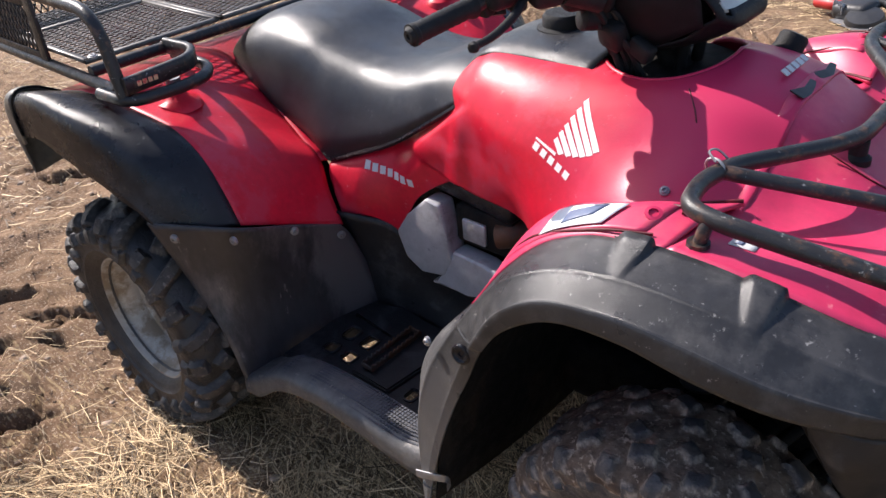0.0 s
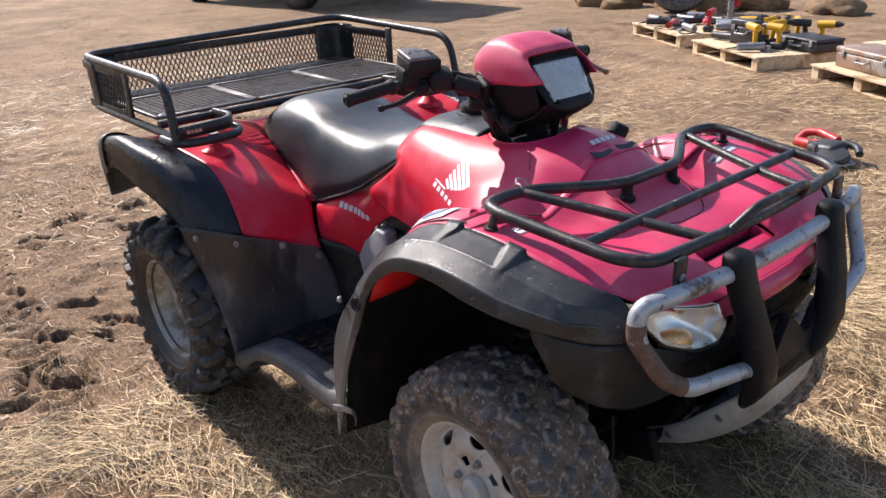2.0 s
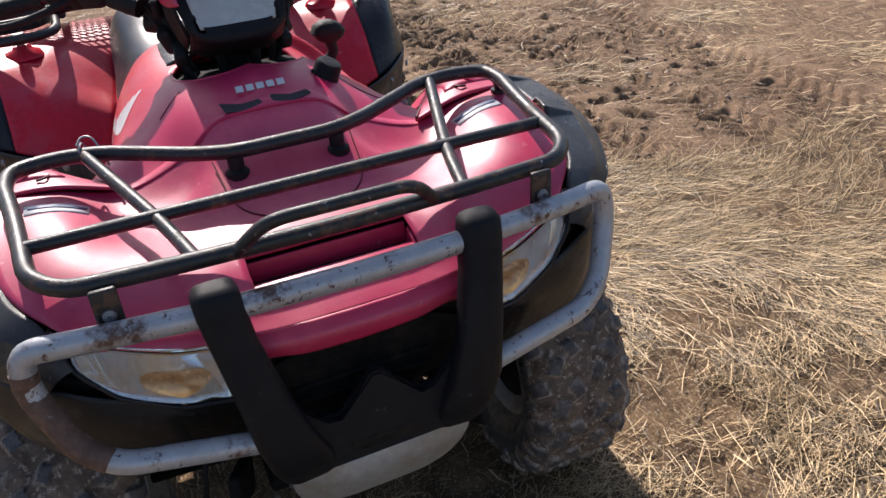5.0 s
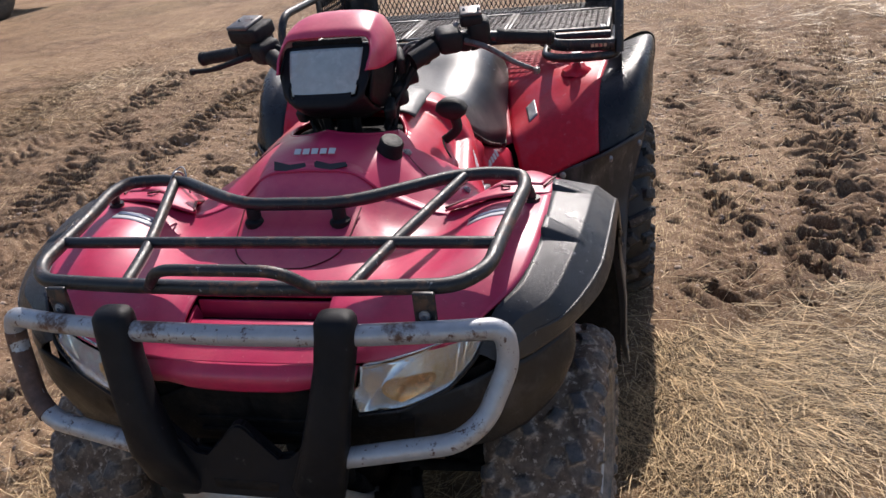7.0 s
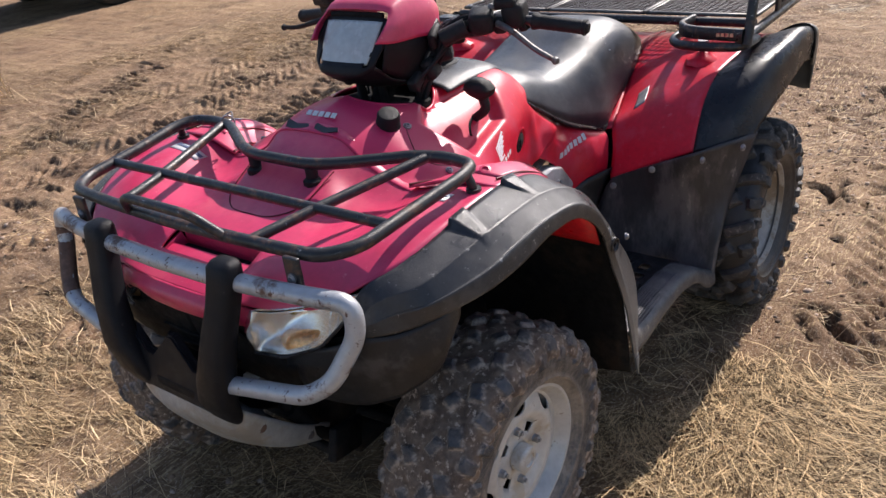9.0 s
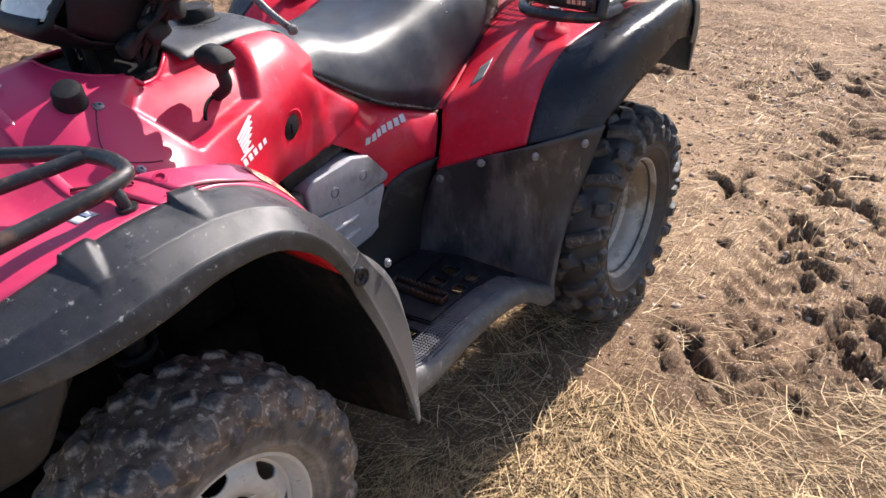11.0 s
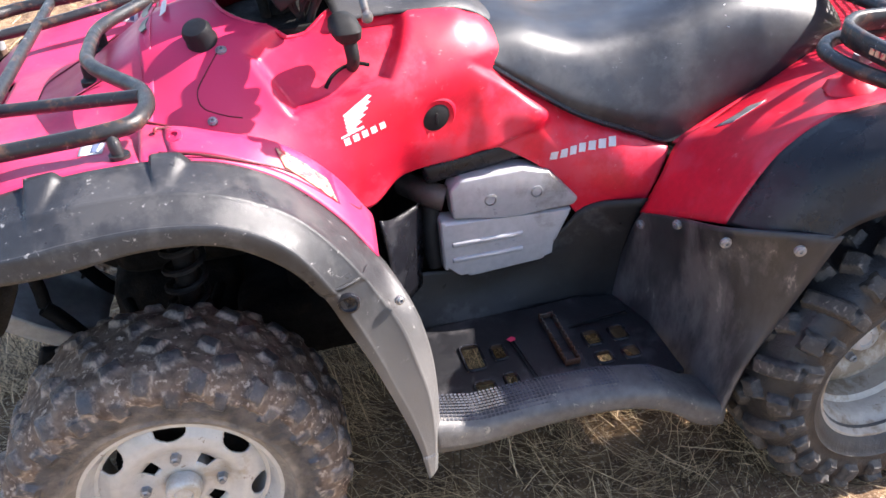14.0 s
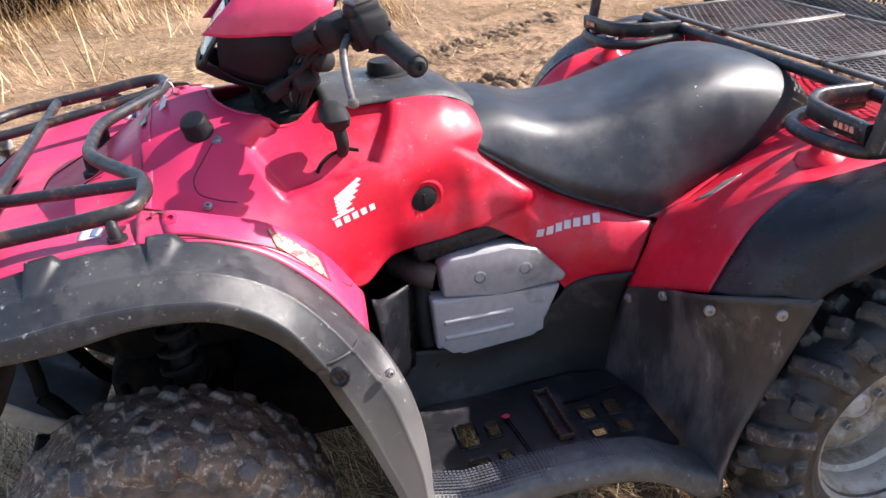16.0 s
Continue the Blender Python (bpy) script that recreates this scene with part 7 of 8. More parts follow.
me = bpy.data.meshes.new("ground")
me.from_pydata(np.stack([X, Y, Z], -1).reshape(-1, 3).tolist(), [], quads.tolist())
me.polygons.foreach_set("use_smooth", np.ones(len(me.polygons), bool))
at = me.attributes.new("turned", "FLOAT", "POINT")
at.data.foreach_set("value", FRESH.reshape(-1))
at = me.attributes.new("bare", "FLOAT", "POINT")
at.data.foreach_set("value", churned(X, Y).reshape(-1))
ground = tagged(new("ground", me), "dry brown trodden soil with ruts, pebbles and flattened straw", "ground", kind="structure")


def soil_material():
    m = bpy.data.materials.new("dry_soil")
    m.use_nodes = True
    nt = m.node_tree
    b = nt.nodes["Principled BSDF"]
    geo = nt.nodes.new("ShaderNodeNewGeometry")

    def nz(s, detail=6.0, ro=0.62):
        n = nt.nodes.new("ShaderNodeTexNoise")
        n.inputs["Scale"].default_value, n.inputs["Detail"].default_value, n.inputs["Roughness"].default_value = s, detail, ro
        nt.links.new(geo.outputs["Position"], n.inputs["Vector"])
        return n.outputs["Fac"]

    def rng(f, lo, hi):
        r = nt.nodes.new("ShaderNodeMapRange")
        r.inputs["From Min"].default_value, r.inputs["From Max"].default_value = lo, hi
        nt.links.new(f, r.inputs["Value"])
        return r.outputs["Result"]

    def mix(f, a, c):
        x = nt.nodes.new("ShaderNodeMix")
        x.data_type = "RGBA"
        nt.links.new(f, x.inputs["Factor"])
        for sock, v in ((x.inputs["A"], a), (x.inputs["B"], c)):
            if isinstance(v, tuple):
                sock.default_value = (*v, 1)
            else:
                nt.links.new(v, sock)
        return x.outputs["Result"]

    def mask(which, f):
        an = nt.nodes.new("ShaderNodeAttribute")
        an.attribute_name = which
        mt = nt.nodes.new("ShaderNodeMath")
        mt.operation = "MULTIPLY"
        nt.links.new(an.outputs["Fac"], mt.inputs[0])
        nt.links.new(f, mt.inputs[1])
        return mt.outputs[0]

    littered = mix(rng(nz(9.0), 0.35, 0.66), (0.100, 0.061, 0.034), (0.250, 0.158, 0.085))
    soil = mix(rng(nz(6.0), 0.36, 0.66), (0.150, 0.088, 0.051), (0.262, 0.162, 0.097))
    soil = mix(rng(nz(1.3, 4), 0.50, 0.70), soil, (0.32, 0.208, 0.125))
    soil = mix(rng(nz(2.7, 7, 0.7), 0.53, 0.62), soil, (0.125, 0.076, 0.047))
    col = mix(mask("bare", rng(nz(14.0, 7, 0.7), 0.22, 0.40)), littered, soil)
    col = mix(rng(nz(0.55, 6, 0.65), 0.52, 0.62), col, (0.30, 0.193, 0.114))
    # crumbs and grit
    col = mix(rng(nz(130.0, 3), 0.58, 0.63), col, (0.44, 0.33, 0.235))
    col = mix(rng(nz(60.0, 4, 0.7), 0.60, 0.65), col, (0.085, 0.054, 0.036))
    # freshly turned soil is darker
    col = mix(mask("turned", rng(nz(16.0, 7, 0.7), 0.26, 0.44)), col, mix(rng(nz(70.0), 0.4, 0.6), (0.062, 0.041, 0.028), (0.140, 0.090, 0.058)))
    # chaff: fine pale flecks drawn out along one direction
    mp = nt.nodes.new("ShaderNodeMapping")
    mp.inputs["Scale"].default_value = (9, 60, 30)
    mp.inputs["Rotation"].default_value = (0, 0, 0.5)
    nt.links.new(geo.outputs["Position"], mp.inputs["Vector"])
    n2 = nt.nodes.new("ShaderNodeTexNoise")
    n2.inputs["Scale"].default_value, n2.inputs["Detail"].default_value = 2.2, 4.0
    nt.links.new(mp.outputs["Vector"], n2.inputs["Vector"])
    mul = nt.nodes.new("ShaderNodeMath")
    mul.operation = "MULTIPLY"
    nt.links.new(rng(n2.outputs["Fac"], 0.55, 0.66), mul.inputs[0])
    nt.links.new(rng(nz(0.8, 3), 0.40, 0.60), mul.inputs[1])
    col = mix(mul.outputs[0], col, (0.56, 0.41, 0.225))
    nt.links.new(col, b.inputs["Base Color"])
    b.inputs["Roughness"].default_value = 0.9
    b.inputs["Specular IOR Level"].default_value = 0.2
    bp = nt.nodes.new("ShaderNodeBump")
    bp.inputs["Strength"].default_value, bp.inputs["Distance"].default_value = 1.0, 0.013
    nt.links.new(nz(42.0, 10.0, 0.72), bp.inputs["Height"])
    nt.links.new(bp.outputs["Normal"], b.inputs["Normal"])
    return m


SOIL = soil_material()
me.materials.append(SOIL)


def island_mat(name, a, b_, rough=0.8):
    """A material whose colour differs from one small piece to the next."""
    m = bpy.data.materials.new(name)
    m.use_nodes = True
    nt = m.node_tree
    bs = nt.nodes["Principled BSDF"]
    g = nt.nodes.new("ShaderNodeNewGeometry")
    r = nt.nodes.new("ShaderNodeValToRGB")
    r.color_ramp.elements[0].color = (*a, 1)
    r.color_ramp.elements[1].color = (*b_, 1)
    r.color_ramp.elements[0].position, r.color_ramp.elements[1].position = 0.18, 0.86
    nt.links.new(g.outputs["Random Per Island"], r.inputs["Fac"])
    nt.links.new(r.outputs["Color"], bs.inputs["Base Color"])
    bs.inputs["Roughness"].default_value = rough
    bs.inputs["Specular IOR Level"].default_value = 0.3
    return m


STRAW = island_mat("dry_straw", (0.060, 0.036, 0.017), (0.88, 0.64, 0.36), 0.5)
STONE = island_mat("pebbles", (0.17, 0.108, 0.070), (0.50, 0.385, 0.30), 0.9)


def scatter(n, rng_, x0, x1, y0, y1, thin):
    """n candidate places, thinned by thin(x, y) in 0..1."""
    x, y = rng_.uniform(x0, x1, n), rng_.uniform(y0, y1, n)
    keep = rng_.random(n) < thin(x, y)
    return x[keep], y[keep]


def straw_field(name, n, box, length, width, seed, lift, thin):
    g = np.random.default_rng(seed)
    x, y = scatter(n, g, *box, thin)
    k = len(x)
    L = g.uniform(length[0], length[1], k) * g.uniform(0.5, 1.0, k)
    a = g.normal(0.5, 0.55, k) + (g.random(k) < 0.3) * g.uniform(-1.6, 1.6, k) + (fbm(x * 0.9, y * 0.9, 5) - 0.5) * 7
    W = g.uniform(width[0], width[1], k) / 2
    dx, dy = np.cos(a), np.sin(a)
    bend = g.normal(0, 0.16, k)
    rise = np.abs(g.normal(0, lift, k))
    verts = np.zeros((k, 3, 2, 3))
    for i, f in enumerate((-0.5, 0.0, 0.5)):
        px = x + dx * L * f - dy * L * bend * (f * f - 0.12)
        py = y + dy * L * f + dx * L * bend * (f * f - 0.12)
        pz = ground_z(px, py) + 0.002 + g.uniform(0, 0.008, k) + rise * L * (f + 0.5)
        wv = W * (1.0 - 0.5 * (f > 0))
        verts[:, i, 0] = np.stack([px - dy * wv, py + dx * wv, pz + wv * 0.8], -1)
        verts[:, i, 1] = np.stack([px + dy * wv, py - dx * wv, pz], -1)
    v = verts.reshape(-1, 3)
    b0 = np.arange(k)[:, None] * 6
    f = np.concatenate([b0 + np.array([0, 1, 3, 2]), b0 + np.array([2, 3, 5, 4])])
    ms = bpy.data.meshes.new(name)
    ms.from_pydata(v.tolist(), [], f.tolist())
    ms.materials.append(STRAW)
    return tagged(new(name, ms), "flattened dry straw lying over the soil", "straw", kind="stuff")


def thin_near(x, y):
    return np.clip(1.10 - 1.15 * churned(x, y), 0.032, 1) * np.clip(fbm(x * 3.8, y * 3.8, 91) * 5.4 - 2.2, 0.08, 1) * np.where((np.abs(y) < 0.46 + 0.3 * (fbm(x * 4, y * 4, 94) - 0.5)) & (x > 0.42) & (x < 1.05), 0.3, 1)


def inner(x, y):
    """1 round the bike, running out unevenly two metres off."""
    return np.clip((2.25 - np.hypot(x, y) + (fbm(x * 1.7, y * 1.7, 93) - 0.5) * 1.2) / 0.8, 0, 1)


straw_field("straw", 320000, (-2.2, 2.0, -2.2, 2.2), (0.03, 0.19), (0.0008, 0.0021), 41, 0.17, lambda x, y: thin_near(x, y) * inner(x, y))
straw_field("far_straw", 360000, (-7.5, 4.0, -8.4, 6.6), (0.03, 0.15), (0.0016, 0.0036), 42, 0.16, lambda x, y: np.clip(thin_near(x, y) + 0.12, 0, 1) * (1 - 0.9 * inner(x, y)) * np.clip((7.2 - np.hypot(x + 1.5, y)) / 3.0, 0, 1))
straw_field("standing_grass", 9000, (-1.0, 4.5, -9.0, -4.4), (0.10, 0.34), (0.003, 0.006), 43, 1.2, lambda x, y: fbm(x, y, 9) > 0.45)


def pebble_field(name, n, box, size, seed, thin, label, material):
    g = np.random.default_rng(seed)
    x, y = scatter(n, g, *box, thin)
    bm = bmesh.new()
    bmesh.ops.create_icosphere(bm, subdivisions=1, radius=1.0)
    base = np.array([v.co[:] for v in bm.verts])
    fc = np.array([[v.index for v in f.verts] for f in bm.faces])
    bm.free()
    k = len(x)
    r = size[0] + (size[1] - size[0]) * g.random(k) ** 3
    s = r[:, None, None] * base[None] * (0.65 + 0.7 * g.random((k, len(base), 1))) * np.stack([g.uniform(0.8, 1.4, k), g.uniform(0.8, 1.4, k), g.uniform(0.6, 1.0, k)], -1)[:, None, :]
    s[:, :, 0] += x[:, None]
    s[:, :, 1] += y[:, None]
    s[:, :, 2] += (ground_z(x, y) - r * 0.25)[:, None]
    f = (np.arange(k)[:, None, None] * len(base) + fc[None]).reshape(-1, 3)
    ms = bpy.data.meshes.new(name)
    ms.from_pydata(s.reshape(-1, 3).tolist(), [], f.tolist())
    ms.polygons.foreach_set("use_smooth", np.ones(len(ms.polygons), bool))
    ms.materials.append(material)
    return tagged(new(name, ms), label, "soil", kind="stuff")


CLOD = island_mat("soil_clods", (0.075, 0.048, 0.031), (0.25, 0.158, 0.098), 0.95)
pebble_field("pebbles", 22000, (-3.2, 1.8, -2.6, 2.4), (0.0016, 0.0135), 51, lambda x, y: (0.05 + 0.95 * churned(x, y)) * np.clip(fbm(x * 1.8, y * 1.8, 57) * 3 - 1.0, 0.15, 1), "small pale pebbles in the soil", STONE)
pebble_field("soil_clods", 70000, (-3.4, 1.6, -2.8, 2.6), (0.0015, 0.012), 52, lambda x, y: np.clip(churned(x, y) * 0.12 + 0.55 * turned(x, y), 0.01, 1), "crumbled clods of brown soil", CLOD)
pebble_field("far_clods", 14000, (-7, 4, -7, 6), (0.002, 0.012), 53, lambda x, y: churned(x, y) * np.clip(0.3 + turned(x, y), 0, 1) * (np.maximum(np.abs(x), np.abs(y)) > 2.2), "crumbled clods of brown soil", CLOD)

# ---- things lying and standing about ----
WOOD = mat("pale_pallet_wood", (0.66, 0.50, 0.32), 0.75, var=0.25, scale=6, bump=0.3, bump_scale=60, second=(0.38, 0.25, 0.13), second_amt=0.3)
YELLOW = mat("yellow_tool_plastic", (0.62, 0.33, 0.01), 0.45, var=0.15)
TOOLBLACK = mat("black_tool_plastic", (0.025, 0.025, 0.027), 0.5, var=0.3)
TOOLGREY = mat("grey_tool_metal", (0.26, 0.26, 0.27), 0.45, 0.4, var=0.3)
TOOLRED = mat("red_tool_plastic", (0.45, 0.02, 0.02), 0.45, var=0.2)
CHEST = mat("worn_brown_chest", (0.27, 0.17, 0.12), 0.5, 0.3, var=0.3, second=(0.36, 0.33, 0.30), second_amt=0.3)
CHESTBLUE = mat("blue_chest_end", (0.02, 0.05, 0.22), 0.5, var=0.2)
BUSYELLOW = mat("yellow_bus_paint", (0.55, 0.27, 0.02), 0.35, var=0.12, scale=2, second=(0.40, 0.22, 0.05), second_amt=0.2)
PLANK = mat("grey_weathered_timber", (0.36, 0.33, 0.30), 0.8, var=0.25, scale=5, bump=0.4, bump_scale=40)

D1, D2 = Vector((0.872, -0.490, 0)), Vector((0.490, 0.872, 0))
YAW = math.degrees(math.atan2(D1.y, D1.x))


def ground_z(x, y):
    return float(height(np.array([x]), np.array([y]))[0])


def pallet(px, py, label):
    """A pallet whose near left corner stands at px, py, 1.15 long and 1.0 deep."""
    c = Vector((px, py, 0)) + D1 * 0.575 + D2 * 0.5
    p = empty("pallet", pose(c.x, c.y, ground_z(c.x, c.y) - 0.005, 0, 0, YAW), label, "pallet", "pallets with tools")
    for k in range(7):
        bm = bmesh.new()
        add_box(bm, (0, -0.45 + 0.15 * k, 0.130), (1.15, 0.143, 0.018), 0.002, seg=1)
        part("top_board", bm, WOOD, p, smooth=False)
    for k in range(3):
        bm = bmesh.new()
        add_box(bm, (0, -0.45 + 0.45 * k, 0.010), (1.15, 0.10, 0.018), 0.002, seg=1)
        part("bottom_board", bm, WOOD, p, smooth=False)
    for x in (-0.53, 0.0, 0.53):
        bm = bmesh.new()
        add_box(bm, (x, 0, 0.070), (0.09, 1.0, 0.100), 0.002, seg=1)
        part("bearer", bm, WOOD, p, smooth=False)
    return p


PA = pallet(-4.06, 6.66, "pale wooden pallet loaded with used power tools")
PB = pallet(-2.80, 5.93, "pale wooden pallet with yellow cordless tools on it")
PC = pallet(-1.33, 5.42, "pale wooden pallet carrying a brown metal chest")
PD = pallet(-1.45, 6.75, "pale wooden pallet with a bare plywood top")


def on_pallet(p, u, v, z=0.140, yaw=0.0):
    """A pose on a pallet, u and v in metres from its middle."""
    return p.matrix_world @ pose(u, v, z, 0, 0, yaw)


def thing(name, m, label, category, group=""):
    return empty(name, m, label, category, group)


def drill(m, colour, label):
    d = thing("power_drill", m, label, "power tool", "tools on the pallets")
    bm = bmesh.new()
    add_tube(bm, [(-0.10, 0, 0.19), (0.06, 0, 0.20)], 0.036, seg=12)
    add_tube(bm, [(-0.05, 0, 0.19), (-0.07, 0, 0.06)], 0.024, seg=10)
    part("body", bm, colour, d)
    bm = bmesh.new()
    add_lathe(bm, [(0.028, 0), (0.028, 0.03), (0.012, 0.07), (0, 0.07)], axis((0.06, 0, 0.20), (1, 0, 0.05)), 12)
    part("chuck", bm, TOOLBLACK, d)
    bm = bmesh.new()
    add_box(bm, (-0.06, 0, 0.030), (0.13, 0.075, 0.06), 0.010)
    part("battery", bm, TOOLBLACK, d)


def grinder(m, body, label):
    d = thing("angle_grinder", m, label, "power tool", "tools on the pallets")
    bm = bmesh.new()
    add_tube(bm, [(-0.16, 0, 0.045), (-0.02, 0, 0.045), (0.08, 0, 0.05)], 0.036, n=8, seg=12)
    part("body", bm, body, d)
    bm = bmesh.new()
    add_lathe(bm, [(0.062, 0), (0.062, 0.004), (0.03, 0.012), (0.028, 0.05), (0, 0.055)], axis((0.11, 0, 0.002), (0, 0, 1)), 20)
    part("head", bm, TOOLGREY, d)
    bm = bmesh.new()
    add_tube(bm, [(0.09, 0.02, 0.05), (0.10, 0.13, 0.06)], 0.016, seg=8)
    part("side_handle", bm, TOOLBLACK, d)
    bm = bmesh.new()
    add_tube(bm, [(-0.16, 0, 0.045), (-0.24, 0.05, 0.02), (-0.22, 0.13, 0.012), (-0.12, 0.15, 0.012), (-0.06, 0.10, 0.012)], 0.006, n=24, seg=6)
    part("cord", bm, TOOLBLACK, d)


def case(m, size, body, lid, label, name="tool_case"):
    d = thing(name, m, label, "case", "tools on the pallets")
    bm = bmesh.new()
    add_box(bm, (0, 0, size[2] * 0.36), (size[0], size[1], size[2] * 0.72), 0.012)
    part("body", bm, body, d)
    bm = bmesh.new()
    add_box(bm, (0, 0, size[2] * 0.86), (size[0] * 1.02, size[1] * 1.03, size[2] * 0.27), 0.012)
    part("lid", bm, lid, d)
    bm = bmesh.new()
    add_tube(bm, corner([(-0.07, -size[1] / 2, size[2] * 0.55), (-0.065, -size[1] / 2 - 0.035, size[2] * 0.45), (0.065, -size[1] / 2 - 0.035, size[2] * 0.45), (0.07, -size[1] / 2, size[2] * 0.55)], 0.02, 4), 0.008, seg=8)
    part("handle", bm, TOOLGREY, d)
    for x in (-0.36, 0.36):
        bm = bmesh.new()
        add_box(bm, (x * size[0], -size[1] / 2 - 0.006, size[2] * 0.68), (0.035, 0.014, 0.05), 0.003)
        part("latch", bm, TOOLGREY, d)


def mitre_saw(m):
    d = thing("mitre_saw", m, "grey and red mitre saw with a black handle", "power tool", "tools on the pallets")
    bm = bmesh.new()
    add_box(bm, (0, 0, 0.035), (0.42, 0.28, 0.07), 0.02)
    part("base", bm, TOOLGREY, d)
    bm = bmesh.new()
    add_lathe(bm, [(0.02, -0.03), (0.13, -0.025), (0.135, 0.02), (0.04, 0.03), (0, 0.03)], axis((0, 0, 0.23), (0, 1, 0)), 28)
    part("blade_guard", bm, TOOLGREY, d)
    bm = bmesh.new()
    add_tube(bm, [(-0.10, 0.0, 0.24), (-0.11, 0.09, 0.27)], 0.05, seg=14)
    part("motor", bm, TOOLRED, d)
    bm = bmesh.new()
    add_tube(bm, corner([(0.02, 0, 0.34), (0.03, 0, 0.42), (0.14, 0, 0.42), (0.15, 0, 0.30)], 0.03, 4), 0.014, seg=8)
    part("handle", bm, TOOLBLACK, d)


drill(on_pallet(PB, -0.30, -0.05, yaw=40), YELLOW, "yellow cordless drill standing on its battery")
drill(on_pallet(PB, 0.02, 0.05, yaw=100), YELLOW, "yellow cordless driver with a black battery")
drill(on_pallet(PB, 0.20, -0.12, yaw=200), YELLOW, "tall yellow cordless tool on its battery")
drill(on_pallet(PB, -0.08, 0.32, yaw=150), YELLOW, "yellow cordless saw at the pallet's back")
grinder(on_pallet(PB, -0.36, -0.26, yaw=20), TOOLBLACK, "black angle grinder with a coiled cord")
grinder(on_pallet(PB, 0.30, -0.36, yaw=70), TOOLGREY, "grey corded grinder at the pallet's edge")
case(on_pallet(PB, -0.12, -0.20, yaw=15), (0.30, 0.11, 0.23), TOOLBLACK, TOOLBLACK, "upright black plastic tool case with yellow tools")
case(on_pallet(PB, 0.38, 0.16, yaw=8), (0.46, 0.32, 0.12), TOOLBLACK, TOOLBLACK, "flat black tool case with a yellow label")
for k, (u, v) in enumerate(((-0.44, 0.10), (-0.22, 0.12), (0.10, -0.28), (0.06, 0.24), (-0.30, 0.36), (0.28, 0.40))):
    drill(on_pallet(PB, u, v, yaw=37 + k * 71), YELLOW if k % 3 else TOOLBLACK, ("black cordless tool among yellow ones", "yellow cordless tool with its battery", "worn yellow cordless drill")[k % 3])
for k, (u, v) in enumerate(((-0.05, 0.28), (0.15, 0.34), (-0.30, 0.24), (0.34, -0.30))):
    grinder(on_pallet(PA, u, v, yaw=20 + k * 53), (TOOLBLACK, TOOLGREY)[k % 2], ("black corded tool in a heap", "grey corded tool in a heap")[k % 2])
for k, (u, v) in enumerate(((-0.42, -0.28), (-0.20, -0.34), (0.02, -0.30), (-0.35, 0.02), (-0.10, -0.06), (0.14, 0.04), (-0.45, 0.30))):
    grinder(on_pallet(PA, u, v, yaw=k * 67), (TOOLGREY, TOOLBLACK, TOOLRED)[k % 3], ("grey used angle grinder", "black used angle grinder", "red used angle grinder")[k % 3] + " among cords")
mitre_saw(on_pallet(PA, 0.30, 0.22, yaw=-30))
drill(on_pallet(PA, 0.40, -0.06, yaw=130), TOOLRED, "red corded drill on a pallet")
case(on_pallet(PC, -0.10, -0.22, yaw=0), (0.66, 0.36, 0.165), CHEST, CHEST, "worn brown metal chest with a bare handle", "metal_chest")
case(on_pallet(PC, 0.44, -0.20, yaw=0), (0.26, 0.36, 0.165), CHESTBLUE, CHESTBLUE, "blue metal box beside the chest", "metal_box")
case(on_pallet(PC, 0.10, 0.22, yaw=6), (0.48, 0.30, 0.22), TOOLRED, TOOLRED, "red plastic tool case with a handle")

# small saw on the ground
sx, sy = -0.20, 3.20
saw = thing("power_saw", pose(sx, sy, ground_z(sx, sy), 0, 0, -38), "red and black power saw lying on the soil", "power tool")
bm = bmesh.new()
add_tube(bm, corner([(-0.22, -0.06, 0.055), (-0.24, 0.0, 0.10), (-0.17, 0.05, 0.115), (-0.02, 0.08, 0.10)], 0.03, 4), 0.026, seg=10)
add_tube(bm, corner([(-0.22, -0.06, 0.05), (-0.10, -0.05, 0.065), (-0.03, 0.0, 0.075)], 0.03, 4), 0.030, seg=10)
part("body", bm, TOOLRED, saw, "red handle and housing")
bm = bmesh.new()
add_box(bm, (0.02, 0.0, 0.065), (0.20, 0.15, 0.09), 0.035, pose(0, 0, 0, 8, -6, 20), 3)
part("motor", bm, TOOLBLACK, saw, "ribbed black motor housing")
for k in range(5):
    bm = bmesh.new()
    add_box(bm, (-0.05 + 0.018 * k, -0.075, 0.075), (0.006, 0.02, 0.06), 0.002, seg=1)
    part("vent_rib", bm, TOOLGREY, saw)
bm = bmesh.new()
add_lathe(bm, [(0.02, -0.03), (0.085, -0.028), (0.095, -0.005), (0.085, 0.02), (0.03, 0.03), (0, 0.03)], axis((0.14, -0.03, 0.055), (0.15, -0.25, 1)), 22)
part("blade_guard", bm, TOOLBLACK, saw, "black blade guard")
bm = bmesh.new()
add_plate(bm, [(-0.02, -0.11), (0.20, -0.12), (0.25, -0.06), (0.24, 0.05), (0.10, 0.09), (0.0, 0.02)], 0.008, pose(0.0, 0.0, 0.018, 4, -3, 0))
part("base_plate", bm, TOOLGREY, saw)
bm = bmesh.new()
add_tube(bm, [(0.03, 0.10, 0.10), (0.10, 0.13, 0.09), (0.17, 0.11, 0.07)], 0.022, n=8, seg=10)
part("front_handle", bm, TOOLBLACK, saw)
gen = thing("generator", on_pallet(PD, 0.30, -0.10, yaw=10), "grey boxy machine with a brown tank on a pallet", "machine", "tools on the pallets")
bm = bmesh.new()
add_box(bm, (0.08, 0, 0.22), (0.34, 0.30, 0.42), 0.03)
part("housing", bm, TOOLGREY, gen)
bm = bmesh.new()
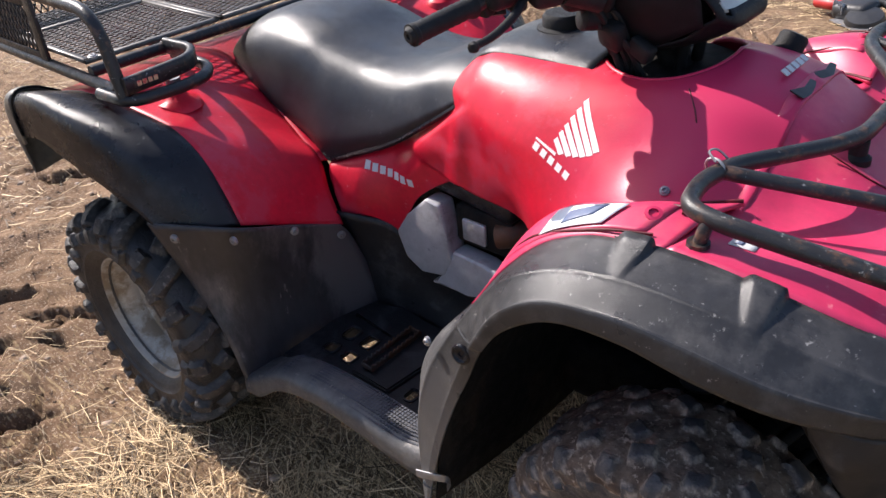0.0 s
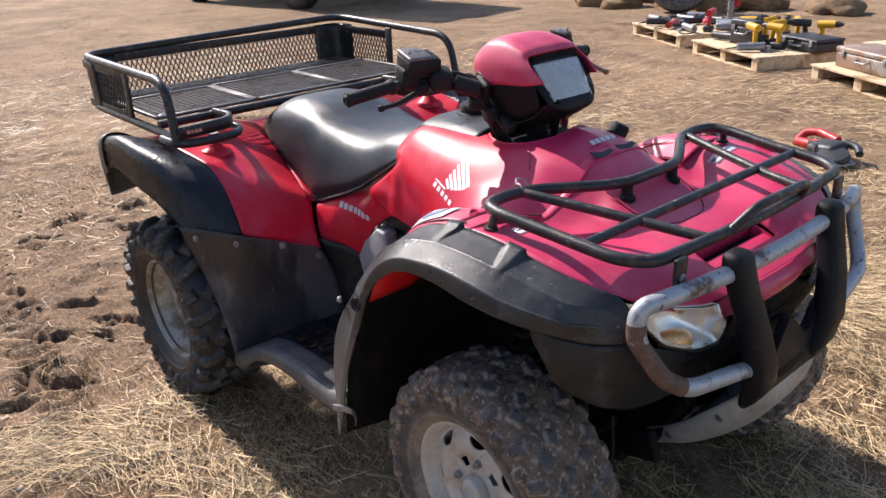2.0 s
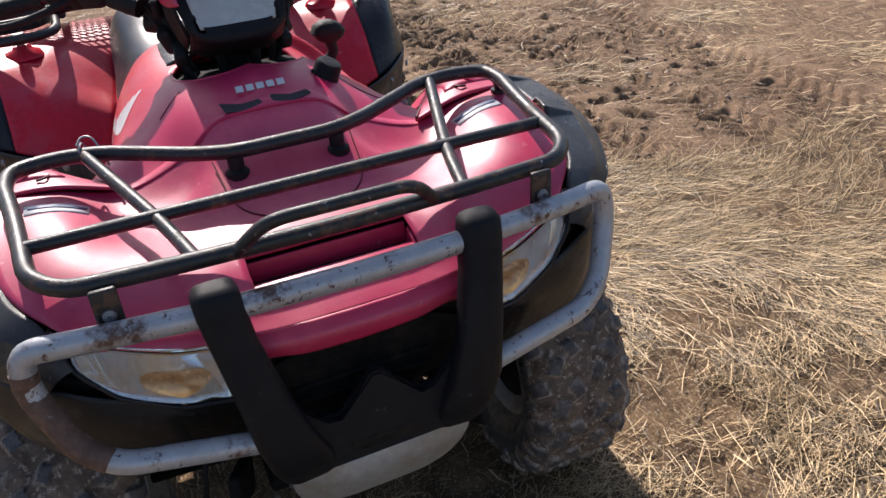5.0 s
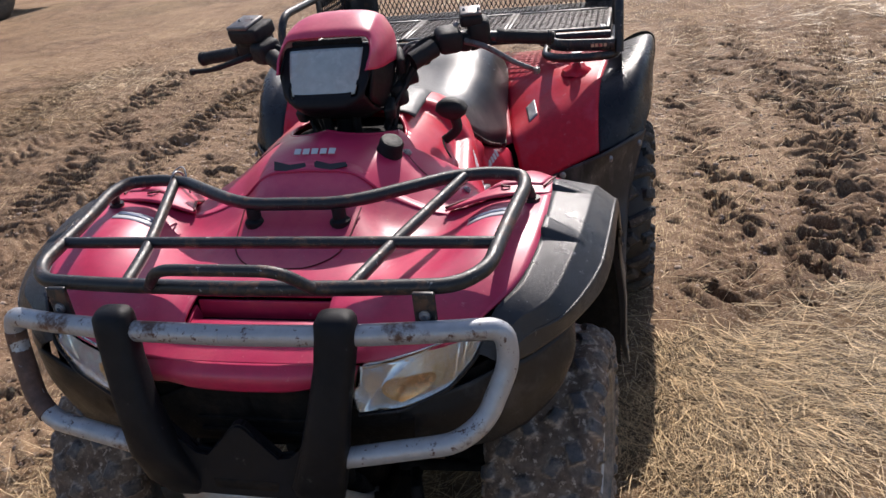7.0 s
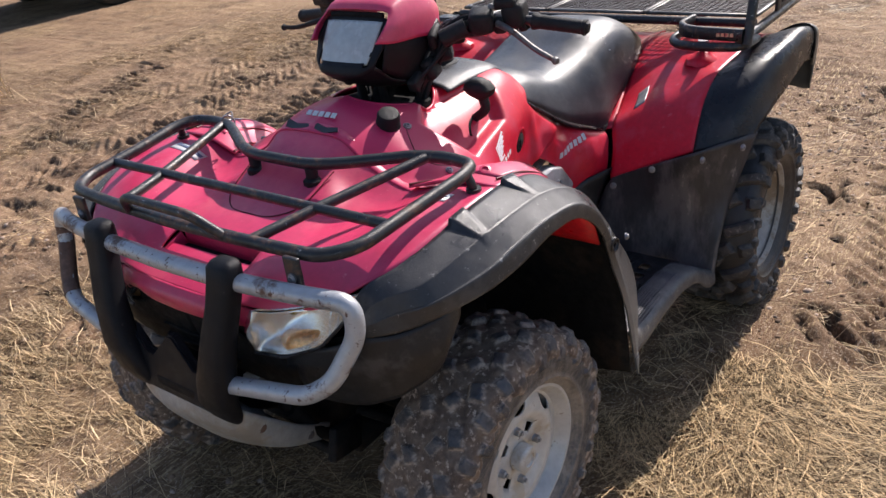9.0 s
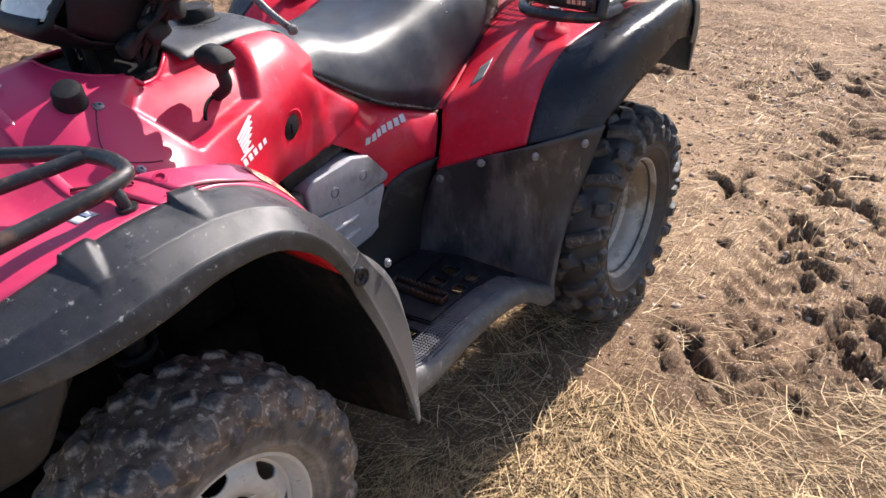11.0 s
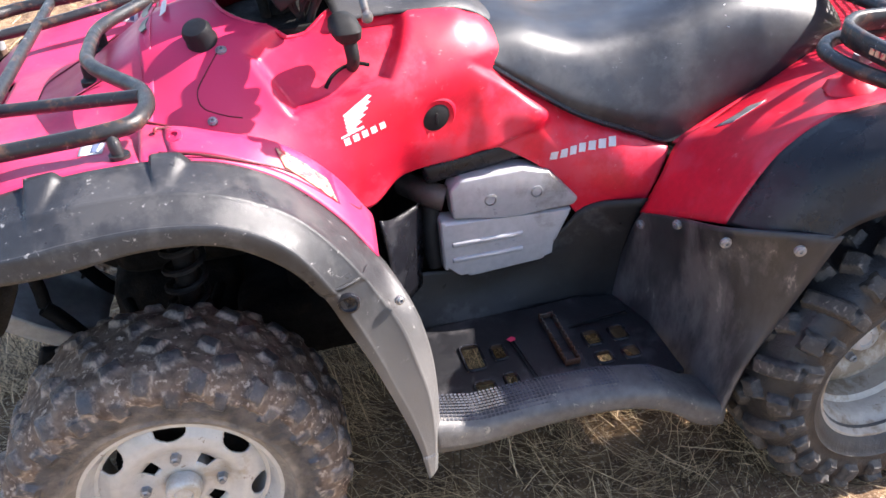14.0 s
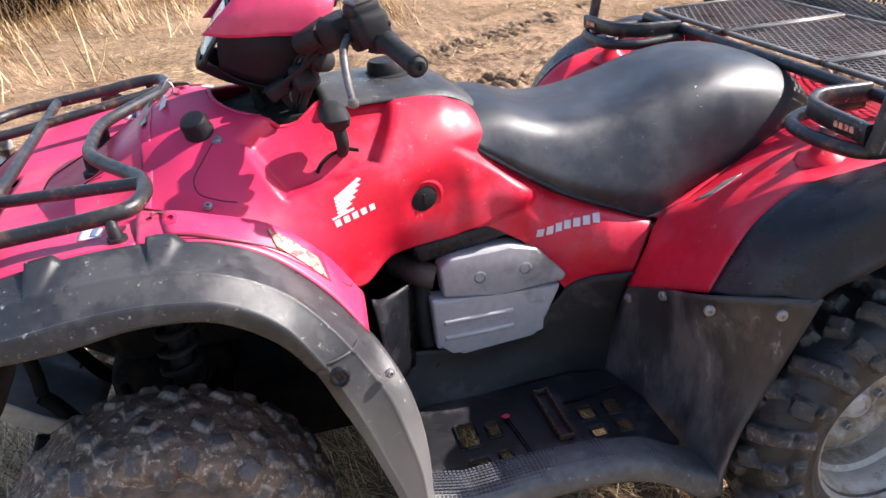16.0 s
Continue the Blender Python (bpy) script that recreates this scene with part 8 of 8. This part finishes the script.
add_tube(bm, [(-0.20, 0.0, 0.05), (-0.20, 0.0, 0.34)], 0.10, seg=18)
part("tank", bm, CHEST, gen, "brown metal tank")
bm = bmesh.new()
add_tube(bm, corner([(-0.28, 0, 0.36), (-0.22, 0, 0.50), (0.05, 0, 0.52), (0.20, 0, 0.44)], 0.05, 4), 0.012, seg=8)
part("hose", bm, TOOLBLACK, gen)
for x, y, L, a in ((0.62, 3.05, 0.55, -20), (0.30, 3.62, 0.20, 62), (0.02, 3.95, 0.10, 10)):
    bm = bmesh.new()
    add_box(bm, (0, 0, 0), (L, 0.035, 0.012), 0.003, seg=1)
    for v in bm.verts:
        v.co.y += 0.010 * math.sin(v.co.x * 9)
    ob = part("wood_splinter", bm, PLANK, None)
    ob.matrix_world = pose(x, y, ground_z(x, y) + 0.008, 3, 2, a)
    tagged(ob, "pale splinter of wood lying on the soil", "wood scrap", "wood scraps")


# ---- vehicles at the edge of the yard ----
def road_wheel(parent, c, R, w, rim_mat, side):
    bm = bmesh.new()
    add_lathe(bm, [(R * 0.56, -w / 2), (R * 0.80, -w / 2), (R * 0.95, -w * 0.42), (R, -w * 0.30), (R, w * 0.30), (R * 0.95, w * 0.42), (R * 0.80, w / 2), (R * 0.56, w / 2)], axis(c, (0, 1, 0)), 36)
    wh = part("wheel", bm, RUBBER_CLEAN, parent, "dusty road tyre")
    bm = bmesh.new()
    add_lathe(bm, [(R * 0.57, -w * 0.42), (R * 0.52, -w * 0.3), (R * 0.40, -w * 0.1), (R * 0.2, -w * 0.15), (0.0, -w * 0.15)], axis(c, (0, -side, 0)), 28)
    part("rim", bm, rim_mat, wh, "pale steel rim")


bus = empty("yellow_bus", pose(-6.2, -9.45, 0), "long yellow bus with black skirt rails parked on dry grass", "bus")
bm = bmesh.new()
add_box(bm, (0, 0, 1.65), (7.2, 2.3, 2.3), 0.12, seg=3)
part("body", bm, BUSYELLOW, bus)
for z, h in ((0.52, 0.07), (0.98, 0.06), (1.35, 0.06)):
    bm = bmesh.new()
    add_box(bm, (0, 0, z), (7.22, 2.34, h), 0.01)
    part("rub_rail", bm, TOOLBLACK, bus, "black rub rail")
for k in range(7):
    bm = bmesh.new()
    add_box(bm, (-2.9 + 0.95 * k, 1.155, 2.1), (0.75, 0.02, 0.62), 0.02)
    part("window", bm, BLACKDECAL, bus, "dark bus window")
bm = bmesh.new()
add_box(bm, (0.2, 0, 0.42), (6.6, 1.2, 0.16), 0.02)
part("underframe", bm, DARK, bus)
bm = bmesh.new()
add_box(bm, (2.75, 1.02, 0.40), (0.7, 0.30, 0.22), 0.03)
part("step_box", bm, DARK, bus)
for x in (-1.95, 2.0):
    for s in (1, -1):
        road_wheel(bus, (x, s * 1.02, 0.45), 0.46, 0.26, RIM, s)

trailer = empty("flat_trailer", pose(2.05, -8.15, 0, 0, 0, 58.5), "low grey timber trailer over tall dry grass", "trailer")
bm = bmesh.new()
add_box(bm, (0, -0.02, 0.50), (5.2, 0.12, 0.17), 0.01)
part("side_rail", bm, PLANK, trailer, "weathered grey side rail")
for k in range(8):
    bm = bmesh.new()
    add_box(bm, (-2.3 + 0.65 * k, -1.0, 0.60), (0.62, 1.95, 0.04), 0.004, seg=1)
    part("deck_board", bm, PLANK, trailer)
bm = bmesh.new()
for y in (-0.35, -1.6):
    add_box(bm, (0, y, 0.46), (5.0, 0.10, 0.18), 0.01)
part("frame", bm, DARK, trailer)
# dark upright sheet added to stand for the shadow below the side rail
bm = bmesh.new()
add_box(bm, (0, -0.45, 0.24), (5.0, 0.06, 0.40), 0.01)
part("shade_board", bm, DARK, trailer)
for x in (-0.5, 0.5):
    for y in (-0.7, -1.7):
        road_wheel(trailer, (x, y, 0.31), 0.32, 0.20, IRON, 1)

truck = empty("farm_truck", pose(-11.2, 6.6, 0, 0, 0, 6), "dark flatbed farm truck with rusty wheels", "truck")
bm = bmesh.new()
add_box(bm, (0, 0, 1.25), (5.0, 2.0, 0.9), 0.08)
part("body", bm, DARK, truck)
bm = bmesh.new()
add_box(bm, (0, 0, 0.70), (4.6, 0.9, 0.20), 0.02)
part("frame", bm, DARK, truck)
for x in (-1.85, 1.15):
    for s in (1, -1):
        road_wheel(truck, (x, s * 0.95, 0.42), 0.43, 0.30, IRON, s)

# loose tyres and stones by the far hedge
for x, y, a, R in ((-4.7, 8.6, 70, 0.42), (-0.2, 8.2, 0, 0.38), (-0.1, 8.25, 0, 0.38)):
    k = 1 if (x, y) == (-0.1, 8.25) else 0
    t = empty("loose_tyre", pose(x, y, ground_z(x, y) + (0.11 if a == 0 else 0.40) + 0.22 * k, a, 0, 30), "old grey tyre dumped at the yard's edge", "tyre", "dumped tyres")
    bm = bmesh.new()
    add_lathe(bm, [(R * 0.58, -0.10), (R * 0.85, -0.11), (R * 0.97, -0.08), (R, 0.0), (R * 0.97, 0.08), (R * 0.85, 0.11), (R * 0.58, 0.10)], Matrix.Identity(4), 30)
    bmesh.ops.delete(bm, geom=[f for f in bm.faces if len(f.verts) > 4], context="FACES")
    part("casing", bm, RUBBER, t, thick=0.012)
for k in range(14):
    g = random.Random(k)
    x, y, r = g.uniform(-7.5, -2.0), g.uniform(8.4, 10.0), g.uniform(0.12, 0.42)
    bm = bmesh.new()
    bmesh.ops.create_icosphere(bm, subdivisions=3, radius=r)
    for v in bm.verts:
        v.co *= 1 + 0.5 * noise.noise(v.co * 3 / r * 0.4 + Vector((k, 0, 0)))
        v.co.z *= 0.6
    ob = part("stone", bm, SOIL, None)
    ob.matrix_world = pose(x, y, ground_z(x, y) + r * 0.3, 0, 0, k * 40)
    tagged(ob, "rough earth-covered stone at the yard's edge", "stone", "stones at the edge")
